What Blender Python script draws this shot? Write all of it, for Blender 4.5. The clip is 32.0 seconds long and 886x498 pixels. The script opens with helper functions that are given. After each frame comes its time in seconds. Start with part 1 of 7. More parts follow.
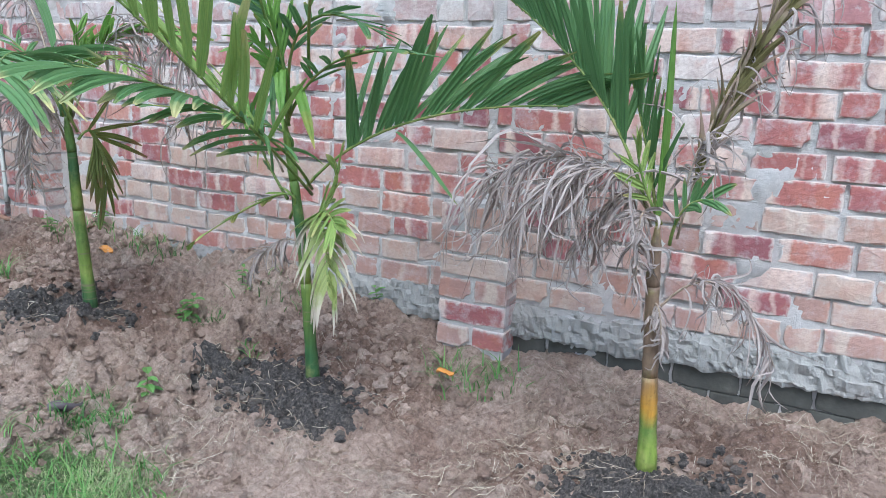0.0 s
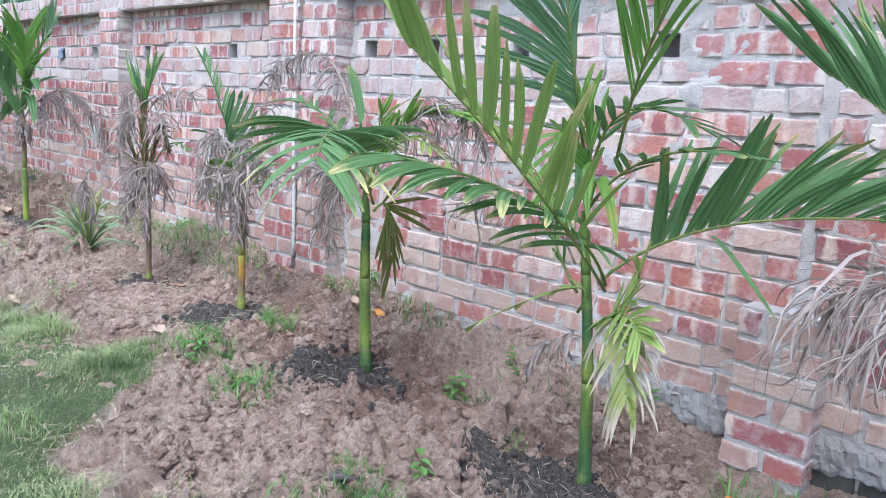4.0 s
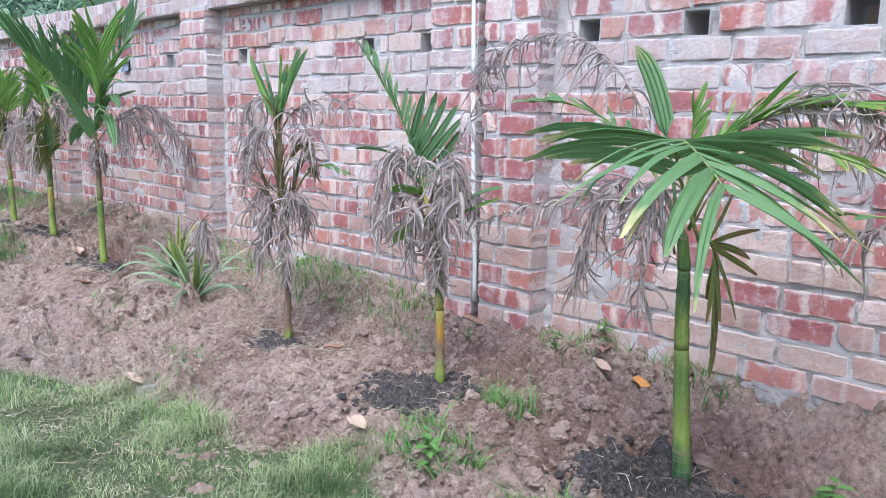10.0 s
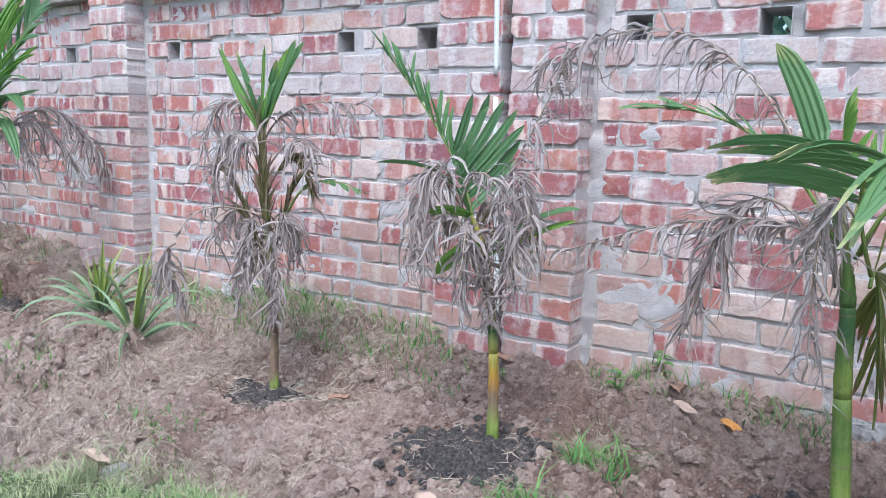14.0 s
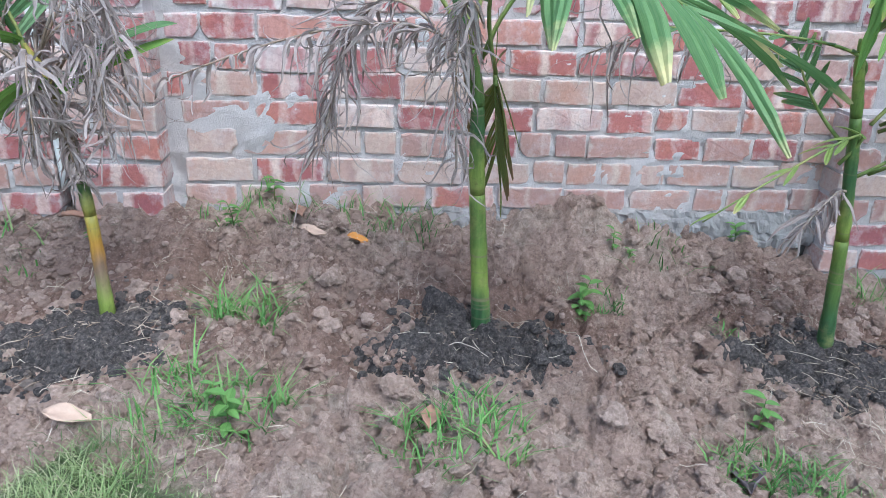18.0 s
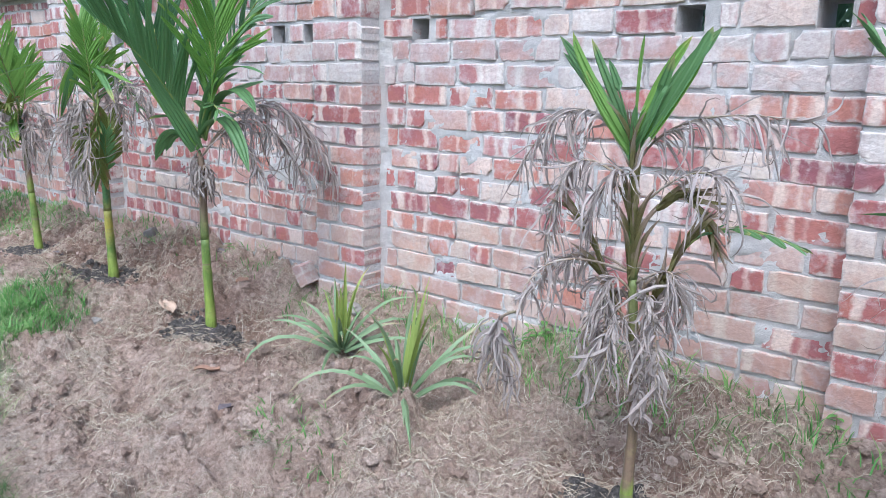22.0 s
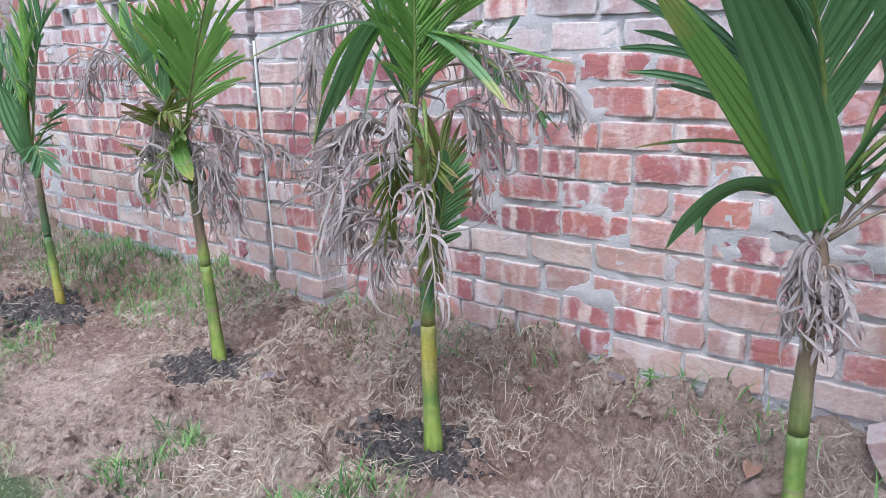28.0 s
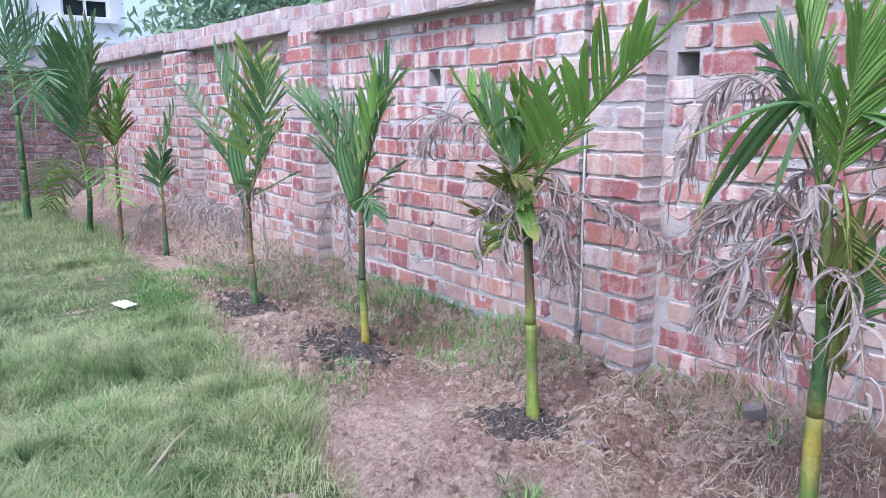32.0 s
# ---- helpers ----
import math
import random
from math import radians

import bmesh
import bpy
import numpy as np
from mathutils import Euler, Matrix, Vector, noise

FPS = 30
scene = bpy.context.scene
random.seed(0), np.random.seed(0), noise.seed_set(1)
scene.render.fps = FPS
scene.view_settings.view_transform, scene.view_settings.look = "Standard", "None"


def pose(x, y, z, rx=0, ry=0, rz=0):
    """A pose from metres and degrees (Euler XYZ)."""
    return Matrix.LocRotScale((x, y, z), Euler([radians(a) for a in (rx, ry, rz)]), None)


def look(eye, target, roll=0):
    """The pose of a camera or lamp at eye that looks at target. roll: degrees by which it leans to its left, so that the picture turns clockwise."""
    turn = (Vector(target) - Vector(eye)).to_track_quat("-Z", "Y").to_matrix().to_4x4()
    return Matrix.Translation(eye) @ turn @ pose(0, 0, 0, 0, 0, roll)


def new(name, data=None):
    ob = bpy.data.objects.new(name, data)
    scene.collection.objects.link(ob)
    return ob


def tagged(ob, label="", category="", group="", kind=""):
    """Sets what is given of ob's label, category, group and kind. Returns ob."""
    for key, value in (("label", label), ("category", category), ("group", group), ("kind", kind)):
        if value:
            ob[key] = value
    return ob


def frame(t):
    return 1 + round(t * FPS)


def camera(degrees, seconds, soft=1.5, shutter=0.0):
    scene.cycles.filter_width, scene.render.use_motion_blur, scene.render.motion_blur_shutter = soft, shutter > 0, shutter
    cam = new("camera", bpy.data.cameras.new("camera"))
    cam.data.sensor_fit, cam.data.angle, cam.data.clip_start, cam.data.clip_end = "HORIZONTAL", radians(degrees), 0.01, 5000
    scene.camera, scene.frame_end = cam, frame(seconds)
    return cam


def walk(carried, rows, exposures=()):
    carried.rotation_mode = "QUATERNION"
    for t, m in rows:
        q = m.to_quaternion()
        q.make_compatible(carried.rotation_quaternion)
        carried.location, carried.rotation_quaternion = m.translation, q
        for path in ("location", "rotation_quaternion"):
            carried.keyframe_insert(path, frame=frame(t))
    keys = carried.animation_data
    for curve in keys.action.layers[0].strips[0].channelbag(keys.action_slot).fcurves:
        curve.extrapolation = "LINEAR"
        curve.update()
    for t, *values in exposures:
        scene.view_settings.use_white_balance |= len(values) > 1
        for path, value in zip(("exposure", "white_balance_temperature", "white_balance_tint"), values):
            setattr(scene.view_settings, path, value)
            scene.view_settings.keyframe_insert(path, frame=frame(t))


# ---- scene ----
cam = camera(60.5, 32.0, 0.5)
PATH = [
    (0, (-0.229, -2.905, 1.04), (-1.086, -1.158, 0.579), 2.0),
    (0.5, (-0.23, -2.892, 1.064), (-1.194, -1.195, 0.624), 2.4),
    (1, (-0.231, -2.863, 1.076), (-1.256, -1.187, 0.705), 3.3),
    (1.5, (-0.237, -2.872, 1.08), (-1.38, -1.265, 0.748), 3.6),
    (2, (-0.26, -2.885, 1.076), (-1.488, -1.342, 0.747), 4.3),
    (2.5, (-0.276, -2.904, 1.072), (-1.562, -1.406, 0.75), 4.8),
    (4.5, (-0.628, -2.936, 1.152), (-1.985, -1.507, 0.806), 3.5),
    (5, (-0.681, -2.977, 1.153), (-2.038, -1.534, 0.877), 2.7),
    (5.5, (-0.703, -2.998, 1.153), (-2.054, -1.536, 0.954), 2.1),
    (6, (-0.744, -2.994, 1.159), (-2.095, -1.532, 0.968), 2.0),
    (6.5, (-0.827, -2.97, 1.16), (-2.265, -1.594, 0.956), 1.7),
    (7, (-0.976, -2.915, 1.161), (-2.481, -1.615, 0.943), 1.4),
    (7.5, (-1.099, -2.915, 1.15), (-2.637, -1.657, 0.925), 1.3),
    (8, (-1.31, -2.981, 1.135), (-2.844, -1.72, 0.902), 0.7),
    (8.5, (-1.463, -3.031, 1.117), (-2.918, -1.681, 0.869), 0.6),
    (9, (-1.619, -2.997, 1.101), (-3.006, -1.582, 0.835), 0.5),
    (9.5, (-1.88, -2.894, 1.11), (-3.241, -1.458, 0.819), 0.1),
    (10, (-2.022, -2.891, 1.092), (-3.381, -1.464, 0.751), 1.2),
    (10.5, (-2.269, -2.902, 1.079), (-3.611, -1.462, 0.725), 1.2),
    (11, (-2.483, -2.938, 1.09), (-3.753, -1.436, 0.729), 1.1),
    (11.5, (-2.562, -2.947, 1.093), (-3.815, -1.433, 0.721), 1.2),
    (12, (-2.706, -2.871, 1.101), (-3.939, -1.339, 0.739), 0.7),
    (12.5, (-2.805, -2.839, 1.118), (-4.032, -1.294, 0.788), 0.5),
    (13, (-2.865, -2.864, 1.116), (-4.088, -1.312, 0.807), 0.5),
    (13.5, (-2.907, -2.934, 1.107), (-4.056, -1.325, 0.804), 0.7),
    (15.5, (-2.872, -2.943, 1.05), (-3.563, -1.129, 0.569), 1.8),
    (16, (-2.995, -2.859, 1.048), (-3.446, -1.021, 0.403), -0.9),
    (16.5, (-3.177, -2.757, 1.081), (-3.518, -0.95, 0.294), -5.8),
    (17, (-3.211, -2.747, 1.064), (-3.312, -0.921, 0.255), -5.5),
    (17.5, (-3.25, -2.73, 1.07), (-3.08, -0.906, 0.267), -4.0),
    (18, (-3.31, -2.762, 1.066), (-3.161, -0.918, 0.306), 2.1),
    (18.5, (-3.299, -2.757, 1.075), (-3.34, -0.892, 0.353), 3.5),
    (19, (-3.339, -2.744, 1.069), (-3.751, -0.917, 0.368), 2.5),
    (19.5, (-3.431, -2.778, 1.085), (-4.087, -1.011, 0.416), 2.4),
    (20, (-3.491, -2.809, 1.058), (-4.399, -1.112, 0.514), 3.4),
    (20.5, (-3.616, -2.714, 1.242), (-4.664, -1.116, 0.653), 1.8),
    (21, (-3.819, -2.724, 1.313), (-4.922, -1.132, 0.813), 1.2),
    (21.5, (-3.991, -2.85, 1.254), (-5.089, -1.242, 0.794), 1.2),
    (22, (-4.26, -2.777, 1.269), (-5.5, -1.272, 0.822), 0.6),
    (22.5, (-4.484, -2.716, 1.284), (-5.769, -1.243, 0.857), 0.7),
    (23, (-4.769, -2.682, 1.297), (-6.061, -1.212, 0.886), 0.6),
    (23.5, (-5.017, -2.662, 1.293), (-6.297, -1.183, 0.878), 0.4),
    (24, (-5.219, -2.602, 1.292), (-6.503, -1.134, 0.849), 0.3),
    (24.5, (-5.465, -2.513, 1.293), (-6.754, -1.05, 0.847), 0.2),
    (25, (-5.684, -2.483, 1.262), (-6.979, -1.028, 0.81), 0.9),
    (25.5, (-6.012, -2.46, 1.303), (-7.281, -0.989, 0.825), 0.6),
    (27.5, (-6.987, -2.271, 1.268), (-8.21, -0.767, 0.777), -2.6),
    (28, (-7.206, -2.228, 1.256), (-8.425, -0.729, 0.739), -1.8),
    (28.5, (-7.37, -2.211, 1.27), (-8.565, -0.723, 0.671), -1.8),
    (29, (-7.438, -2.257, 1.283), (-8.662, -0.796, 0.677), -1.4),
    (29.5, (-7.509, -2.384, 1.315), (-8.821, -0.975, 0.773), -1.3),
    (30, (-7.534, -2.469, 1.329), (-8.917, -1.104, 0.855), -0.2),
    (30.5, (-7.523, -2.49, 1.329), (-9.033, -1.261, 0.875), 0.5),
    (31, (-7.527, -2.527, 1.32), (-9.081, -1.343, 0.894), 0.5),
    (31.5, (-7.542, -2.581, 1.321), (-9.115, -1.406, 0.942), 0.3),
    (32, (-7.592, -2.633, 1.301), (-9.17, -1.458, 0.938), 0.0),
]
walk(cam, [(t, look(eye, target, roll)) for t, eye, target, roll in PATH], [(0, 0.92, 5300, 0), (2.5, 1.04, 5300, 2), (5, 1.10, 5360, 7), (10, 1.05, 5360, 9), (13, 0.98, 5330, 7), (16, 1.03, 5250, 3), (19.5, 1.03, 5230, 3), (22, 1.04, 5300, 3), (25, 0.84, 5340, 8), (28, 1.03, 5360, 8), (30, 1.17, 5250, 9), (31, 1.2, 5200, 11), (32, 1.10, 5300, 17)])


# ---- light ----
world = bpy.data.worlds.new("sky")
scene.world = world
world.use_nodes = True
wn, wl = world.node_tree.nodes, world.node_tree.links
sky = wn.new("ShaderNodeTexSky")
sky.sky_type = "NISHITA"
sky.sun_disc = False
sky.sun_elevation, sky.sun_rotation = radians(60), radians(160)
sky.air_density, sky.dust_density = 1.2, 4.0
wl.new(sky.outputs[0], wn["Background"].inputs[0])
wn["Background"].inputs[1].default_value = 0.14
sun_data = bpy.data.lights.new("sun", "SUN")
sun_data.energy, sun_data.angle, sun_data.color = 1.3, radians(36), (1.0, 0.96, 0.9)
sun = new("sun", sun_data)
sun.matrix_world = look((1.9, -5.2, 9.6), (0, 0, 0))


# ---- materials ----
def material(name, rough=0.8, metal=0.0):
    m = bpy.data.materials.new(name)
    m.use_nodes = True
    b = m.node_tree.nodes["Principled BSDF"]
    b.inputs["Roughness"].default_value = rough
    b.inputs["Metallic"].default_value = metal
    b.inputs["Specular IOR Level"].default_value = 0.35
    return m, m.node_tree.nodes, m.node_tree.links, b


def node(ns, kind, **sets):
    n = ns.new(kind)
    for k, v in sets.items():
        n.inputs[k].default_value = v
    return n


def ramp(ns, ls, fac, stops):
    r = ns.new("ShaderNodeValToRGB")
    e = r.color_ramp.elements
    while len(e) < len(stops):
        e.new(0.5)
    for el, (p, c) in zip(e, stops):
        el.position, el.color = p, (*c, 1)
    ls.new(fac, r.inputs[0])
    return r.outputs[0]


def mixed(ns, ls, fac, a, b, how="MIX"):
    m = ns.new("ShaderNodeMix")
    m.data_type, m.blend_type = "RGBA", how
    for sock, v in ((m.inputs[0], fac), (m.inputs[6], a), (m.inputs[7], b)):
        if isinstance(v, (int, float)):
            sock.default_value = v
        elif isinstance(v, tuple):
            sock.default_value = (*v, 1)
        else:
            ls.new(v, sock)
    return m.outputs[2]


def noise_fac(ns, ls, coord, scale, detail=4.0, rough=0.6):
    n = node(ns, "ShaderNodeTexNoise", Scale=scale, Detail=detail, Roughness=rough)
    ls.new(coord, n.inputs["Vector"])
    return n.outputs["Fac"]


def level(ns, ls, fac, lo, hi):
    m = ns.new("ShaderNodeMapRange")
    m.inputs[1].default_value, m.inputs[2].default_value = lo, hi
    ls.new(fac, m.inputs[0])
    return m.outputs[0]


def bump(ns, ls, b, height, strength, dist=0.01):
    n = node(ns, "ShaderNodeBump", Strength=strength, Distance=dist)
    ls.new(height, n.inputs["Height"])
    ls.new(n.outputs[0], b.inputs["Normal"])


def plain(name, c, rough=0.7, vary=0.25, scale=30.0, grain=0.3):
    """A surface of one colour with mottling at two scales and a fine grain."""
    m, ns, ls, b = material(name, rough)
    co = ns.new("ShaderNodeTexCoord").outputs["Object"]
    f1 = noise_fac(ns, ls, co, scale)
    f2 = noise_fac(ns, ls, co, scale * 0.17)
    dark, light = tuple(v * (1 - vary) for v in c), tuple(min(1, v * (1 + vary)) for v in c)
    c1 = ramp(ns, ls, f1, [(0.3, dark), (0.7, light)])
    c2 = mixed(ns, ls, level(ns, ls, f2, 0.35, 0.7), c1, tuple(v * (1 - vary * 0.8) for v in c))
    ls.new(c2, b.inputs["Base Color"])
    bump(ns, ls, b, f1, grain)
    return m


def brick_material(name, stops, pale, stripe_amount, mud):
    """Fired brick: its own tone by object, pale kiln marks across it, cement smears and grain."""
    m, ns, ls, b = material(name, 0.9)
    tc = ns.new("ShaderNodeTexCoord")
    info = ns.new("ShaderNodeObjectInfo")
    geo = ns.new("ShaderNodeNewGeometry")
    tone = ramp(ns, ls, info.outputs["Random"], stops)
    # firing differs across a brick: orange where hot, purple where smoked
    fire = noise_fac(ns, ls, geo.outputs["Position"], 6.5, 3.0, 0.6)
    tone = mixed(ns, ls, level(ns, ls, fire, 0.50, 0.92), tone, (0.50, 0.20, 0.12))
    tone = mixed(ns, ls, level(ns, ls, fire, 0.45, 0.05), tone, (0.23, 0.12, 0.15))
    # kiln marks: bands that run up the face, different on each brick
    sep = ns.new("ShaderNodeSeparateXYZ")
    ls.new(tc.outputs["Object"], sep.inputs[0])
    comb = ns.new("ShaderNodeCombineXYZ")
    wob = noise_fac(ns, ls, geo.outputs["Position"], 14.0, 3.0)
    mul = ns.new("ShaderNodeMath")
    mul.operation = "MULTIPLY_ADD"
    ls.new(wob, mul.inputs[0])
    mul.inputs[1].default_value = 0.06
    ls.new(sep.outputs["X"], mul.inputs[2])
    off = ns.new("ShaderNodeMath")
    off.operation = "MULTIPLY"
    ls.new(info.outputs["Random"], off.inputs[0])
    off.inputs[1].default_value = 731.0
    ls.new(mul.outputs[0], comb.inputs["X"])
    ls.new(off.outputs[0], comb.inputs["Y"])
    stripe = noise_fac(ns, ls, comb.outputs[0], 15.0, 1.5, 0.4)
    gen = ns.new("ShaderNodeSeparateXYZ")
    ls.new(tc.outputs["Generated"], gen.inputs[0])
    edge = []
    for axis, reach in (("X", 0.09), ("Z", 0.22)):
        d = ns.new("ShaderNodeMath")
        d.operation = "PINGPONG"
        ls.new(gen.outputs[axis], d.inputs[0])
        d.inputs[1].default_value = 0.5
        edge.append(level(ns, ls, d.outputs[0], reach, 0.0))
    rim = ns.new("ShaderNodeMath")
    rim.operation = "MAXIMUM"
    ls.new(edge[0], rim.inputs[0])
    ls.new(edge[1], rim.inputs[1])
    wear = noise_fac(ns, ls, geo.outputs["Position"], 24.0, 5.0, 0.65)
    rimmed = ns.new("ShaderNodeMath")
    rimmed.operation = "MULTIPLY_ADD"
    ls.new(rim.outputs[0], rimmed.inputs[0])
    rimmed.inputs[1].default_value = 0.28
    ls.new(wear, rimmed.inputs[2])
    c = mixed(ns, ls, level(ns, ls, stripe, 0.60 - stripe_amount, 0.72 - stripe_amount), tone, pale)
    c = mixed(ns, ls, level(ns, ls, rimmed.outputs[0], 0.60, 0.80), c, tuple(0.5 * v + 0.24 for v in pale))
    f = noise_fac(ns, ls, geo.outputs["Position"], 70.0, 5.0, 0.7)
    c = mixed(ns, ls, level(ns, ls, f, 0.40, 1.2), c, (0.20, 0.09, 0.085))
    # cement smears and lime bloom
    sm = noise_fac(ns, ls, geo.outputs["Position"], 8.0, 6.0, 0.72)
    c = mixed(ns, ls, level(ns, ls, sm, 0.50, 0.84), c, (0.60, 0.55, 0.56))
    if mud:
        c = mixed(ns, ls, mud, c, (0.50, 0.39, 0.33))
    ls.new(c, b.inputs["Base Color"])
    bump(ns, ls, b, f, 0.6, 0.006)
    return m


RED = [(0.0, (0.27, 0.10, 0.122)), (0.3, (0.365, 0.13, 0.132)), (0.6, (0.43, 0.163, 0.148)), (0.8, (0.50, 0.23, 0.185)), (0.92, (0.52, 0.33, 0.30)), (1.0, (0.66, 0.56, 0.50))]
PINK = [(0.0, (0.39, 0.17, 0.18)), (0.4, (0.47, 0.23, 0.23)), (0.75, (0.59, 0.41, 0.40)), (1.0, (0.67, 0.58, 0.55))]
brick_red = brick_material("brick_red", RED, (0.70, 0.54, 0.48), 0.07, 0)
brick_pale = brick_material("brick_pale", PINK, (0.69, 0.60, 0.57), 0.12, 0)
brick_mud = brick_material("brick_muddy", [(0.0, (0.38, 0.19, 0.175)), (0.5, (0.47, 0.29, 0.25)), (1.0, (0.57, 0.43, 0.37))], (0.62, 0.50, 0.44), 0.03, 0.25)


def rough_cement(name, c, scale=40.0):
    m, ns, ls, b = material(name, 0.95)
    co = ns.new("ShaderNodeNewGeometry").outputs["Position"]
    f1 = noise_fac(ns, ls, co, scale, 8.0, 0.8)
    f2 = noise_fac(ns, ls, co, 3.0, 5.0, 0.6)
    f3 = noise_fac(ns, ls, co, scale * 4.5, 4.0, 0.8)
    c1 = ramp(ns, ls, f1, [(0.30, tuple(v * 0.84 for v in c)), (0.5, c), (0.7, tuple(min(1, v * 1.2) for v in c))])
    c1 = mixed(ns, ls, level(ns, ls, f3, 0.60, 0.95), c1, tuple(v * 0.6 for v in c))
    c2 = mixed(ns, ls, level(ns, ls, f2, 0.4, 0.75), c1, (c[0] * 0.92, c[1] * 0.86, c[2] * 0.84))
    ls.new(c2, b.inputs["Base Color"])
    hs = ns.new("ShaderNodeMath")
    ls.new(f1, hs.inputs[0])
    ls.new(f3, hs.inputs[1])
    bump(ns, ls, b, hs.outputs[0], 0.7, 0.012)
    return m


mortar = rough_cement("mortar", (0.575, 0.54, 0.54))
cement = rough_cement("cement_plinth", (0.36, 0.345, 0.335), 30.0)


# ---- building helpers ----
def part(name, bm, mat, parent=None, label=""):
    me = bpy.data.meshes.new(name)
    bm.to_mesh(me)
    bm.free()
    return place(name, me, mat, parent, label)


def place(name, me, mat=None, parent=None, label=""):
    if mat:
        me.materials.append(mat)
    ob = new(name, me)
    if parent:
        ob.parent = parent
    if label:
        ob["label"] = label
    return ob


def mesh_of(name, verts, faces, smooth=False):
    me = bpy.data.meshes.new(name)
    me.from_pydata([tuple(v) for v in verts], [], faces)
    if smooth:
        me.polygons.foreach_set("use_smooth", [True] * len(me.polygons))
    me.update()
    return me


def box(bm, x0, x1, y0, y1, z0, z1):
    bmesh.ops.create_cube(bm, size=1, matrix=Matrix.Translation(((x0 + x1) / 2, (y0 + y1) / 2, (z0 + z1) / 2)) @ Matrix.Diagonal((abs(x1 - x0), abs(y1 - y0), abs(z1 - z0), 1)))


def empty(name, x, y, z):
    ob = new(name)
    ob.empty_display_size = 0.1
    ob.location = (x, y, z)
    return ob


def tube(points, radii, sides=8, cap=True):
    """Vertices and faces of a round tube along points."""
    P = np.array(points, float)
    T = np.gradient(P, axis=0)
    T /= np.linalg.norm(T, axis=1)[:, None] + 1e-9
    ref = np.array((0.31, 0.95, 0.05))
    verts, faces = [], []
    for i, (p, t) in enumerate(zip(P, T)):
        u = np.cross(t, ref)
        u /= np.linalg.norm(u) + 1e-9
        v = np.cross(t, u)
        for k in range(sides):
            a = 2 * math.pi * k / sides
            verts.append(p + radii[i] * (math.cos(a) * u + math.sin(a) * v))
        if i:
            o = (i - 1) * sides
            faces += [(o + k, o + (k + 1) % sides, o + sides + (k + 1) % sides, o + sides + k) for k in range(sides)]
    if cap:
        faces.append(tuple(range(sides))[::-1])
        faces.append(tuple(range((len(P) - 1) * sides, len(P) * sides)))
    return verts, faces


class Batch:
    """Many small pieces joined into one mesh."""

    def __init__(self):
        self.v, self.f, self.uv, self.n = [], [], [], 0

    def add(self, verts, faces, uv=None):
        self.v.extend(tuple(p) for p in verts)
        self.f.extend(tuple(i + self.n for i in f) for f in faces)
        if uv is not None:
            self.uv.extend(uv)
        self.n += len(verts)

    def mesh(self, name, smooth=False):
        me = mesh_of(name, self.v, self.f, smooth)
        if len(self.uv) == len(self.v) and self.v:
            layer = me.uv_layers.new(name="UVMap")
            loops = np.zeros(len(me.loops), np.int32)
            me.loops.foreach_get("vertex_index", loops)
            layer.data.foreach_set("uv", np.array(self.uv, np.float32)[loops].ravel())
        return me


# ---- the lie of the land ----
def smooth(x, a, b):
    t = np.clip((x - a) / (b - a), 0, 1)
    return t * t * (3 - 2 * t)


BED = ([-30, -17, -12.1, -10.9, -9.75, -8.6, -7.5, -6.3, -5.2, -4.1, -3.0, -1.9, -0.6, 2], [0.1, 0.1, 0.06, 0.09, 0.05, 0.08, 0.0, -0.05, -0.05, 0.0, -0.03, -0.14, -0.17, -0.2])
LAWN = ([-30, -12, -10, -8.4, -7, -5.5, -4, -2, 2], [0.04, 0.0, -0.02, 0.0, -0.13, -0.15, -0.12, -0.2, -0.26])
FOOT = ([-30, -12.5, -9.7, -8.3, -7, -4.1, -3, -2.5, -2.1, -1.62, -1.3, -0.9, -0.4, 0.2, 2], [0.28, 0.22, 0.18, 0.165, 0.15, 0.115, 0.115, 0.10, -0.03, -0.08, -0.05, -0.045, -0.085, -0.10, -0.10])


def lie(x, y):
    """Smooth height of the ground."""
    bed, lawn, foot = (np.interp(x, *c) for c in (BED, LAWN, FOOT))
    near = bed + (foot - bed) * smooth(y, -0.6, -0.1)
    return lawn + (near - lawn) * smooth(y, -1.6, -0.75)


EDGE = ([-30, -17, -14.0, -12.9, -11.7, -10.6, -10.1, -9.3, -8.9, -8.5, -8.1, -7.5, -6.5, -5.6, -5.1, -4.45, -4.0, -3.7, -3.5, -3.2, -2.75, -2.5, -2.2, -1.95, -1.7, -1.4, 0, 2], [-0.7, -0.8, -0.85, -1.0, -1.15, -1.05, -1.4, -1.3, -1.12, -1.12, -1.4, -1.85, -1.95, -1.6, -1.40, -1.50, -1.32, -1.42, -1.72, -1.98, -1.98, -1.6, -1.40, -1.45, -1.68, -1.95, -2.0, -2.0])


def wave(x, y, s, seed):
    """Smooth lattice noise for arrays, about -1 to 1; s is waves in about six metres."""
    table = np.random.RandomState(seed).uniform(-1, 1, (64, 64))
    u, v = np.asarray(x, float) * s / 5.0 + 100.3, np.asarray(y, float) * s / 5.0 + 100.7
    i, j = np.floor(u).astype(int), np.floor(v).astype(int)
    fu, fv = u - i, v - j
    fu, fv = fu * fu * (3 - 2 * fu), fv * fv * (3 - 2 * fv)
    g = lambda a, c: table[a % 64, c % 64]  # noqa: E731
    return 1.25 * ((g(i, j) * (1 - fu) + g(i + 1, j) * fu) * (1 - fv) + (g(i, j + 1) * (1 - fu) + g(i + 1, j + 1) * fu) * fv)


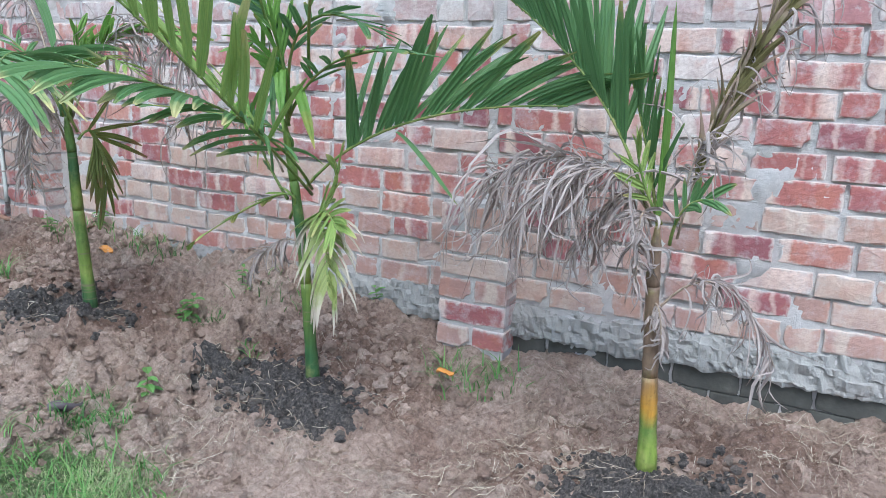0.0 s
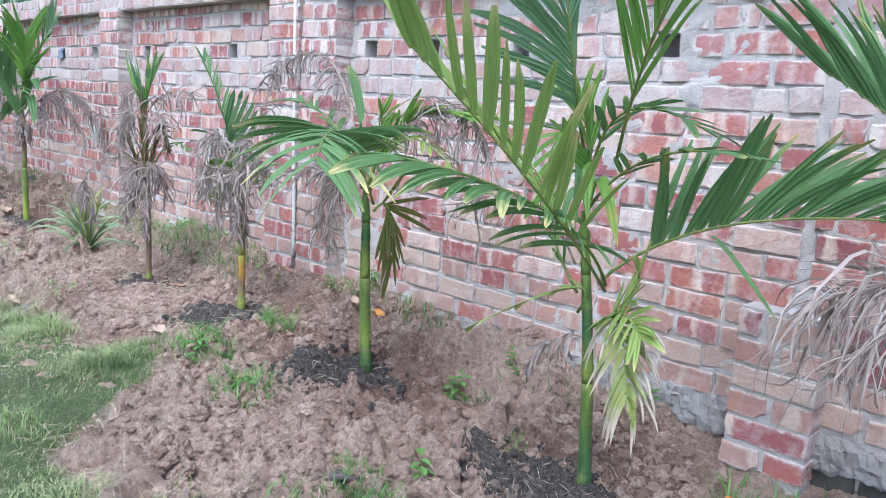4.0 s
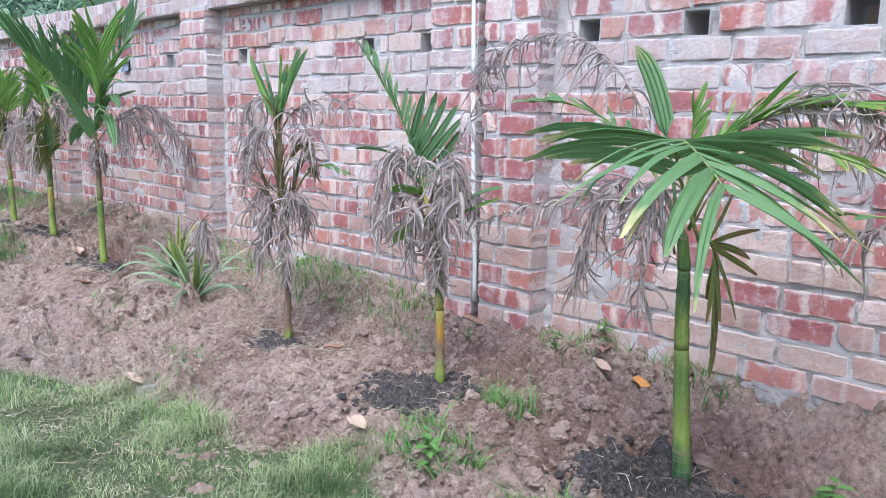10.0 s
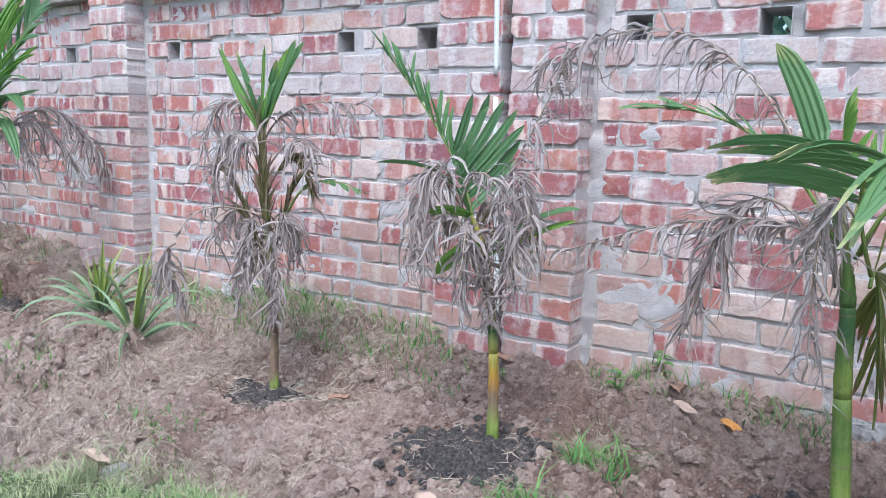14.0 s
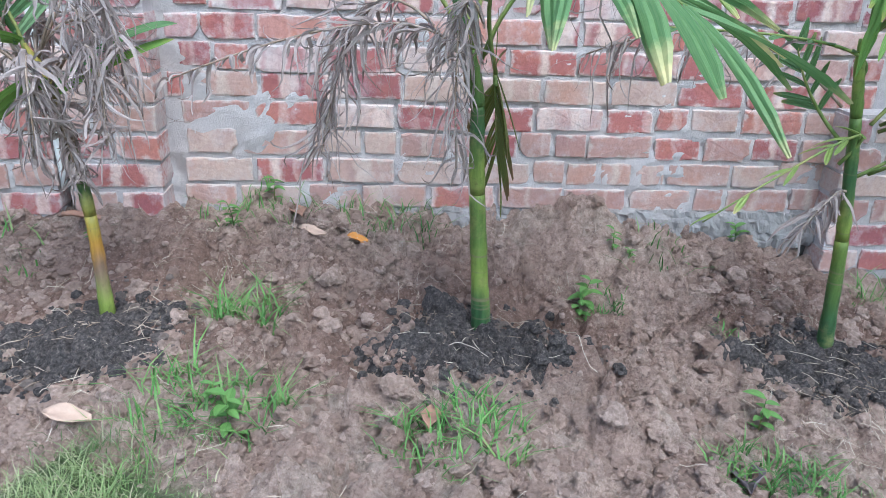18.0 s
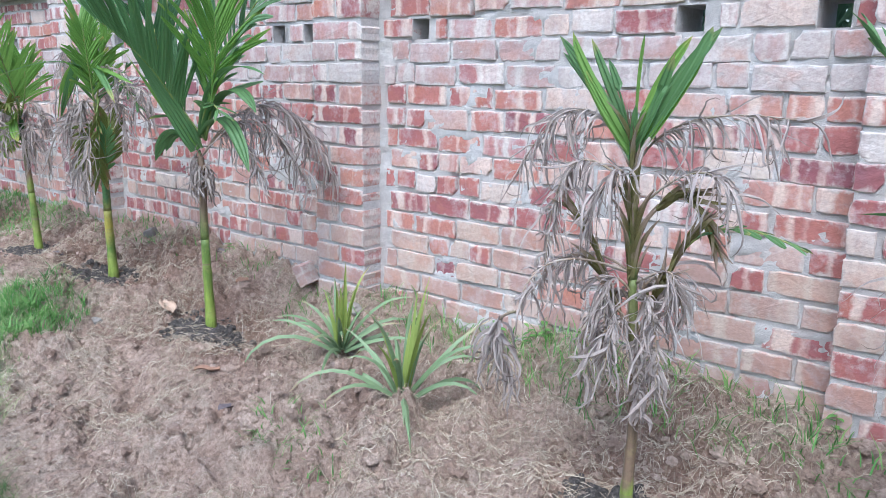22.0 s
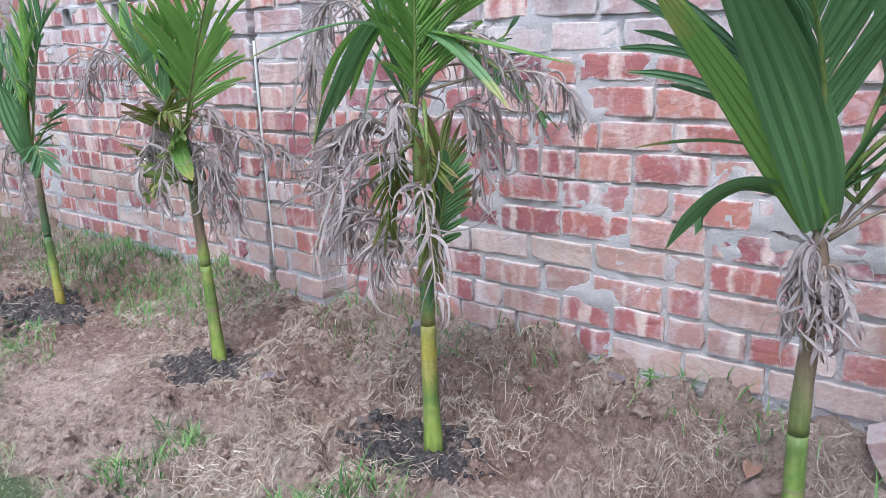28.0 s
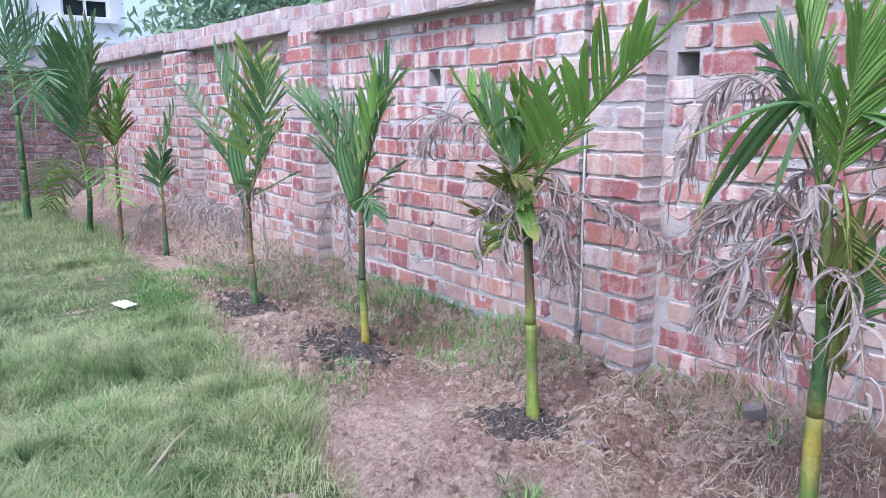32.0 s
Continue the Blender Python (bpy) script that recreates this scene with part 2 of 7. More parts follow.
def cells(x, y, size, seed):
    """Rounded lumps packed side by side, 0 in the cracks and up to 1 on top."""
    t = np.random.RandomState(seed).uniform(0, 1, (64, 64, 3))
    u, v = np.asarray(x, float) / size + 200.0, np.asarray(y, float) / size + 200.0
    i, j = np.floor(u).astype(int), np.floor(v).astype(int)
    best, second, tall = np.full(u.shape, 9.0), np.full(u.shape, 9.0), np.zeros(u.shape)
    for di in (-1, 0, 1):
        for dj in (-1, 0, 1):
            c = t[(i + di) % 64, (j + dj) % 64]
            d = np.hypot(i + di + c[..., 0] - u, j + dj + c[..., 1] - v)
            near = d < best
            second = np.where(near, best, np.minimum(second, d))
            tall = np.where(near, c[..., 2], tall)
            best = np.where(near, d, best)
    return np.clip((second - best) * 2.2, 0, 1) ** 0.6 * (0.25 + 0.75 * tall)


def grassy(x, y):
    """0 on bare soil, 1 on the lawn."""
    e = np.interp(x, *EDGE) + 0.12 * wave(x, y, 6, 3) + 0.05 * wave(x, y, 19, 4)
    return smooth(e - y, -0.10, 0.16)


STEM_SPOTS = [(-0.60, -0.61), (-1.87, -0.66), (-3.02, -0.72), (-4.14, -0.67), (-5.20, -0.70), (-7.53, -0.67), (-8.55, -0.65), (-9.73, -0.58), (-10.96, -0.64), (-12.11, -0.77)]


def soil_relief(x, y):
    soil = 1 - grassy(x, y)
    loose = np.clip(0.75 + 0.5 * wave(x, y, 5, 16), 0.25, 1.2)
    wx, wy = x + 0.04 * wave(x, y, 60, 18) + 0.012 * wave(x, y, 190, 22), y + 0.03 * wave(x, y, 50, 19) + 0.012 * wave(x, y, 180, 23)
    lump = 0.055 * wave(x, y, 9, 11) + 0.032 * wave(x, y, 24, 12) + 0.014 * wave(x, y, 70, 17) + loose * (0.070 * cells(wx, wy, 0.19, 20) + 0.060 * cells(wx, wy, 0.095, 13) + 0.024 * cells(wx, wy, 0.045, 14)) + 0.014 * wave(x, y, 43, 21) + loose * (0.009 * wave(x, y, 150, 24) + 0.007 * wave(x, y, 290, 25)) - 0.060
    for px, py in STEM_SPOTS:
        near = 0.92 * np.exp(-((x - px) ** 2 + (y - py + 0.06) ** 2) / 0.035)
        lump = lump * (1 - near) - 0.045 * near
    return soil * lump + (1 - soil) * 0.012 * wave(x, y, 5, 15)


def heights(x, y):
    return lie(x, y) + soil_relief(x, y)


def ground_at(x, y):
    return float(lie(np.array(x), np.array(y)) + soil_relief(np.array(x), np.array(y)))


# ---- the ground ----
def ground_material():
    m, ns, ls, b = material("garden_soil", 0.97)
    geo = ns.new("ShaderNodeNewGeometry")
    P = geo.outputs["Position"]
    att = ns.new("ShaderNodeAttribute")
    att.attribute_name = "turf"
    f1 = noise_fac(ns, ls, P, 45.0, 8.0, 0.75)
    f2 = noise_fac(ns, ls, P, 2.2, 5.0, 0.6)
    f3 = noise_fac(ns, ls, P, 9.0, 6.0, 0.7)
    c = ramp(ns, ls, f1, [(0.32, (0.22, 0.15, 0.12)), (0.5, (0.51, 0.37, 0.305)), (0.68, (0.70, 0.54, 0.455))])
    c = mixed(ns, ls, level(ns, ls, f2, 0.48, 0.70), c, mixed(ns, ls, level(ns, ls, f1, 0.3, 0.7), (0.14, 0.082, 0.064), (0.42, 0.27, 0.21)))
    f4 = noise_fac(ns, ls, P, 4.2, 6.0, 0.65)
    c = mixed(ns, ls, level(ns, ls, f4, 0.50, 0.66), c, mixed(ns, ls, level(ns, ls, f1, 0.3, 0.7), (0.29, 0.21, 0.165), (0.68, 0.55, 0.46)))
    c = mixed(ns, ls, level(ns, ls, f3, 0.58, 0.8), c, (0.47, 0.38, 0.315))
    wet = ns.new("ShaderNodeAttribute")
    wet.attribute_name = "dug"
    dug = ns.new("ShaderNodeMath")
    dug.operation = "MULTIPLY_ADD"
    ls.new(f3, dug.inputs[0])
    dug.inputs[1].default_value = 1.1
    ls.new(wet.outputs["Fac"], dug.inputs[2])
    c = mixed(ns, ls, level(ns, ls, dug.outputs[0], 0.72, 1.15), c, mixed(ns, ls, level(ns, ls, f1, 0.32, 0.7), (0.13, 0.078, 0.06), (0.42, 0.275, 0.215)))
    g = ramp(ns, ls, f1, [(0.3, (0.075, 0.105, 0.04)), (0.6, (0.14, 0.175, 0.075)), (0.8, (0.28, 0.25, 0.16))])
    mask = ns.new("ShaderNodeMath")
    mask.operation = "MULTIPLY_ADD"
    ls.new(f3, mask.inputs[0])
    mask.inputs[1].default_value = 0.5
    mask.inputs[2].default_value = -0.25
    add = ns.new("ShaderNodeMath")
    ls.new(mask.outputs[0], add.inputs[0])
    ls.new(att.outputs["Fac"], add.inputs[1])
    c = mixed(ns, ls, level(ns, ls, add.outputs[0], 0.35, 0.75), c, g)
    # shade between crumbs put into the colour: dark hollows, paler crumb tops
    f5 = noise_fac(ns, ls, P, 140.0, 5.0, 0.7)
    c = mixed(ns, ls, level(ns, ls, f5, 0.42, 0.26), c, (0.17, 0.115, 0.09))
    c = mixed(ns, ls, level(ns, ls, f5, 0.58, 0.75), c, (0.60, 0.49, 0.41))
    ls.new(c, b.inputs["Base Color"])
    hsum = ns.new("ShaderNodeMath")
    hsum.operation = "MULTIPLY_ADD"
    ls.new(f5, hsum.inputs[0])
    hsum.inputs[1].default_value = 0.4
    ls.new(noise_fac(ns, ls, P, 32.0, 9.0, 0.72), hsum.inputs[2])
    bump(ns, ls, b, hsum.outputs[0], 1.0, 0.040)
    return m


soil_mat = ground_material()
xs = np.concatenate([[-3000, -800, -250, -120, -70, -45, -34], np.arange(-28, -18.5, 0.5), np.arange(-18.5, -13, 0.09), np.arange(-13, 1.0, 0.0125), np.arange(1, 4, 0.25), [6, 12, 40, 150, 800, 3000]])
ys = np.concatenate([[-3000, -600, -150, -60, -30, -16, -9, -6, -4.6], np.arange(-4, -3.0, 0.12), np.arange(-3.0, -1.7, 0.05), np.arange(-1.7, 0.06, 0.0125), [0.3, 1, 4, 12, 50, 200, 900, 3000]])
X, Y = np.meshgrid(xs, ys, indexing="ij")
far = smooth(np.maximum(np.abs(X + 7) - 13, np.abs(Y + 1) - 4), 0, 6)
Z = lie(X, Y) * (1 - far) + soil_relief(X, Y) * (1 - far) * (Y < 0.2)
nx, ny = X.shape
idx = np.arange(nx * ny).reshape(nx, ny)
quads = np.stack([idx[:-1, :-1], idx[1:, :-1], idx[1:, 1:], idx[:-1, 1:]], -1).reshape(-1, 4)
me = bpy.data.meshes.new("ground")
me.from_pydata(np.stack([X, Y, Z], -1).reshape(-1, 3).tolist(), [], quads.tolist())
turf = me.attributes.new("turf", "FLOAT", "POINT")
turf.data.foreach_set("value", np.maximum(grassy(X, Y), far).ravel().astype(np.float32))
dug = me.attributes.new("dug", "FLOAT", "POINT")
earth = 0.25 * wave(X, Y, 6, 81)
for px, py in STEM_SPOTS:
    earth = np.maximum(earth, 0.85 * np.exp(-((X - px) ** 2 / 0.34 + (Y - py - 0.10) ** 2 / 0.20)) + 0.22 * wave(X, Y, 10, 82))
dug.data.foreach_set("value", np.clip(earth, 0, 1).ravel().astype(np.float32))
me.polygons.foreach_set("use_smooth", [True] * len(me.polygons))
tagged(place("ground", me, soil_mat), "brown dug garden soil with rough green lawn beside it", "ground", kind="structure")

# ---- the brick wall ----
COURSE0, PITCH, BRICK_H = 0.100, 0.1027, 0.086
HOLE_COURSE = 13
rnd = random.Random(5)
LENGTHS = {"stretcher": 0.248, "three_quarter": 0.184, "header": 0.119, "closer": 0.062}


def brick_mesh(length, depth, height, seed):
    """A hand-made brick: worn arrises, an uneven outline, a knocked corner now and then and a face that is not flat."""
    r = random.Random(seed)
    n = 8 if length > 0.16 else 5
    hx, hz = length / 2, height / 2
    line = [(-hx + length * i / (n - 1), -hz) for i in range(n)] + [(hx, -hz * 0.3), (hx, hz * 0.35)] + [(hx - length * i / (n - 1), hz) for i in range(n)] + [(-hx, hz * 0.3), (-hx, -hz * 0.35)]
    bow = r.uniform(-0.003, 0.003)
    line = [(x + r.uniform(-0.0035, 0.0035), z + bow * (1 - (x / hx) ** 2) + r.uniform(-0.0022, 0.0022)) for x, z in line]
    for k in (0, n - 1, n + 2, 2 * n + 1):
        worn = r.uniform(0.0, 0.16) if r.random() < 0.86 else r.uniform(0.5, 1.5)
        line[k] = (line[k][0] * (1 - 0.014 / hx * worn), line[k][1] * (1 - 0.011 / hz * worn))
    m = len(line)
    tilt, belly = r.uniform(-0.003, 0.003), r.uniform(-0.002, 0.003)
    verts = []
    for inset, y in ((0.007, -0.0010), (0.0022, 0.0004), (0.0, 0.0045), (0.0, depth)):
        for x, z in line:
            e = inset * r.uniform(0.5, 1.4)
            fx, fz = 1 - e / hx, 1 - e / hz
            verts.append((x * fx, -depth / 2 + y + tilt * x / hx + (r.uniform(-0.0012, 0.0012) if y < 0.006 else 0), z * fz))
    verts.append((0, -depth / 2 - 0.001 - belly, 0))
    faces = [(4 * m, k, (k + 1) % m) for k in range(m)] + [tuple(range(4 * m - 1, 3 * m - 1, -1))]
    for o in (0, m, 2 * m):
        faces += [(o + (k + 1) % m, o + k, o + m + k, o + m + (k + 1) % m) for k in range(m)]
    return mesh_of("brick", verts, faces)


shapes = {}


def brick_shape(kind, depth, height=BRICK_H, length=None):
    key = (kind, depth, height, length)
    if key not in shapes:
        shapes[key] = [brick_mesh(length or LENGTHS[kind], depth, height, hash((round((length or LENGTHS[kind]) * 1000), i)) % 9999) for i in range(7)]
    return rnd.choice(shapes[key])


def brick_tone(k):
    """Which firing a course shows: muddied at the foot, red in the middle, bleached above."""
    r = rnd.random()
    if k <= 1:
        return brick_mud if r < 0.93 else brick_red
    if k <= 4:
        return brick_mud if r < 0.55 else brick_red
    if k <= 10:
        return brick_red if r < 0.9 else brick_pale
    if k in (11, 12):
        return brick_wash if r < 0.8 else brick_pale
    return brick_pale if r < 0.55 else brick_red


def lay(parent, me, mat, x, y, z, wobble=1.0):
    data = me
    ob = new("brick", data)
    if not data.materials:
        data.materials.append(mat)
    ob.material_slots[0].link = "OBJECT"
    ob.material_slots[0].material = mat
    ob.parent = parent
    ob.location = (x, y + rnd.choice((-0.007, 0, 0, 0.003)) * rnd.random() + rnd.uniform(-0.003, 0.003) * wobble, z + rnd.uniform(-0.007, 0.007) * wobble)
    ob.scale = (rnd.uniform(0.965, 1.0), 1.0, rnd.uniform(0.96, 1.08))
    ob.rotation_euler = (rnd.uniform(-0.020, 0.020), rnd.uniform(-0.020, 0.020) * wobble, rnd.uniform(-0.012, 0.012) * wobble)
    return ob


brick_cap = brick_material("brick_weathered", [(0.0, (0.40, 0.26, 0.27)), (0.5, (0.47, 0.35, 0.35)), (1.0, (0.54, 0.45, 0.43))], (0.56, 0.49, 0.47), 0.05, 0)
brick_dark = brick_material("brick_dark_brown", [(0.0, (0.10, 0.06, 0.065)), (0.5, (0.17, 0.10, 0.10)), (1.0, (0.25, 0.18, 0.17))], (0.28, 0.23, 0.21), 0.03, 0)
cap_cement = rough_cement("coping_cement", (0.54, 0.49, 0.49))
dark_cement = rough_cement("dark_grey_cement", (0.24, 0.21, 0.21))
brick_wash = brick_material("brick_cement_washed", [(0.0, (0.45, 0.30, 0.29)), (0.5, (0.52, 0.42, 0.41)), (1.0, (0.57, 0.50, 0.48))], (0.60, 0.53, 0.51), 0.05, 0)
HOLES = [-2.09, -2.85, -3.44, -3.93, -4.92, -5.40, -6.70, -7.48, -7.74, -8.49, -9.50, -10.30, -11.21, -11.77, -13.6, -14.3]
WALL_TOP = 1.80


def lift(x):
    """How far the coping climbs toward the end of the garden."""
    return 0.012 * max(0.0, -x - 9.0)



def panel_core(x0, x1, holes, top=WALL_TOP + 0.012):
    """Mortar body of a stretch of wall from x0 (right) to x1 (left), its face uneven, with the weep holes cut through."""
    b = Batch()
    zh0, zh1 = COURSE0 + HOLE_COURSE * PITCH - 0.004, COURSE0 + HOLE_COURSE * PITCH + BRICK_H + 0.004
    cuts = sorted([(h - 0.052, h + 0.052) for h in holes])
    gx = list(np.arange(x1, x0, 0.0165)) + [x0]
    gx = np.array(sorted(set([round(v, 4) for v in gx if not any(a - 0.008 < v < c + 0.008 for a, c in cuts)] + [round(v, 4) for c in cuts for v in c])))
    gz = np.array(sorted([v for v in np.arange(-0.15, top, 0.0155) if abs(v - zh0) > 0.007 and abs(v - zh1) > 0.007] + [-0.35, zh0, zh1, top]))
    GX, GZ = np.meshgrid(gx, gz, indexing="ij")
    GY = 0.0060 + 0.0035 * wave(GX, GZ, 40, 31) + 0.0036 * wave(GX, GZ, 110, 32) + 0.0034 * wave(GX, GZ, 260, 33) + 0.030 * np.clip(wave(GX, GZ, 75, 34) - 0.6, 0, 1) - 0.016 * np.clip(wave(GX, GZ, 16, 35) + 0.3 * wave(GX, GZ, 90, 36) - 0.6, 0, 1)
    n = len(gz)
    ids = np.arange(len(gx) * n).reshape(len(gx), n)
    xm, zm = (gx[:-1] + gx[1:]) / 2, (gz[:-1] + gz[1:]) / 2
    keep = np.ones((len(xm), len(zm)), bool)
    for a, c in cuts:
        keep &= ~(((xm > a) & (xm < c))[:, None] & ((zm > zh0) & (zm < zh1))[None, :])
    quads = np.stack([ids[:-1, :-1], ids[1:, :-1], ids[1:, 1:], ids[:-1, 1:]], -1)[keep]
    b.add(np.stack([GX, GY, GZ], -1).reshape(-1, 3).tolist(), quads.tolist())
    bm = bmesh.new()
    y0, y1 = 0.035, 0.25
    box(bm, x1, x0, y0, y1, -0.35, zh0)
    box(bm, x1, x0, y0, y1, zh1, top)
    at = x1
    for a, c in cuts + [(x0, x0)]:
        if a - at > 0.004:
            box(bm, at, a, y0, y1, zh0, zh1)
        at = c
    for a, c in cuts:
        box(bm, a - 0.004, a, 0.005, y0, zh0, zh1)
        box(bm, c, c + 0.004, 0.005, y0, zh0, zh1)
    bm.verts.ensure_lookup_table()
    b.add([v.co for v in bm.verts], [tuple(v.index for v in f.verts) for f in bm.faces])
    bm.free()
    me = b.mesh("wall")
    me.polygons.foreach_set("use_smooth", [i < len(quads) for i in range(len(me.polygons))])
    return me


def course_height(k, x):
    """The highest course is cut to what room is left under the coping."""
    return BRICK_H if k < 16 or lift(x) > 0.03 else 0.050


def courses(parent, x0, x1, k0, holes, face=0.0, k1=17):
    """Lays the bricks of a panel course by course, from x0 down to x1."""
    for k in range(k0, k1):
        tall = course_height(k, x0)
        z = COURSE0 + k * PITCH + tall / 2
        x = x0 - 0.012
        last = x1 + 0.012
        start = True
        while x - last > 0.05:
            stop = last
            if k == HOLE_COURSE:
                ahead = [h + 0.052 for h in holes if h + 0.052 < x + 0.02]
                if ahead:
                    stop = max(ahead) + 0.002
            r = rnd.random()
            kind = "stretcher" if r < 0.66 else "header" if r < 0.88 else "three_quarter"
            if start and k % 2:
                kind = "header"
            start = False
            room = x - stop
            if LENGTHS[kind] > room:
                kind = next((q for q in ("stretcher", "three_quarter", "header", "closer") if LENGTHS[q] <= room), None)
            if kind is None:
                if stop > last + 0.01:
                    x = stop - 0.002 - 0.104 - 0.002
                    continue
                break
            tone = brick_tone(k)
            if x < -8.4 and tone is not brick_dark and rnd.random() < 0.38:
                tone = brick_red
            lay(parent, brick_shape(kind, 0.066, tall), tone, x - LENGTHS[kind] / 2, face + 0.033, z)
            x -= LENGTHS[kind] + rnd.uniform(0.004, 0.015)
            if k == HOLE_COURSE and stop > last + 0.01 and x - stop < 0.06:
                x = stop - 0.104 - 0.004


def pilaster(name, spans, k0, label, k1=16):
    """A brick pier on the wall's face; two spans leave the open joint between them."""
    bm = bmesh.new()
    for a, c in spans:
        box(bm, c + 0.007, a - 0.007, -PROUD + 0.006, 0.03, -0.35, min(WALL_TOP + lift(c) + 0.02, COURSE0 + k1 * PITCH + 0.004))
    p = tagged(part(name, bm, mortar), label, "pilaster", kind="structure")
    for a, c in spans:
        w = a - c
        for k in range(k0, k1):
            tall = course_height(k, a)
            z = COURSE0 + k * PITCH + tall / 2
            if (k + int(abs(a) * 10)) % 2:
                pieces = [w * 0.5 - 0.008, w * 0.5 - 0.008]
            elif rnd.random() < 0.5:
                pieces = [w * 0.7 - 0.008, w * 0.3 - 0.008]
            else:
                pieces = [w]
            x = a
            for ln in pieces:
                ln = round(ln, 3)
                lay(p, brick_shape("pier", PROUD + 0.02, tall, ln), brick_tone(k), x - ln / 2, -PROUD / 2 + 0.01, z, 0.7)
                x -= ln + 0.016
    return p


PROUD = 0.12
PIERS = [[(-1.30, -1.61)], [(-4.10, -4.42), (-4.46, -4.78)], [(-6.97, -7.33)], [(-9.60, -9.91), (-9.95, -10.26)], [(-12.50, -12.88)], [(-15.15, -15.50), (-15.54, -15.9)]]
ends = [0.9, -1.455, -1.455] + [v for p in PIERS[1:] for v in (p[0][0], p[-1][1])] + [-19.3]
FOOTINGS = []
# much darker brick tone for the recessed rows below the plinth
footing_brick = plain("near_black_brick", (0.10, 0.095, 0.085), 0.9, 0.45, 14.0, 0.8)
for i in range(0, len(ends), 2):
    xr, xl = ends[i], ends[i + 1]
    inside = [h for h in HOLES if xl < h < xr]
    k0 = (0, 0, 0, 1, 1, 1, 1)[i // 2]
    w = place("wall_%d" % (i // 2 + 1), panel_core(xr + 0.1 * (i > 2), xl - 0.1 * (i > 0), inside, WALL_TOP + 0.012 + lift((xr + xl) / 2)), mortar)
    tagged(w, "red brick boundary wall with thick grey mortar joints", "wall", kind="structure")
    courses(w, xr, xl, k0, inside)
    # rough cement squeezed out under the lowest course, over a dark recessed footing
    top = COURSE0 + k0 * PITCH - 0.004
    low = -0.045 if i < 4 else top - 0.13
    us = np.arange(xl - 0.02, xr + 0.02, 0.010)
    prof = [(0.02, top + 0.008), (-0.006, top - 0.004), (-0.026, top - 0.3 * (top - low)), (-0.034, low + 0.35 * (top - low)), (-0.040, low + 0.016), (-0.030, low), (0.02, low + 0.004)]
    U, R = np.meshgrid(us, np.linspace(0, 6, 22), indexing="ij")
    PY, PZ = np.interp(R, range(7), [a for a, c in prof]), np.interp(R, range(7), [c for a, c in prof])
    rough = 0.010 * wave(U, PZ, 14, 41) + 0.007 * wave(U, PZ, 60, 42) + 0.009 * wave(U, PZ, 190, 43) + 0.008 * wave(U, PZ, 370, 46)
    PY, PZ = PY + rough * (R > 0.4) * (R < 5.6), PZ + (0.010 * wave(U, R, 30, 44) + 0.008 * wave(U, R, 90, 45)) * (R > 0.4)
    m = R.shape[1]
    ids = np.arange(U.size).reshape(U.shape)
    quads = np.stack([ids[:-1, :-1], ids[:-1, 1:], ids[1:, 1:], ids[1:, :-1]], -1).reshape(-1, 4)
    me = mesh_of("plinth", np.stack([U, PY, PZ], -1).reshape(-1, 3).tolist(), quads.tolist())
    tagged(place("plinth_%d" % (i // 2 + 1), me, cement), "rough grey cement squeezed out along the foot of the wall", "plinth", kind="structure")
    f = tagged(empty("footing_%d" % (i // 2 + 1), 0, 0, 0), "dark brick footing under the wall", "footing", kind="structure")
    FOOTINGS.append((f, xr, xl, low))
for i, spans in enumerate(PIERS):
    two = len(spans) > 1
    pilaster("pilaster_%d" % (i + 1), spans, -2 if i < 1 else 0, "low brick buttress at the foot of the wall" if i < 1 else "paired brick piers with an open joint between them" if two else "narrow brick pier standing proud of the wall", 4 if i < 1 else 17)

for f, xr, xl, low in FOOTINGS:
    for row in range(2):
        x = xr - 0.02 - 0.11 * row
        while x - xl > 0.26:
            lay(f, brick_shape("stretcher", 0.066), footing_brick, x - 0.123, 0.030, low - 0.035 - 0.09 * row, 0.6)
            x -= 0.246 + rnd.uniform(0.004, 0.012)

# coping: two courses of bricks in dirty cement, jutting out in line with the piers
for i in range(0, len(ends)):
    if i == len(ends) - 1:
        break
    xr, xl = ends[i], ends[i + 1]
    up = WALL_TOP + lift((xr + xl) / 2)
    proud = -0.095
    bm = bmesh.new()
    box(bm, xl, xr, proud + 0.004, 0.30, up, up + 0.088)
    box(bm, xl, xr, proud + 0.015, 0.29, up + 0.088, up + 0.176)
    bmesh.ops.subdivide_edges(bm, edges=[e for e in bm.edges if e.calc_length() > 0.29], cuts=max(3, int((xr - xl) / 0.05)), use_grid_fill=True)
    for v in bm.verts:
        v.co.y += 0.008 * noise.noise(v.co * 9)
        if v.co.z > up + 0.1:
            v.co.z += 0.010 * noise.noise(v.co * 6)
    c = tagged(part("coping_%d" % (i + 1), bm, cap_cement), "projecting coping of two brick courses in dirty cement", "coping", kind="structure")
    for row, (set_in, h) in enumerate(((0.0, 0.080), (0.012, 0.084))):
        x = xr - 0.004 - 0.05 * row
        while x - xl > 0.05:
            room = x - xl
            kind = rnd.choice(("header", "header", "header", "three_quarter"))
            if LENGTHS[kind] > room:
                kind = next((q for q in ("header", "closer") if LENGTHS[q] <= room), None)
            if kind is None:
                break
            lay(c, brick_shape(kind, 0.10, h), rnd.choice((brick_cap, brick_cap, brick_cap, brick_wash, brick_pale)), x - LENGTHS[kind] / 2, proud + set_in + 0.05, up + 0.045 + 0.091 * row, 0.45)
            x -= LENGTHS[kind] + rnd.uniform(0.008, 0.022)

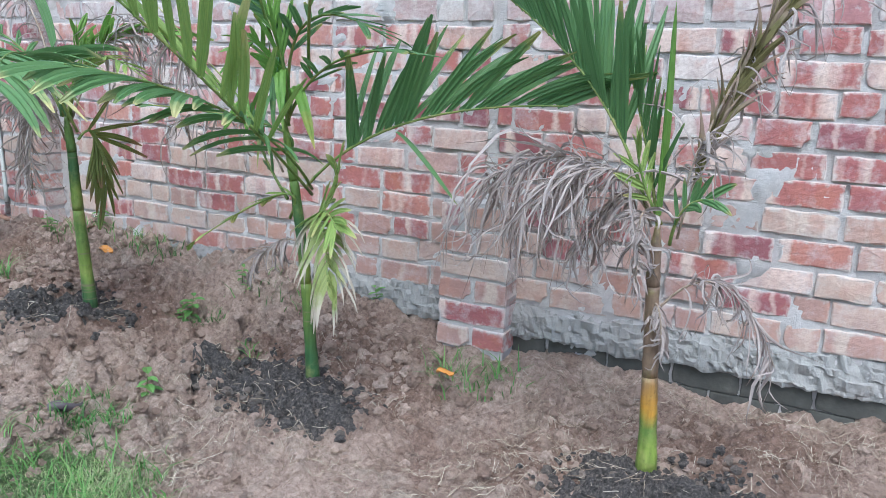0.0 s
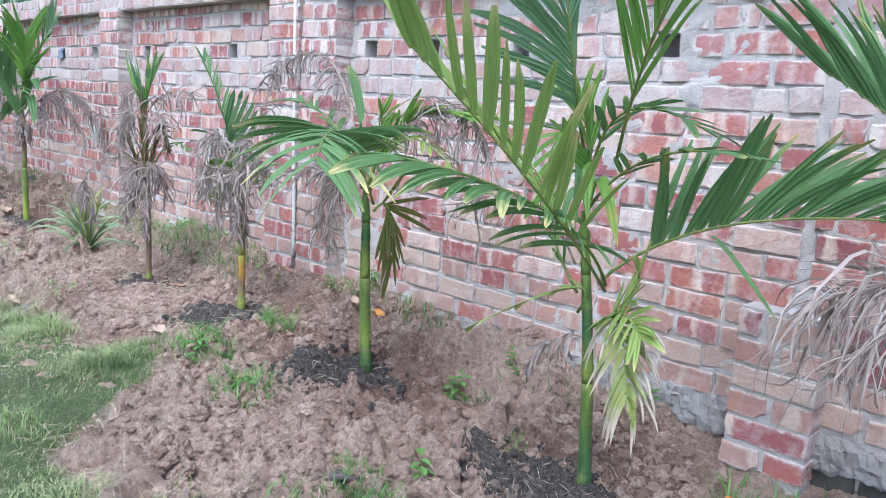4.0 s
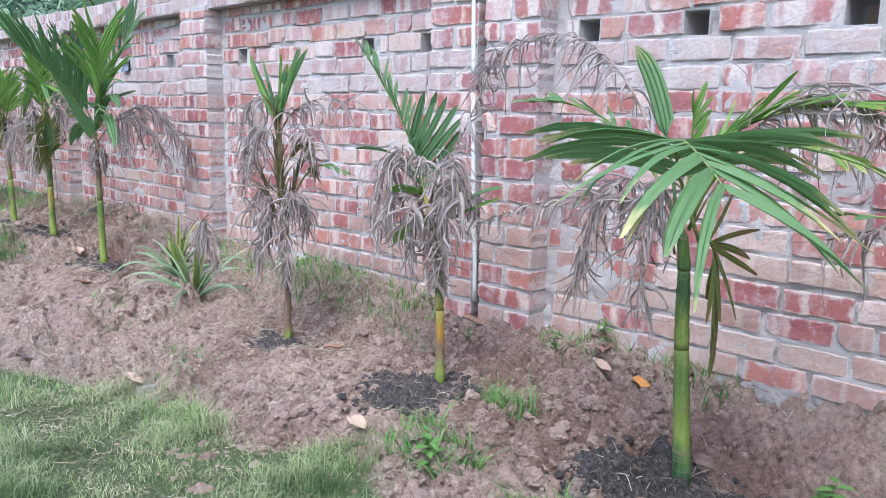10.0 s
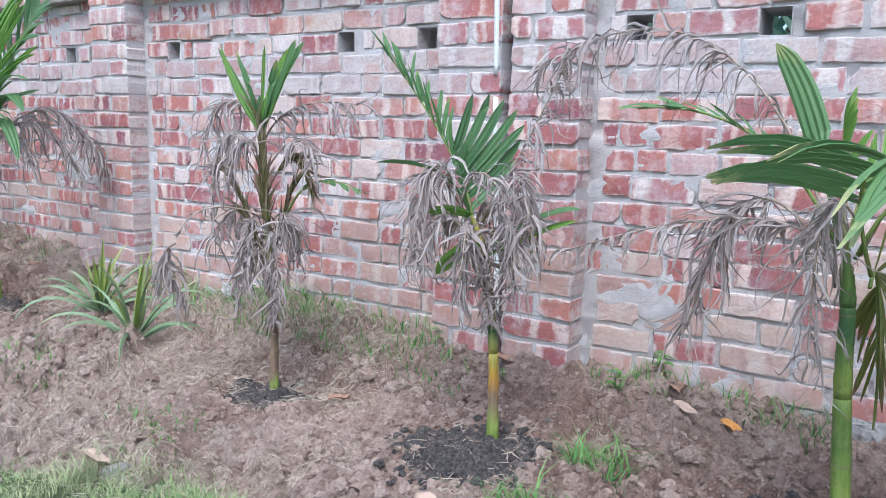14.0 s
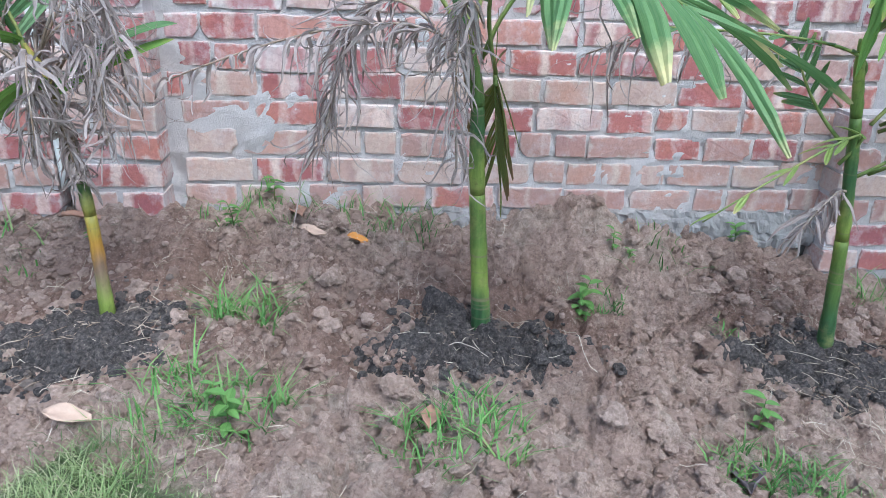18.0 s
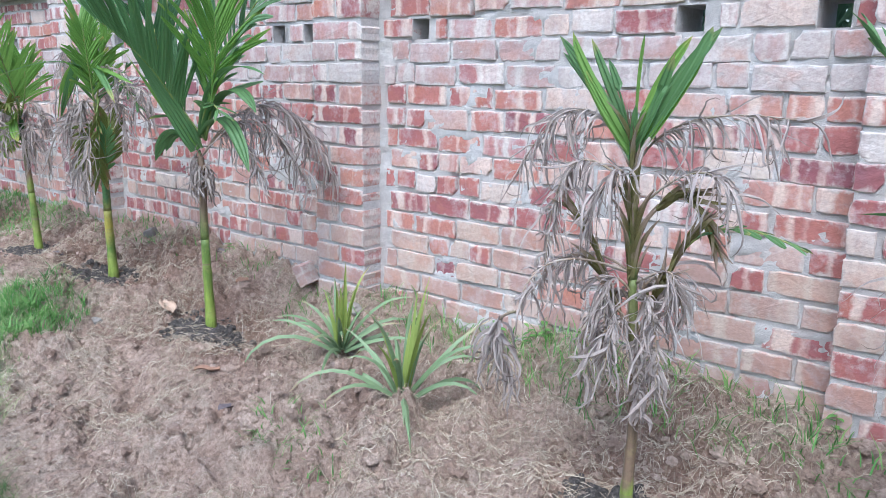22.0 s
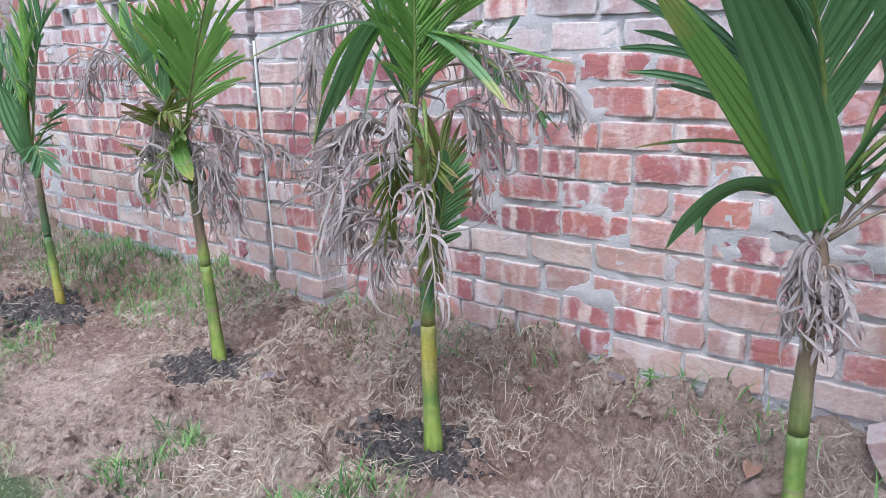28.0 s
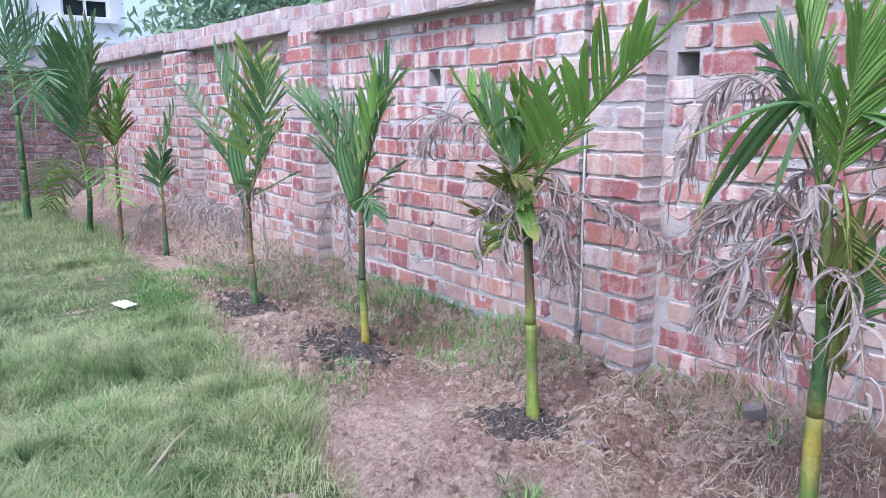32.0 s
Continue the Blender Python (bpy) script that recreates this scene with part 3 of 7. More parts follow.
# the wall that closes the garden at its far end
# darker brick and cement tones than the long wall
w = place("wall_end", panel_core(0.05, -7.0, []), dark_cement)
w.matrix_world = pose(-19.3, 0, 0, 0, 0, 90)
tagged(w, "dark brick wall across the far end of the garden", "wall", kind="structure")
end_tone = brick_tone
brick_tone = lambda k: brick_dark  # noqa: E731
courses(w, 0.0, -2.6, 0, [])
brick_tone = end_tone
bm = bmesh.new()
box(bm, -19.5, -19.2, -7.0, -0.14, WALL_TOP, 1.93)
tagged(part("coping_end", bm, cap_cement), "grey cement coping on the end wall", "coping", kind="structure")


# ---- young areca palms ----
def leaf_material(name, base, light, tip, tip_at, rough=0.42, thin=0.28):
    """Leaf blade: streaks along the veins, a paler midrib, tips that dry out."""
    m, ns, ls, b = material(name, rough)
    uv = ns.new("ShaderNodeUVMap").outputs[0]
    sep = ns.new("ShaderNodeSeparateXYZ")
    ls.new(uv, sep.inputs[0])
    mp = ns.new("ShaderNodeMapping")
    mp.inputs["Scale"].default_value = (9.0, 0.9, 1.0)
    ls.new(uv, mp.inputs["Vector"])
    geo = ns.new("ShaderNodeNewGeometry")
    both = ns.new("ShaderNodeMath")
    ls.new(geo.outputs["Random Per Island"], both.inputs[0])
    ls.new(ns.new("ShaderNodeObjectInfo").outputs["Random"], both.inputs[1])
    part_of = ns.new("ShaderNodeMath")
    part_of.operation = "FRACT"
    ls.new(both.outputs[0], part_of.inputs[0])
    island = part_of.outputs[0]
    streak = noise_fac(ns, ls, mp.outputs[0], 3.0, 3.0)
    blot = noise_fac(ns, ls, geo.outputs["Position"], 16.0, 4.0)
    c = ramp(ns, ls, streak, [(0.3, base), (0.75, light)])
    c = mixed(ns, ls, level(ns, ls, island, 0.0, 2.2), c, light)
    a = ns.new("ShaderNodeMath")
    a.operation = "MULTIPLY_ADD"
    ls.new(blot, a.inputs[0])
    a.inputs[1].default_value = 0.55
    ls.new(sep.outputs["Y"], a.inputs[2])
    i2 = ns.new("ShaderNodeMath")
    i2.operation = "MULTIPLY_ADD"
    ls.new(island, i2.inputs[0])
    i2.inputs[1].default_value = 0.35
    ls.new(a.outputs[0], i2.inputs[2])
    c = mixed(ns, ls, level(ns, ls, i2.outputs[0], tip_at - 0.06, tip_at + 0.22), c, tip)
    ls.new(c, b.inputs["Base Color"])
    b.inputs["Specular IOR Level"].default_value = 0.45
    tr = ns.new("ShaderNodeBsdfTranslucent")
    ls.new(c, tr.inputs["Color"])
    mx = ns.new("ShaderNodeMixShader")
    mx.inputs[0].default_value = thin
    ls.new(b.outputs[0], mx.inputs[1])
    ls.new(tr.outputs[0], mx.inputs[2])
    ls.new(mx.outputs[0], ns["Material Output"].inputs[0])
    bump(ns, ls, b, streak, 0.25, 0.004)
    return m


LEAF = {
    "g": leaf_material("leaf_green", (0.075, 0.165, 0.058), (0.175, 0.305, 0.12), (0.44, 0.40, 0.14), 1.42, 0.48, 0.34),
    "k": leaf_material("leaf_dark_green", (0.058, 0.135, 0.055), (0.15, 0.265, 0.115), (0.32, 0.29, 0.13), 1.55, 0.46, 0.32),
    "f": leaf_material("leaf_fresh_green", (0.12, 0.245, 0.045), (0.24, 0.40, 0.085), (0.46, 0.40, 0.11), 1.42, 0.48, 0.36),
    "p": leaf_material("leaf_pale_green", (0.13, 0.25, 0.12), (0.25, 0.38, 0.20), (0.42, 0.42, 0.25), 1.55, 0.45, 0.32),
    "y": leaf_material("leaf_yellowing", (0.16, 0.28, 0.06), (0.38, 0.46, 0.14), (0.60, 0.54, 0.24), 1.30, 0.52, 0.36),
    "t": leaf_material("leaf_green_yellow_tipped", (0.085, 0.19, 0.06), (0.20, 0.33, 0.13), (0.64, 0.58, 0.28), 1.28, 0.48, 0.34),
    "o": leaf_material("leaf_olive", (0.09, 0.115, 0.025), (0.20, 0.225, 0.055), (0.24, 0.15, 0.07), 1.22, 0.55),
    "h": leaf_material("leaf_bleached", (0.16, 0.22, 0.055), (0.36, 0.38, 0.14), (0.54, 0.47, 0.39), 0.92, 0.6),
    "w": leaf_material("leaf_withered_brown", (0.085, 0.065, 0.03), (0.23, 0.21, 0.075), (0.30, 0.22, 0.17), 0.95, 0.75),
    "d": leaf_material("leaf_dead_grey", (0.23, 0.175, 0.16), (0.56, 0.485, 0.46), (0.17, 0.12, 0.10), 1.28, 0.9, 0.25),
}
LEAF["s"] = LEAF["f"]


def stem_material(name, low, high, patch):
    m, ns, ls, b = material(name, 0.5)
    c = stem_nodes(ns, ls, b, lambda f: ramp(ns, ls, f, [(0.3, low), (0.7, high)]), patch)
    ls.new(c, b.inputs["Base Color"])
    return m


def stem_nodes(ns, ls, b, colour, patch):
    """Lengthwise fibres, leaf scars round the stem, blotches and specks."""
    tc = ns.new("ShaderNodeTexCoord")
    geo = ns.new("ShaderNodeNewGeometry")
    mp = ns.new("ShaderNodeMapping")
    mp.inputs["Scale"].default_value = (60.0, 60.0, 6.0)
    ls.new(tc.outputs["Object"], mp.inputs["Vector"])
    f = noise_fac(ns, ls, mp.outputs[0], 1.0, 4.0)
    g = noise_fac(ns, ls, geo.outputs["Position"], 11.0, 5.0, 0.65)
    c = colour(f)
    if patch:
        c = mixed(ns, ls, level(ns, ls, g, 0.48, 0.64), c, patch)
    else:
        pale = mixed(ns, ls, 0.55, c, (0.36, 0.34, 0.12))
        c = mixed(ns, ls, level(ns, ls, g, 0.52, 0.72), c, pale)
    rp = ns.new("ShaderNodeMapping")
    rp.inputs["Scale"].default_value = (1.5, 1.5, 48.0)
    ls.new(geo.outputs["Position"], rp.inputs["Vector"])
    scar = noise_fac(ns, ls, rp.outputs[0], 1.0, 2.0, 0.5)
    c = mixed(ns, ls, level(ns, ls, scar, 0.62, 0.74), c, (0.20, 0.17, 0.10))
    spot = noise_fac(ns, ls, geo.outputs["Position"], 60.0, 5.0, 0.7)
    c = mixed(ns, ls, level(ns, ls, spot, 0.55, 0.9), c, (0.07, 0.06, 0.035))
    bump(ns, ls, b, spot, 0.5, 0.006)
    return c


def trunk_material():
    """Palm stem whose own colour, by height, stands in the mesh."""
    m, ns, ls, b = material("palm_stem", 0.45)
    att = ns.new("ShaderNodeAttribute")
    att.attribute_name = "skin"
    shade = lambda f: mixed(ns, ls, 1.0, att.outputs["Color"], ramp(ns, ls, f, [(0.3, (0.66, 0.68, 0.62)), (0.72, (1.3, 1.25, 1.2))]), "MULTIPLY")  # noqa: E731
    c = stem_nodes(ns, ls, b, shade, None)
    ls.new(c, b.inputs["Base Color"])
    return m


stem_mat = trunk_material()
stem_green = stem_material("stem_green", (0.05, 0.11, 0.03), (0.13, 0.20, 0.055), (0.25, 0.24, 0.06))
rachis_green = stem_material("midrib_green", (0.11, 0.18, 0.04), (0.22, 0.28, 0.08), (0.30, 0.30, 0.10))
rachis_dry = stem_material("midrib_dry", (0.22, 0.15, 0.10), (0.36, 0.28, 0.22), (0.42, 0.36, 0.31))
# per palm: lengths of the stem from the foot up, each with its colour and where it ends, and the girth
G_, K_, Y_, B_, O_ = (0.115, 0.185, 0.045), (0.05, 0.115, 0.045), (0.34, 0.29, 0.06), (0.19, 0.13, 0.095), (0.42, 0.22, 0.035)
L_ = (0.22, 0.29, 0.06)
STEMS = [
    ([(L_, 0.10), (G_, 0.16), (O_, 0.24), (B_, 0.40), (B_, 1)], 0.029), ([(K_, 0.14), (G_, 0.28), (L_, 0.38), (K_, 0.55), (G_, 0.7), (L_, 1)], 0.024), ([(K_, 0.08), (L_, 0.14), (G_, 0.30), (L_, 0.42), (K_, 0.6), (G_, 1)], 0.027),
    ([(L_, 0.08), (B_, 0.18), (O_, 0.24), (Y_, 0.34), (K_, 0.42), (B_, 0.7), (Y_, 1)], 0.020), ([(L_, 0.05), (B_, 0.10), (B_, 0.55), (G_, 1)], 0.019), ([(L_, 0.16), (G_, 0.36), (B_, 0.6), (B_, 1)], 0.024),
    ([(L_, 0.10), (G_, 0.16), (Y_, 0.28), (K_, 0.5), (G_, 1)], 0.026), ([(L_, 0.08), (G_, 0.30), (L_, 0.37), (B_, 0.48), (K_, 1)], 0.025), ([(Y_, 0.10), (L_, 0.2), (K_, 0.4), (B_, 1)], 0.021),
    ([(K_, 0.2), (B_, 0.4), (B_, 1)], 0.024), ([(K_, 0.3), (B_, 1)], 0.022), ([(B_, 0.4), (K_, 1)], 0.022), ([(K_, 0.5), (G_, 1)], 0.030), ([(K_, 1)], 0.04),
]
PALM_WORDS = [
    "young areca palm with dark fronds and a grey dead frond", "young areca palm with wide green and yellowing fronds", "young areca palm with a spread fan of yellow-tipped fronds",
    "stunted areca palm with a yellow stem and grey dead skirt", "nearly dead areca palm with a small green top", "young areca palm with upright dark fronds and a dead frond",
    "areca palm with loose fronds and hanging grey dead leaves", "areca palm with fresh green upright fronds", "slender young areca palm with two dark green fronds",
    "young areca palm with yellowing upright fronds", "small areca palm among fallen dead fronds", "small yellowing areca palm", "bushy young areca palm near the end wall", "taller dark-stemmed areca palm near the end wall",
]
pr = random.Random(77)


def catmull(pts, n):
    P = np.array(pts, float)
    P = np.vstack([2 * P[0] - P[1], P, 2 * P[-1] - P[-2]])
    out = []
    segs = len(P) - 3
    for i in range(n + 1):
        u = min(i / n * segs, segs - 1e-6)
        k, t = int(u), u - int(u)
        a, b, c, d = P[k:k + 4]
        out.append(0.5 * (2 * b + (c - a) * t + (2 * a - 5 * b + 4 * c - d) * t * t + (3 * b - a - 3 * c + d) * t ** 3))
    return np.array(out)


def areca(x, y, line, i):
    """The stem of a young palm along a line of (across, up) offsets; fronds are added to it."""
    z = float(lie(np.array(x), np.array(y)))
    p = tagged(empty("areca_palm", x, y, z), PALM_WORDS[i], "palm", "young areca palms")
    bands, girth = STEMS[i]
    pts = catmull([(a, 0.0, c) for a, c in line], 40)
    pts[0][2] -= 0.07
    rad = []
    for j in range(41):
        s = j / 40
        r = girth * (1.0 - 0.45 * s) * (1.18 - 0.18 * min(1, s * 9))
        r *= 1 - 0.6 * max(0.0, s - 0.86) / 0.14
        rad.append(r + (0.0016 if j % 7 == 0 else 0) + 0.0006 * math.sin(j * 2.3 + i))
    # the colours meet over a few centimetres
    mids = [0.0] + [end for _, end in bands]
    ks = [x for a, b in zip(mids, mids[1:]) for x in (a + 0.44 * (b - a), b - 0.44 * (b - a))]
    tones = np.array([tone for tone, _ in bands for _ in (0, 1)])
    at, cuts = 0, [12, 26, 40]
    for name, k in zip(("trunk", "stem_length", "leaf_sheath"), cuts):
        v, fc = tube(pts[at:k + 1], [r * (1.04 if name == "leaf_sheath" else 1.0) for r in rad[at:k + 1]], 14)
        me = mesh_of(name, v, fc, True)
        skin = me.attributes.new("skin", "FLOAT_COLOR", "POINT")
        cols = []
        for q in range(at, k + 1):
            for side in range(14):
                h = q / 40 + 0.02 * math.sin(side * 0.9 + i) * math.sin(q * 0.7)
                cols.append([np.interp(h, ks, tones[:, ch]) for ch in range(3)] + [1.0])
        skin.data.foreach_set("color", np.array(cols, np.float32).ravel())
        place(name, me, stem_mat, p)
        at = k
    return p


def unit(v):
    return v / (np.linalg.norm(v) + 1e-9)


def turned(v, axis, deg):
    a = radians(deg)
    return v * math.cos(a) + np.cross(axis, v) * math.sin(a) + axis * np.dot(axis, v) * (1 - math.cos(a))


def strip(batch, path, width, across, pleats, fold, profile):
    """A pleated blade along path; across gives its width direction at each point."""
    n, m = len(path), 2 * pleats + 1
    verts, uv, faces = [], [], []
    for i in range(n):
        d = unit(path[min(i + 1, n - 1)] - path[max(i - 1, 0)])
        w = across[i] - d * np.dot(across[i], d)
        w = unit(w)
        nrm = np.cross(d, w)
        hw = width * profile[i]
        for k in range(m):
            u = k / (m - 1)
            lift = (k % 2) * fold * hw / pleats
            verts.append(path[i] + w * hw * (u - 0.5) * 2 + nrm * lift)
            uv.append((u, i / (n - 1)))
    for i in range(n - 1):
        for k in range(m - 1):
            a = i * m + k
            faces.append((a, a + 1, a + m + 1, a + m))
    batch.add(verts, faces, uv)


def frond(p, kind, b, m, e, length, twist, vee, count):
    """A frond of palm p from b through m to e (offsets from its foot), with count leaflets a side."""
    b, m, e = (np.array(v, float) for v in (b, m, e))
    c = 2 * m - 0.5 * (b + e)
    bez = lambda s: (1 - s) ** 2 * b + 2 * s * (1 - s) * c + s * s * e  # noqa: E731
    tan = lambda s: unit(2 * (1 - s) * (c - b) + 2 * s * (e - c) + 1e-6)  # noqa: E731
    dead = kind in "dwh"
    pts = [bez(s) for s in np.linspace(0, 1, 15)]
    up = np.array((0, 0, 1.0))

    def frame_at(s):
        t = tan(s)
        nrm = up - t * np.dot(up, t)
        if np.linalg.norm(nrm) < 0.35:
            nrm = nrm + np.array((0.0, -1.0, 0)) * 0.6
            nrm = nrm - t * np.dot(nrm, t)
        nrm = turned(unit(nrm), t, twist)
        return t, nrm, np.cross(t, nrm)

    leaves = Batch()
    if kind in "sb":
        ss = np.linspace(0, 1, 15)
        prof = [0.35 + 0.65 * math.sin(math.pi * min(1, 0.12 + s * 0.8)) if s < 0.9 else 0.55 * (1 - s) / 0.1 + 0.04 for s in ss]
        strip(leaves, pts, length * 0.62, [frame_at(s)[2] for s in ss], max(2, count), 0.5, prof)
        place("leaf_blade", leaves.mesh("leaf_blade"), LEAF[pr.choice("fgg") if kind == "s" else pr.choice("kkp")], p)
        return
    r0 = 0.0052 if not dead else 0.0032
    v, fc = tube(pts, [r0 * (1 - 0.75 * s) + 0.0012 for s in np.linspace(0, 1, 15)], 6)
    stalk = place("frond", mesh_of("frond", v, fc, True), rachis_dry if kind in "dw" else rachis_green, p, "dead grey frond" if kind == "d" else "")
    s0 = 0.24 if not dead else 0.22
    upright = not dead and (e - b)[2] > 0.55 * np.linalg.norm(e - b) and count > 6 and kind not in "yt"
    per_side = int(count * 3.5) if kind == "d" else int(count * 1.35) if upright else count
    down = np.array((0, 0, -1.0))
    drift = np.zeros(3)
    for i in range(per_side):
        if i % 3 == 0:
            drift = np.array([pr.uniform(-1, 1), pr.uniform(-1, 1), 0.0]) * 0.16
        for side in (-1, 1):
            if kind == "d" and pr.random() < 0.08:
                continue
            s = s0 + (1 - s0) * (i + 0.5 + pr.uniform(-0.3, 0.3)) / per_side
            t, nrm, lat = frame_at(s)
            spread = radians(58 - 34 * s + pr.uniform(-7, 7))
            if upright:
                spread = radians(47 - 27 * s + pr.uniform(-7, 7))
            if kind == "t":
                spread = radians(78 - 45 * s + pr.uniform(-5, 5))
            v_a = radians(vee + pr.uniform(-9, 9))
            if kind == "d":
                spread, v_a = radians(pr.uniform(10, 85)), radians(pr.uniform(-65, 50))
            if kind == "w":
                spread, v_a = radians(pr.uniform(3, 16)), radians(pr.uniform(-80, 80))
            d = math.cos(spread) * t + math.sin(spread) * (side * lat * math.cos(v_a) + nrm * math.sin(v_a))
            ln = length * (0.62 + 0.38 * math.sin(math.pi * (0.1 + 0.75 * s))) * pr.uniform(0.86, 1.1)
            if upright:
                ln *= 1.2
            segs = 5 if not dead else 9 if kind == "d" else 7
            if kind == "d":
                ln *= pr.choice((0.35, 0.6, 0.9, 1.0, 1.15, 1.3)) * pr.uniform(0.8, 1.15)
            path = [bez(min(s, 1))]
            wide = []
            if kind == "d":
                # a shrivelled ribbon: falls over, hangs, and its end rolls up
                limp, tw = pr.uniform(0.04, 0.34) if pr.random() < 0.4 else pr.uniform(0.3, 0.95), pr.uniform(-80, 80)
                wander = np.array([pr.uniform(-1, 1) for _ in range(3)]) * 0.34 + drift
                roll_axis, roll_by = unit(np.array([pr.uniform(-1, 1), pr.uniform(-1, 1), 0.15])), pr.choice((-1, 1)) * pr.uniform(8, 60) * (pr.random() < 0.7)
                for j in range(segs + 1):
                    wide.append(turned(unit(np.cross(d, roll_axis) + 1e-4), d, tw * (0.2 + 1.6 * j / segs)))
                    if j < segs:
                        path.append(path[-1] + d * ln / segs)
                        d = unit(d + down * limp + wander * 0.5 + np.array([pr.uniform(-1, 1) for _ in range(3)]) * 0.26)
                        if j > segs * 0.55:
                            d = turned(d, roll_axis, roll_by)
                strip(leaves, path, (0.0016 + 0.0052 * pr.random() ** 1.5) * (1.35 if length < 0.18 else 1.0), wide, 1, pr.uniform(0.4, 1.3), [0.55, 0.9, 1.0, 0.95, 0.9, 0.8, 0.66, 0.5, 0.32, 0.08])
                continue
            grav = {"h": 0.42, "t": 0.2, "w": 0.03}.get(kind, 0.10)
            curl = np.array([pr.uniform(-1, 1) for _ in range(3)]) * (0.045 if not dead else 0.10)
            tw = pr.uniform(-25, 25) if not dead else pr.uniform(-35, 35)
            for j in range(segs + 1):
                wdir = t - d * np.dot(t, d)
                wide.append(turned(unit(wdir), d, tw * (0.3 + (j / segs) * (2.0 if dead else 0.6))))
                if j < segs:
                    path.append(path[-1] + d * ln / segs)
                    d = unit(d + down * grav * (0.35 + 0.65 * (j + 1) / segs) + curl)
            w = (0.0085 + 0.021 * length) * pr.uniform(0.7, 1.25)
            if upright:
                w *= 0.92
            if kind == "t":
                w *= 1.12
            if kind == "h":
                w = pr.uniform(0.008, 0.013)
            if kind == "w":
                w = pr.uniform(0.007, 0.012)
            tip = pr.uniform(0.12, 0.42)
            prof = [0.5, 0.9, 1.0, 1.0, 0.86, 0.28] if kind == "t" else [0.55, 0.92, 1.0, 0.97, 0.80, tip] if not dead else [0.6, 1.0, 1.0, 0.9, 0.8, 0.6, 0.4, 0.08]
            if dead:
                strip(leaves, path, w, wide, 1, 0.9, prof)
            else:
                one = Batch()
                strip(one, path, w, wide, 2, 0.6, prof)
                place("leaflet", one.mesh("leaflet"), LEAF[kind], stalk)
    if dead:
        tagged(place("dry_foliage", leaves.mesh("dry_foliage"), LEAF[kind], stalk), kind="stuff")


p = areca(-0.60, -0.61, [(0.000, 0.000), (-0.019, 0.326), (-0.037, 0.598), (-0.040, 0.774)], 0)
frond(p, 'g', (-0.07, 0.00, 0.80), (-0.30, 0.02, 1.20), (-0.70, 0.05, 1.51), 0.36, 0, 62, 15)
frond(p, 's', (-0.04, 0.00, 0.80), (-0.04, 0.00, 1.11), (-0.05, 0.00, 1.42), 0.1, 90, 0, 6)
frond(p, 'w', (0.02, 0.00, 0.74), (0.10, 0.06, 1.10), (0.26, 0.12, 1.46), 0.22, 60, 10, 26)
frond(p, 'd', (0.05, 0.00, 0.98), (0.17, 0.10, 1.30), (0.34, 0.12, 1.47), 0.22, 0, 0, 7)
frond(p, 'd', (0.02, -0.01, 0.80), (0.05, -0.03, 0.98), (0.09, -0.04, 1.06), 0.22, 0, 0, 5)
frond(p, 'd', (-0.06, 0.00, 0.80), (-0.31, -0.02, 0.96), (-0.60, -0.05, 0.85), 0.4, 0, 0, 22)
frond(p, 'd', (-0.03, 0.00, 0.49), (0.15, 0.05, 0.61), (0.33, 0.08, 0.37), 0.2, 0, 0, 12)
frond(p, 'y', (-0.03, 0.00, 0.78), (-0.08, -0.05, 0.90), (-0.11, -0.08, 1.03), 0.1, 90, 20, 5)
frond(p, 'g', (0.00, 0.00, 0.72), (0.04, -0.05, 0.84), (0.12, -0.08, 0.88), 0.1, 70, 20, 5)
frond(p, 'g', (-0.04, 0.00, 0.77), (-0.10, 0.04, 0.99), (-0.18, 0.06, 1.23), 0.22, 90, 25, 9)
frond(p, 'd', (-0.03, 0.00, 0.53), (0.00, -0.04, 0.51), (0.02, -0.05, 0.37), 0.08, 0, 0, 5)
frond(p, 'd', (-0.06, 0.00, 0.80), (-0.22, -0.08, 0.94), (-0.47, -0.10, 0.74), 0.34, 0, 0, 16)
frond(p, 'd', (-0.06, 0.00, 0.79), (-0.16, 0.06, 0.84), (-0.30, 0.08, 0.65), 0.26, 0, 0, 12)
frond(p, 'd', (-0.06, 0.00, 0.77), (-0.08, -0.06, 0.80), (-0.07, -0.08, 0.58), 0.14, 0, 0, 8)
p = areca(-1.87, -0.66, [(0.000, 0.000), (-0.034, 0.417), (-0.083, 0.776), (-0.122, 0.983)], 1)
frond(p, 'y', (0.00, 0.00, 0.72), (0.09, -0.58, 1.10), (-0.03, -1.00, 1.46), .34, 0, 48, 14)
frond(p, 't', (0.00, 0.00, 0.74), (0.06, -0.46, 1.02), (-0.16, -0.86, 1.16), .26, 0, -8, 12)
for dx, dy, dz, ex, ey, ez in ((-0.08, -0.10, 1.20, -0.04, -0.16, 0.92), (-0.04, -0.12, 1.16, 0.03, -0.20, 0.96), (-0.13, -0.08, 1.12, -0.20, -0.14, 0.90), (-0.02, -0.06, 1.10, 0.10, -0.12, 0.90), (-0.08, -0.14, 1.06, -0.10, -0.18, 0.82)):
    frond(p, 's', (-0.10, 0.00, 1.02), (dx, dy, dz), (ex, ey, ez), 0.035, 20, 0, 2)
frond(p, 'p', (-0.14, 0.00, 1.19), (-0.08, -0.22, 1.51), (-0.10, -0.32, 1.93), 0.36, 80, 25, 15)
frond(p, 'f', (-0.01, 0.00, 1.16), (0.26, -0.33, 1.53), (0.49, -0.50, 1.80), 0.32, 0, 58, 14)
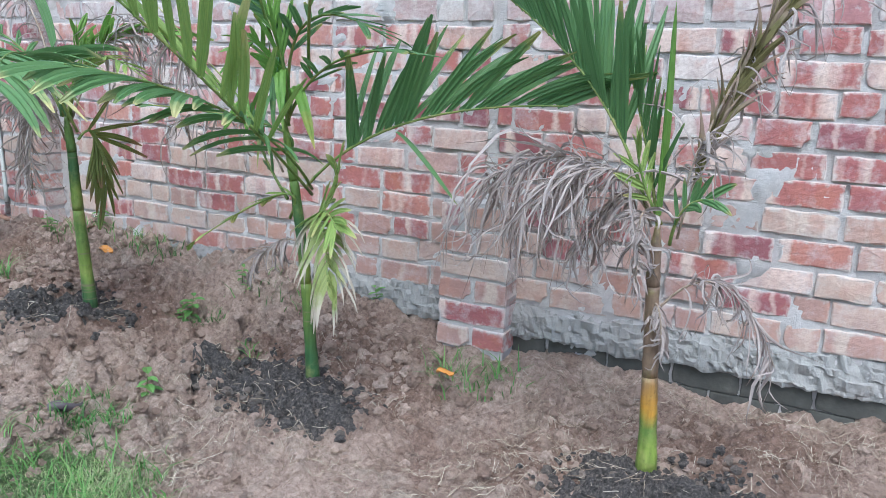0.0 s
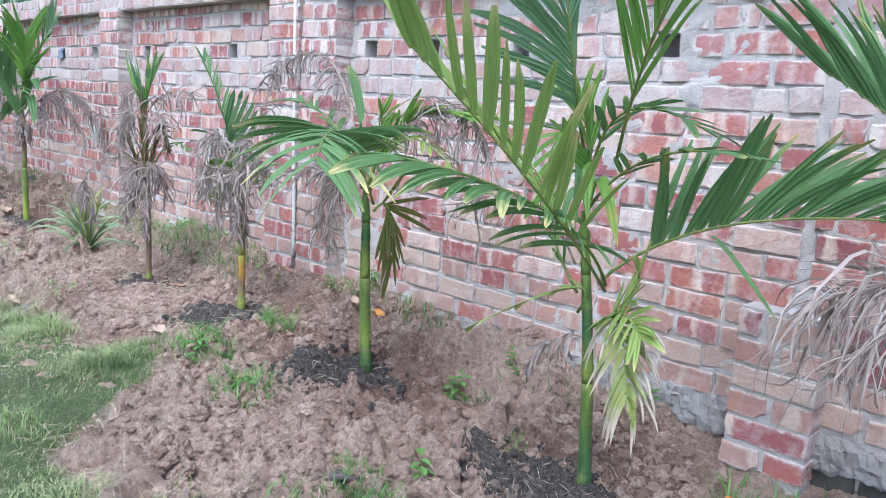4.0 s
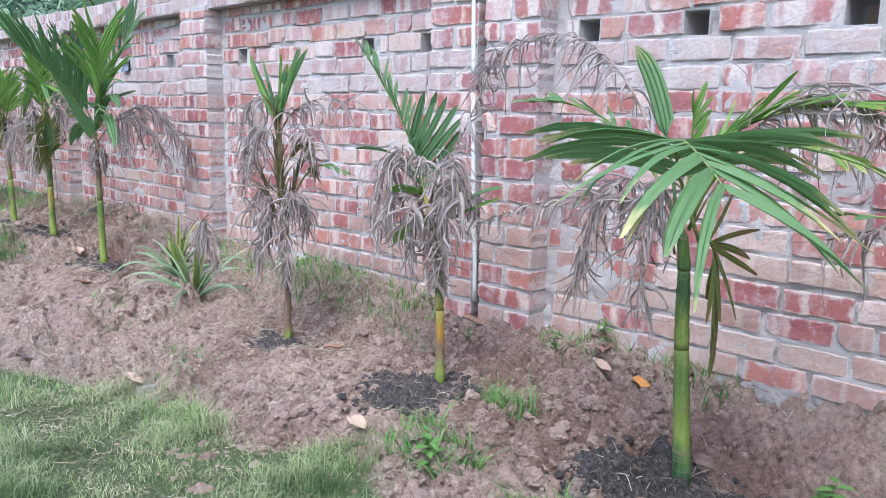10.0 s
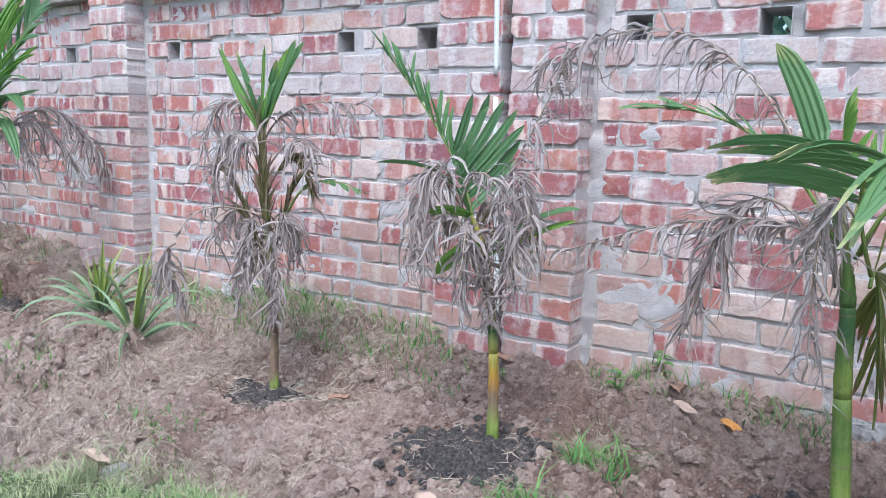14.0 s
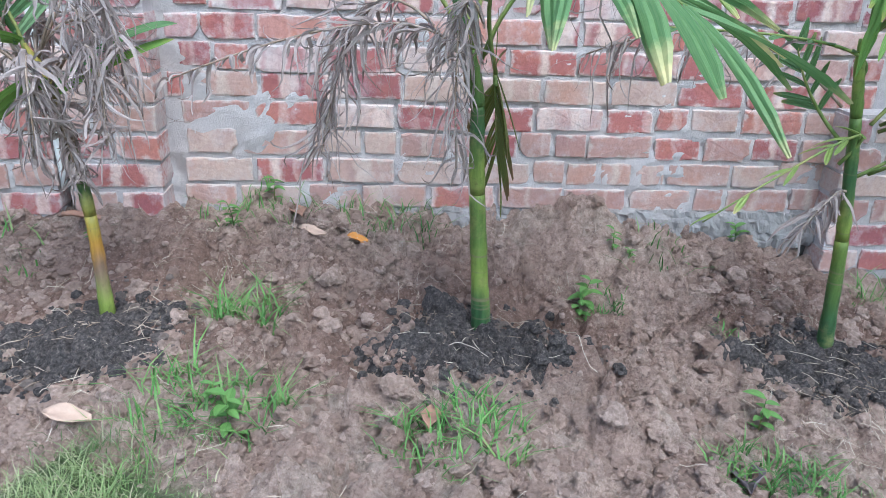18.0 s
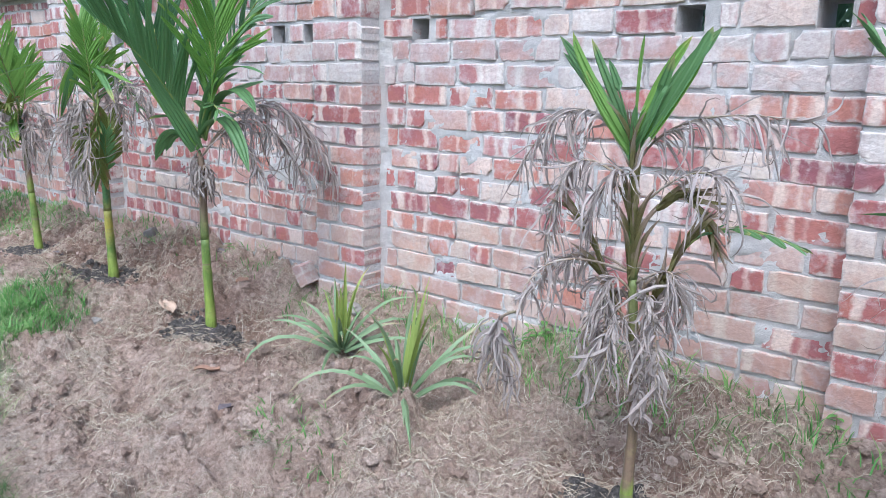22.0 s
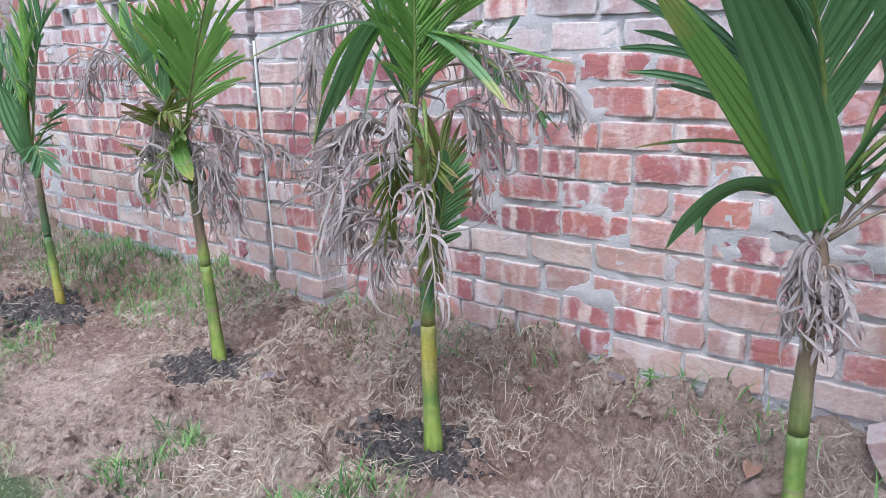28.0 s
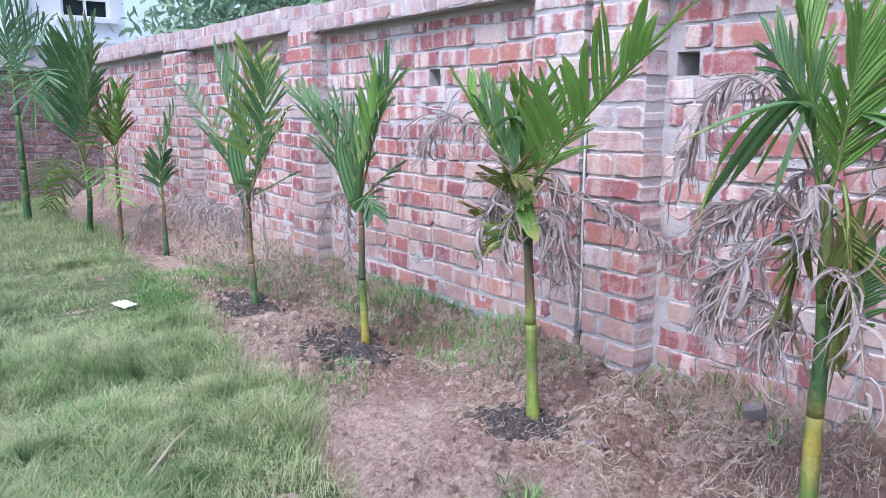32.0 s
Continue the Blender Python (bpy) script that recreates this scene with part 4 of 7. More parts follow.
frond(p, 'g', (-0.03, 0.00, 0.74), (0.34, 0.05, 0.99), (0.91, 0.10, 1.08), 0.4, 0, 68, 17)
frond(p, 'f', (-0.10, 0.00, 0.96), (-0.16, -0.10, 1.25), (-0.16, -0.20, 1.00), 0.14, 0, 10, 8)
frond(p, 'g', (-0.10, 0.00, 1.01), (0.02, -0.05, 1.32), (0.37, -0.10, 1.27), 0.16, 0, 10, 9)
frond(p, 'g', (-0.10, 0.00, 0.99), (0.18, -0.12, 1.19), (0.53, -0.20, 1.22), 0.14, 0, 10, 8)
frond(p, 'f', (-0.10, 0.00, 0.98), (-0.05, -0.10, 1.19), (-0.10, -0.12, 1.34), 0.18, 90, 20, 8)
frond(p, 'g', (-0.09, 0.00, 0.88), (-0.23, -0.02, 0.97), (-0.78, -0.10, 1.01), 0.08, 0, 0, 6)
frond(p, 'y', (-0.10, 0.00, 0.62), (-0.12, -0.05, 0.71), (-0.53, -0.10, 0.47), 0.1, 0, 0, 5)
frond(p, 'y', (-0.04, 0.00, 0.58), (0.11, -0.05, 0.71), (0.18, -0.10, 0.84), 0.14, 60, 10, 7)
frond(p, 'h', (-0.02, 0.00, 0.59), (0.17, -0.18, 0.66), (0.32, -0.36, 0.50), 0.22, 30, 0, 14)
frond(p, 'y', (0.00, 0.00, 0.59), (0.16, -0.16, 0.70), (0.31, -0.30, 0.68), 0.15, 50, 20, 8)
frond(p, 'd', (-0.13, 0.00, 0.79), (-0.45, 0.10, 0.97), (-0.86, 0.15, 0.90), 0.2, 0, 10, 10)
frond(p, 'd', (-0.05, 0.00, 0.53), (-0.13, -0.05, 0.53), (-0.24, -0.08, 0.40), 0.12, 0, 0, 6)
frond(p, 'g', (-0.11, 0.00, 0.69), (-0.22, 0.02, 0.82), (-0.29, 0.02, 0.96), 0.12, 60, 10, 5)
frond(p, 's', (0.35, 0.00, 0.97), (0.44, 0.00, 0.90), (0.59, 0.00, 0.74), 0.03, 0, 0, 3)
p = areca(-3.02, -0.72, [(0.000, 0.000), (-0.036, 0.461), (-0.046, 0.683), (-0.066, 0.821)], 2)
frond(p, 't', (0.00, 0.00, 0.76), (0.00, -0.20, 1.06), (0.30, -0.55, 0.98), .46, 0, 0, 15)
frond(p, 'f', (-0.06, 0.00, 0.80), (0.05, 0.08, 1.10), (0.42, 0.13, 1.17), 0.19, 0, 12, 12)
frond(p, 'f', (-0.06, 0.00, 0.80), (-0.10, 0.10, 1.04), (-0.11, 0.12, 1.16), 0.12, 90, 20, 6)
frond(p, 's', (-0.08, 0.00, 0.82), (-0.18, 0.05, 1.16), (-0.29, 0.05, 1.36), 0.06, 90, 0, 4)
frond(p, 'g', (-0.08, 0.00, 0.82), (-0.31, -0.02, 1.11), (-0.63, -0.05, 1.18), 0.12, 0, 20, 7)
frond(p, 'y', (-0.04, 0.00, 0.80), (0.17, -0.05, 1.06), (0.54, -0.10, 0.98), 0.12, 0, 0, 8)
frond(p, 'd', (-0.03, 0.00, 0.81), (0.22, 0.10, 1.20), (0.52, 0.15, 1.02), 0.34, 0, 0, 16)
frond(p, 'o', (-0.00, 0.00, 0.73), (0.01, 0.08, 0.74), (0.03, 0.10, 0.51), 0.24, 80, 10, 10)
frond(p, 'd', (-0.09, 0.00, 0.82), (-0.50, 0.12, 1.38), (-1.08, 0.20, 1.31), 0.26, 0, 0, 14)
frond(p, 'd', (-0.17, 0.00, 0.88), (-0.35, 0.05, 0.90), (-0.47, 0.05, 0.53), 0.28, 0, 0, 14)
frond(p, 'd', (-0.08, 0.00, 0.72), (-0.28, -0.05, 0.89), (-0.86, -0.05, 0.73), 0.16, 0, 0, 10)
frond(p, 'd', (-0.04, 0.00, 0.89), (-0.11, -0.10, 0.91), (-0.11, -0.15, 0.53), 0.2, 0, 0, 14)
p = areca(-4.14, -0.67, [(0.000, 0.000), (-0.011, 0.335), (-0.059, 0.644), (-0.109, 0.776)], 3)
frond(p, 'g', (-0.11, 0.00, 0.75), (-0.23, 0.02, 1.01), (-0.55, 0.05, 1.37), 0.12, 0, 60, 10)
frond(p, 'b', (-0.20, 0.00, 0.97), (-0.16, 0.00, 1.08), (-0.13, 0.01, 1.20), 0.028, 80, 0, 2)
frond(p, 'b', (-0.19, 0.00, 0.95), (-0.12, 0.01, 1.07), (-0.07, 0.02, 1.20), 0.03, 80, 0, 2)
frond(p, 'b', (-0.18, 0.00, 0.92), (-0.09, 0.01, 1.04), (-0.02, 0.03, 1.18), 0.03, 80, 0, 2)
frond(p, 'b', (-0.17, 0.00, 0.89), (-0.06, 0.02, 1.02), (0.03, 0.04, 1.15), 0.03, 80, 0, 2)
frond(p, 'b', (-0.16, 0.00, 0.86), (-0.05, 0.02, 0.98), (0.06, 0.04, 1.10), 0.03, 80, 0, 2)
frond(p, 'b', (-0.15, 0.00, 0.83), (-0.04, 0.03, 0.94), (0.04, 0.05, 1.05), 0.028, 80, 0, 2)
frond(p, 'b', (-0.13, 0.00, 0.79), (-0.04, 0.03, 0.90), (0.02, 0.05, 0.98), 0.026, 80, 0, 2)
frond(p, 'b', (-0.20, 0.00, 0.96), (-0.17, 0.00, 0.93), (-0.11, 0.00, 0.74), 0.012, 80, 0, 2)
frond(p, 's', (-0.12, 0.00, 0.78), (-0.24, -0.03, 0.93), (-0.50, -0.05, 0.95), 0.05, 20, 0, 3)
frond(p, 's', (-0.06, 0.00, 0.66), (0.12, 0.04, 0.79), (0.27, 0.05, 0.83), 0.045, 20, 0, 3)
frond(p, 's', (-0.06, 0.00, 0.64), (0.12, 0.04, 0.74), (0.26, 0.05, 0.79), 0.045, 20, 0, 3)
frond(p, 's', (-0.08, 0.00, 0.66), (-0.12, -0.05, 0.66), (-0.21, -0.08, 0.57), 0.07, 45, 0, 3)
frond(p, 's', (-0.12, 0.00, 0.78), (-0.18, -0.05, 0.80), (-0.26, -0.06, 0.78), 0.04, 45, 0, 3)
frond(p, 'd', (-0.13, 0.00, 0.73), (-0.23, -0.05, 0.95), (-0.33, -0.08, 0.64), 0.24, 0, 0, 12)
frond(p, 'd', (-0.12, 0.00, 0.74), (-0.31, 0.03, 0.90), (-0.36, 0.04, 0.56), 0.22, 0, 0, 11)
frond(p, 'd', (-0.08, 0.00, 0.74), (0.08, -0.05, 0.94), (0.17, -0.08, 0.65), 0.22, 0, 0, 12)
frond(p, 'd', (-0.06, 0.00, 0.66), (0.08, -0.08, 0.78), (0.10, -0.10, 0.53), 0.2, 0, 0, 11)
frond(p, 'd', (-0.07, 0.00, 0.64), (-0.07, -0.08, 0.67), (-0.09, -0.10, 0.50), 0.14, 0, 0, 8)
frond(p, 'd', (-0.08, 0.00, 0.74), (0.11, 0.04, 1.12), (0.20, 0.06, 1.33), 0.18, 0, 10, 9)
frond(p, 'd', (-0.16, 0.00, 0.81), (-0.02, -0.12, 0.94), (0.11, -0.16, 0.85), 0.1, 0, 0, 6)
frond(p, 'd', (-0.10, 0.00, 0.75), (-0.04, -0.03, 0.59), (-0.01, -0.04, 0.42), 0.12, 0, 0, 10)
frond(p, 'd', (-0.07, 0.00, 0.70), (-0.05, 0.03, 0.56), (-0.03, 0.03, 0.36), 0.11, 0, 0, 8)
for az in range(0, 360, 45):
    a = radians(az + 11)
    frond(p, 'd', (-0.09, 0.00, 0.74 - 0.0004 * az), (-0.09 + 0.14 * math.cos(a), 0.11 * math.sin(a), 0.84 - 0.0003 * az), (-0.09 + 0.24 * math.cos(a), 0.18 * math.sin(a), 0.70 - 0.0005 * az), 0.17, 0, 0, 4)
p = areca(-5.20, -0.70, [(0.000, 0.000), (0.005, 0.328), (-0.029, 0.745), (-0.051, 1.127)], 4)
frond(p, 's', (-0.06, 0.00, 1.11), (-0.20, -0.03, 1.33), (-0.26, -0.02, 1.45), 0.028, 80, 0, 2)
frond(p, 's', (-0.06, 0.00, 1.13), (-0.09, -0.02, 1.26), (-0.14, -0.02, 1.37), 0.026, 80, 0, 2)
frond(p, 's', (-0.05, 0.00, 1.11), (0.02, -0.02, 1.26), (0.06, -0.02, 1.38), 0.028, 80, 0, 2)
frond(p, 's', (-0.04, 0.00, 1.11), (0.10, -0.03, 1.32), (0.16, -0.02, 1.45), 0.03, 80, 0, 2)
frond(p, 's', (-0.06, 0.00, 1.08), (-0.19, 0.02, 1.26), (-0.32, 0.03, 1.39), 0.026, 80, 0, 2)
frond(p, 's', (-0.06, 0.00, 1.12), (-0.19, 0.00, 1.29), (-0.33, 0.02, 1.44), 0.035, 80, 0, 3)
frond(p, 's', (-0.06, 0.00, 1.14), (-0.14, 0.01, 1.28), (-0.22, 0.02, 1.43), 0.03, 80, 0, 2)
frond(p, 's', (-0.06, 0.00, 1.10), (-0.14, -0.02, 1.22), (-0.22, -0.03, 1.35), 0.03, 80, 0, 2)
frond(p, 's', (-0.05, 0.00, 1.15), (-0.06, 0.02, 1.31), (-0.05, 0.02, 1.44), 0.014, 80, 0, 2)
frond(p, 's', (-0.04, 0.00, 1.13), (0.06, 0.00, 1.30), (0.17, 0.02, 1.45), 0.035, 80, 0, 3)
frond(p, 's', (-0.05, 0.00, 1.14), (0.01, 0.01, 1.30), (0.09, 0.02, 1.43), 0.028, 80, 0, 2)
frond(p, 's', (-0.04, 0.00, 1.10), (0.05, -0.02, 1.23), (0.15, -0.03, 1.38), 0.03, 80, 0, 2)
frond(p, 's', (-0.05, 0.00, 0.99), (-0.05, -0.01, 1.14), (-0.05, -0.01, 1.24), 0.03, 80, 0, 3)
frond(p, 'g', (0.09, 0.00, 0.77), (0.20, 0.05, 0.90), (0.44, 0.05, 0.87), 0.08, 0, 0, 6)
frond(p, 'd', (-0.06, 0.00, 1.06), (-0.26, 0.02, 1.22), (-0.48, 0.03, 1.00), 0.20, 0, 0, 10)
frond(p, 'd', (-0.05, 0.00, 0.99), (-0.23, -0.05, 1.05), (-0.30, -0.06, 0.71), 0.20, 0, 0, 12)
frond(p, 'd', (-0.04, 0.00, 0.92), (0.14, -0.02, 1.06), (0.27, -0.03, 1.00), 0.20, 0, 0, 8)
frond(p, 'w', (-0.03, 0.00, 0.84), (0.08, 0.03, 0.98), (0.19, 0.03, 0.87), 0.16, 0, 0, 8)
frond(p, 'd', (-0.03, 0.00, 0.74), (-0.25, 0.04, 0.76), (-0.42, 0.05, 0.59), 0.20, 0, 0, 8)
frond(p, 'd', (-0.02, 0.00, 0.67), (-0.08, -0.05, 0.71), (-0.07, -0.06, 0.47), 0.20, 0, 0, 9)
frond(p, 'd', (-0.00, 0.00, 0.61), (0.06, -0.06, 0.68), (0.11, -0.07, 0.42), 0.11, 0, 0, 9)
frond(p, 'd', (-0.05, 0.00, 1.03), (0.07, 0.06, 1.19), (0.37, 0.10, 1.21), 0.20, 0, 0, 8)
frond(p, 'd', (-0.02, 0.00, 0.71), (0.11, -0.04, 0.77), (0.10, -0.05, 0.64), 0.20, 0, 0, 7)
frond(p, 'd', (-0.06, 0.00, 0.99), (-0.07, -0.08, 1.05), (-0.14, -0.10, 0.88), 0.20, 0, 0, 9)
frond(p, 'd', (-0.03, 0.00, 0.74), (-0.20, -0.15, 0.78), (-0.25, -0.28, 0.67), 0.05, 0, 0, 4)
frond(p, 'd', (-0.26, -0.28, 0.64), (-0.34, -0.27, 0.55), (-0.31, -0.20, 0.38), .17, 0, 0, 11)
frond(p, 'w', (-0.04, 0.00, 0.56), (-0.03, -0.01, 0.80), (-0.05, -0.01, 1.12), 0.20, 0, 0, 15)
frond(p, 'w', (-0.02, 0.00, 0.50), (-0.10, -0.02, 0.72), (-0.22, -0.03, 0.92), 0.16, 0, 0, 8)
frond(p, 'w', (-0.01, 0.00, 0.52), (0.06, -0.02, 0.70), (0.16, -0.03, 0.90), 0.16, 0, 0, 8)
frond(p, 'd', (-0.02, 0.00, 0.52), (-0.06, -0.07, 0.58), (-0.13, -0.10, 0.40), 0.16, 0, 0, 7)
frond(p, 'd', (-0.01, 0.00, 0.61), (0.02, -0.03, 0.46), (0.04, -0.03, 0.31), 0.1, 0, 0, 9)
for az in range(0, 360, 60):
    a = radians(az + 23)
    frond(p, 'd', (-0.02, 0.00, 0.66 - 0.0005 * az), (-0.02 + 0.09 * math.cos(a), 0.08 * math.sin(a), 0.74 - 0.0006 * az), (-0.02 + 0.16 * math.cos(a), 0.13 * math.sin(a), 0.60 - 0.0006 * az), 0.17, 0, 0, 5)
p = areca(-7.53, -0.67, [(0.000, 0.000), (-0.009, 0.495), (0.002, 0.782), (-0.012, 0.898)], 5)
frond(p, 'g', (-0.02, 0.00, 0.90), (0.01, -0.20, 1.24), (-0.04, -0.45, 1.49), 0.36, 0, 45, 15)
frond(p, 'f', (0.05, 0.00, 0.95), (0.19, -0.03, 1.24), (0.25, -0.05, 1.51), 0.32, 85, 20, 12)
frond(p, 's', (-0.01, -0.02, 0.90), (-0.12, -0.12, 1.12), (-0.30, -0.20, 1.38), 0.085, 35, 0, 5)
frond(p, 's', (0.00, -0.02, 0.90), (-0.04, -0.14, 1.14), (-0.16, -0.26, 1.44), 0.095, 40, 0, 5)
frond(p, 's', (0.00, 0.00, 0.88), (-0.13, -0.06, 0.98), (-0.28, -0.08, 0.83), 0.055, 30, 0, 3)
frond(p, 'k', (0.05, 0.00, 0.95), (-0.14, -0.05, 1.19), (-0.17, -0.10, 1.47), 0.28, 70, 25, 10)
frond(p, 'p', (0.05, 0.00, 0.97), (0.14, 0.04, 1.29), (0.49, 0.08, 1.65), 0.26, 80, 25, 12)
frond(p, 's', (0.01, 0.00, 0.96), (0.24, -0.03, 1.26), (0.59, -0.05, 1.26), 0.05, 0, 0, 3)
frond(p, 's', (0.01, 0.00, 0.96), (0.29, -0.03, 1.19), (0.53, -0.06, 1.10), 0.06, 10, 0, 3)
frond(p, 's', (0.01, 0.00, 0.96), (0.27, -0.04, 1.06), (0.49, -0.08, 0.84), 0.06, 10, 0, 3)
frond(p, 's', (-0.00, 0.00, 0.94), (-0.13, -0.03, 1.05), (-0.38, -0.05, 1.03), 0.05, 10, 0, 3)
frond(p, 's', (-0.02, 0.00, 0.92), (-0.16, -0.03, 0.96), (-0.23, -0.05, 0.86), 0.05, 10, 0, 3)
frond(p, 'g', (0.01, 0.00, 0.96), (0.16, -0.05, 1.12), (0.33, -0.10, 1.08), 0.12, 0, 0, 5)
frond(p, 'd', (0.01, 0.00, 0.87), (0.22, 0.25, 1.11), (0.40, 0.50, 0.77), 0.28, 0, 0, 26)
frond(p, 'd', (0.01, 0.00, 0.87), (0.25, 0.15, 1.04), (0.38, 0.35, 0.71), 0.24, 0, 0, 16)
frond(p, 'd', (0.01, 0.00, 0.87), (0.25, 0.02, 0.98), (0.43, 0.03, 0.80), 0.2, 0, 0, 12)
frond(p, 'd', (0.01, 0.00, 0.82), (-0.01, -0.03, 0.85), (0.02, -0.04, 0.69), 0.1, 0, 0, 8)
for az in range(0, 360, 60):
    a = radians(az)
    frond(p, 'd', (0.0, 0.0, 0.80), (0.035 * math.cos(a), 0.035 * math.sin(a), 0.81), (0.05 * math.cos(a), 0.05 * math.sin(a), 0.68), 0.10, 0, 0, 4)
p = areca(-8.55, -0.65, [(0.000, 0.000), (-0.005, 0.342), (-0.003, 0.599), (-0.015, 0.793), (-0.017, 0.995)], 6)
frond(p, 'g', (-0.02, 0.00, 0.84), (-0.08, 0.00, 1.16), (-0.21, 0.02, 1.36), 0.17, 70, 20, 10)
frond(p, 's', (-0.08, 0.00, 1.20), (-0.03, -0.25, 1.24), (-0.15, -0.50, 1.14), 0.03, 0, 0, 2)
frond(p, 's', (-0.10, 0.00, 1.23), (-0.18, -0.03, 1.21), (-0.38, -0.05, 0.91), 0.04, 20, 0, 2)
frond(p, 's', (-0.10, 0.00, 1.23), (-0.15, -0.03, 1.21), (-0.29, -0.05, 1.00), 0.04, 20, 0, 2)
frond(p, 's', (-0.04, 0.00, 1.23), (0.17, -0.03, 1.20), (0.49, -0.05, 1.13), 0.04, 0, 0, 3)
frond(p, 'k', (-0.02, 0.00, 1.23), (0.18, 0.03, 1.18), (0.26, 0.05, 1.23), 0.05, 0, 0, 3)
frond(p, 'g', (-0.02, 0.00, 1.23), (0.18, 0.03, 1.15), (0.36, 0.05, 1.00), 0.08, 0, 0, 5)
frond(p, 'f', (-0.04, 0.00, 0.92), (-0.09, 0.00, 1.26), (-0.14, 0.00, 1.47), 0.17, 80, 20, 12)
frond(p, 'f', (-0.03, 0.00, 0.92), (0.02, 0.02, 1.23), (0.12, 0.05, 1.42), 0.17, 75, 25, 10)
frond(p, 'f', (-0.03, 0.00, 0.92), (0.03, -0.05, 1.19), (0.06, -0.08, 1.42), 0.15, 80, 20, 9)
frond(p, 'o', (0.01, 0.00, 1.04), (0.06, -0.05, 0.91), (0.06, -0.05, 0.73), 0.12, 80, 0, 7)
frond(p, 'd', (-0.06, 0.00, 0.90), (-0.33, 0.02, 0.95), (-0.46, 0.03, 0.74), 0.18, 0, 0, 10)
frond(p, 'd', (-0.01, 0.00, 0.46), (-0.21, 0.02, 0.70), (-0.40, 0.02, 0.59), 0.2, 0, 0, 12)
frond(p, 'd', (-0.02, 0.00, 0.49), (-0.10, -0.04, 0.66), (-0.14, -0.05, 0.54), 0.2, 0, 0, 11)
frond(p, 'd', (-0.08, 0.00, 1.07), (-0.32, 0.02, 1.32), (-0.51, 0.05, 1.02), 0.22, 0, 0, 11)
frond(p, 'd', (-0.06, 0.00, 0.92), (-0.17, -0.04, 0.99), (-0.27, -0.06, 0.90), 0.14, 0, 0, 8)
frond(p, 'd', (-0.02, 0.00, 0.94), (0.14, 0.05, 1.01), (0.15, 0.05, 0.77), 0.16, 0, 0, 9)
frond(p, 'd', (0.01, 0.00, 1.06), (0.33, 0.05, 1.11), (0.42, 0.08, 0.99), 0.12, 0, 0, 8)
frond(p, 'd', (-0.06, 0.00, 0.96), (-0.02, -0.08, 1.02), (-0.03, -0.10, 0.85), 0.12, 0, 0, 7)
frond(p, 'd', (-0.04, 0.00, 0.84), (-0.35, 0.06, 0.74), (-0.39, 0.08, 0.60), 0.16, 0, 0, 9)
frond(p, 'g', (0.01, 0.00, 0.53), (0.07, -0.02, 0.72), (0.11, -0.03, 0.85), 0.09, 70, 10, 7)
frond(p, 'o', (0.01, 0.00, 0.56), (0.04, 0.02, 0.76), (0.04, 0.03, 0.92), 0.12, 80, 0, 8)
frond(p, 's', (-0.10, 0.00, 1.25), (-0.14, -0.05, 1.17), (-0.19, -0.08, 1.04), 0.025, 20, 0, 2)
frond(p, 's', (-0.11, 0.00, 1.26), (-0.27, -0.05, 1.15), (-0.36, -0.08, 0.87), 0.025, 20, 0, 2)
frond(p, 's', (-0.10, 0.00, 1.23), (-0.10, -0.06, 1.14), (-0.12, -0.10, 0.99), 0.025, 20, 0, 2)
frond(p, 's', (-0.04, 0.00, 1.23), (0.15, -0.05, 1.18), (0.34, -0.08, 1.03), 0.03, 20, 0, 2)
frond(p, 'o', (0.00, -0.01, 0.98), (0.07, -0.05, 0.84), (0.07, -0.06, 0.62), 0.16, 75, 0, 9)
frond(p, 'o', (-0.03, 0.00, 0.92), (-0.06, -0.05, 0.86), (-0.08, -0.07, 0.68), 0.12, 75, 0, 7)
for az in range(0, 360, 60):
    a = radians(az + 8)
    frond(p, 'd', (-0.03, 0.00, 1.12 - 0.0012 * az), (-0.03 + 0.22 * math.cos(a), 0.16 * math.sin(a), 1.20 - 0.0013 * az), (-0.04 + 0.40 * math.cos(a), 0.26 * math.sin(a), 0.98 - 0.0014 * az), 0.20, 0, 0, 5)
p = areca(-9.73, -0.58, [(0.000, 0.000), (-0.021, 0.337), (-0.042, 0.591), (-0.054, 0.795), (-0.072, 0.940)], 7)
frond(p, 'g', (-0.08, 0.00, 0.88), (-0.16, -0.03, 1.08), (-0.27, -0.04, 1.24), 0.20, 60, 20, 10)
frond(p, 'y', (-0.08, 0.00, 0.75), (-0.06, -0.06, 0.84), (0.04, -0.08, 0.92), 0.11, 60, 10, 7)
frond(p, 'y', (-0.08, 0.00, 0.72), (-0.09, -0.06, 0.75), (-0.17, -0.08, 0.74), 0.12, 60, 0, 8)
frond(p, 'f', (-0.08, 0.00, 0.88), (-0.26, 0.00, 1.10), (-0.46, 0.02, 1.30), 0.20, 0, 45, 11)
frond(p, 'f', (-0.08, 0.00, 0.90), (-0.12, 0.03, 1.10), (-0.10, 0.03, 1.26), 0.20, 80, 20, 11)
frond(p, 'f', (-0.06, 0.00, 0.91), (0.38, -0.22, 1.17), (0.85, -0.46, 1.38), 0.31, 0, 55, 14)
frond(p, 'f', (-0.06, 0.00, 0.91), (0.00, 0.02, 1.08), (0.03, 0.02, 1.23), 0.19, 80, 15, 9)
frond(p, 's', (-0.08, 0.00, 0.95), (-0.05, -0.05, 1.21), (-0.22, -0.08, 1.14), 0.05, 0, 0, 3)
frond(p, 'o', (-0.08, 0.00, 0.77), (-0.21, -0.02, 0.80), (-0.37, -0.03, 0.83), 0.12, 45, 0, 7)
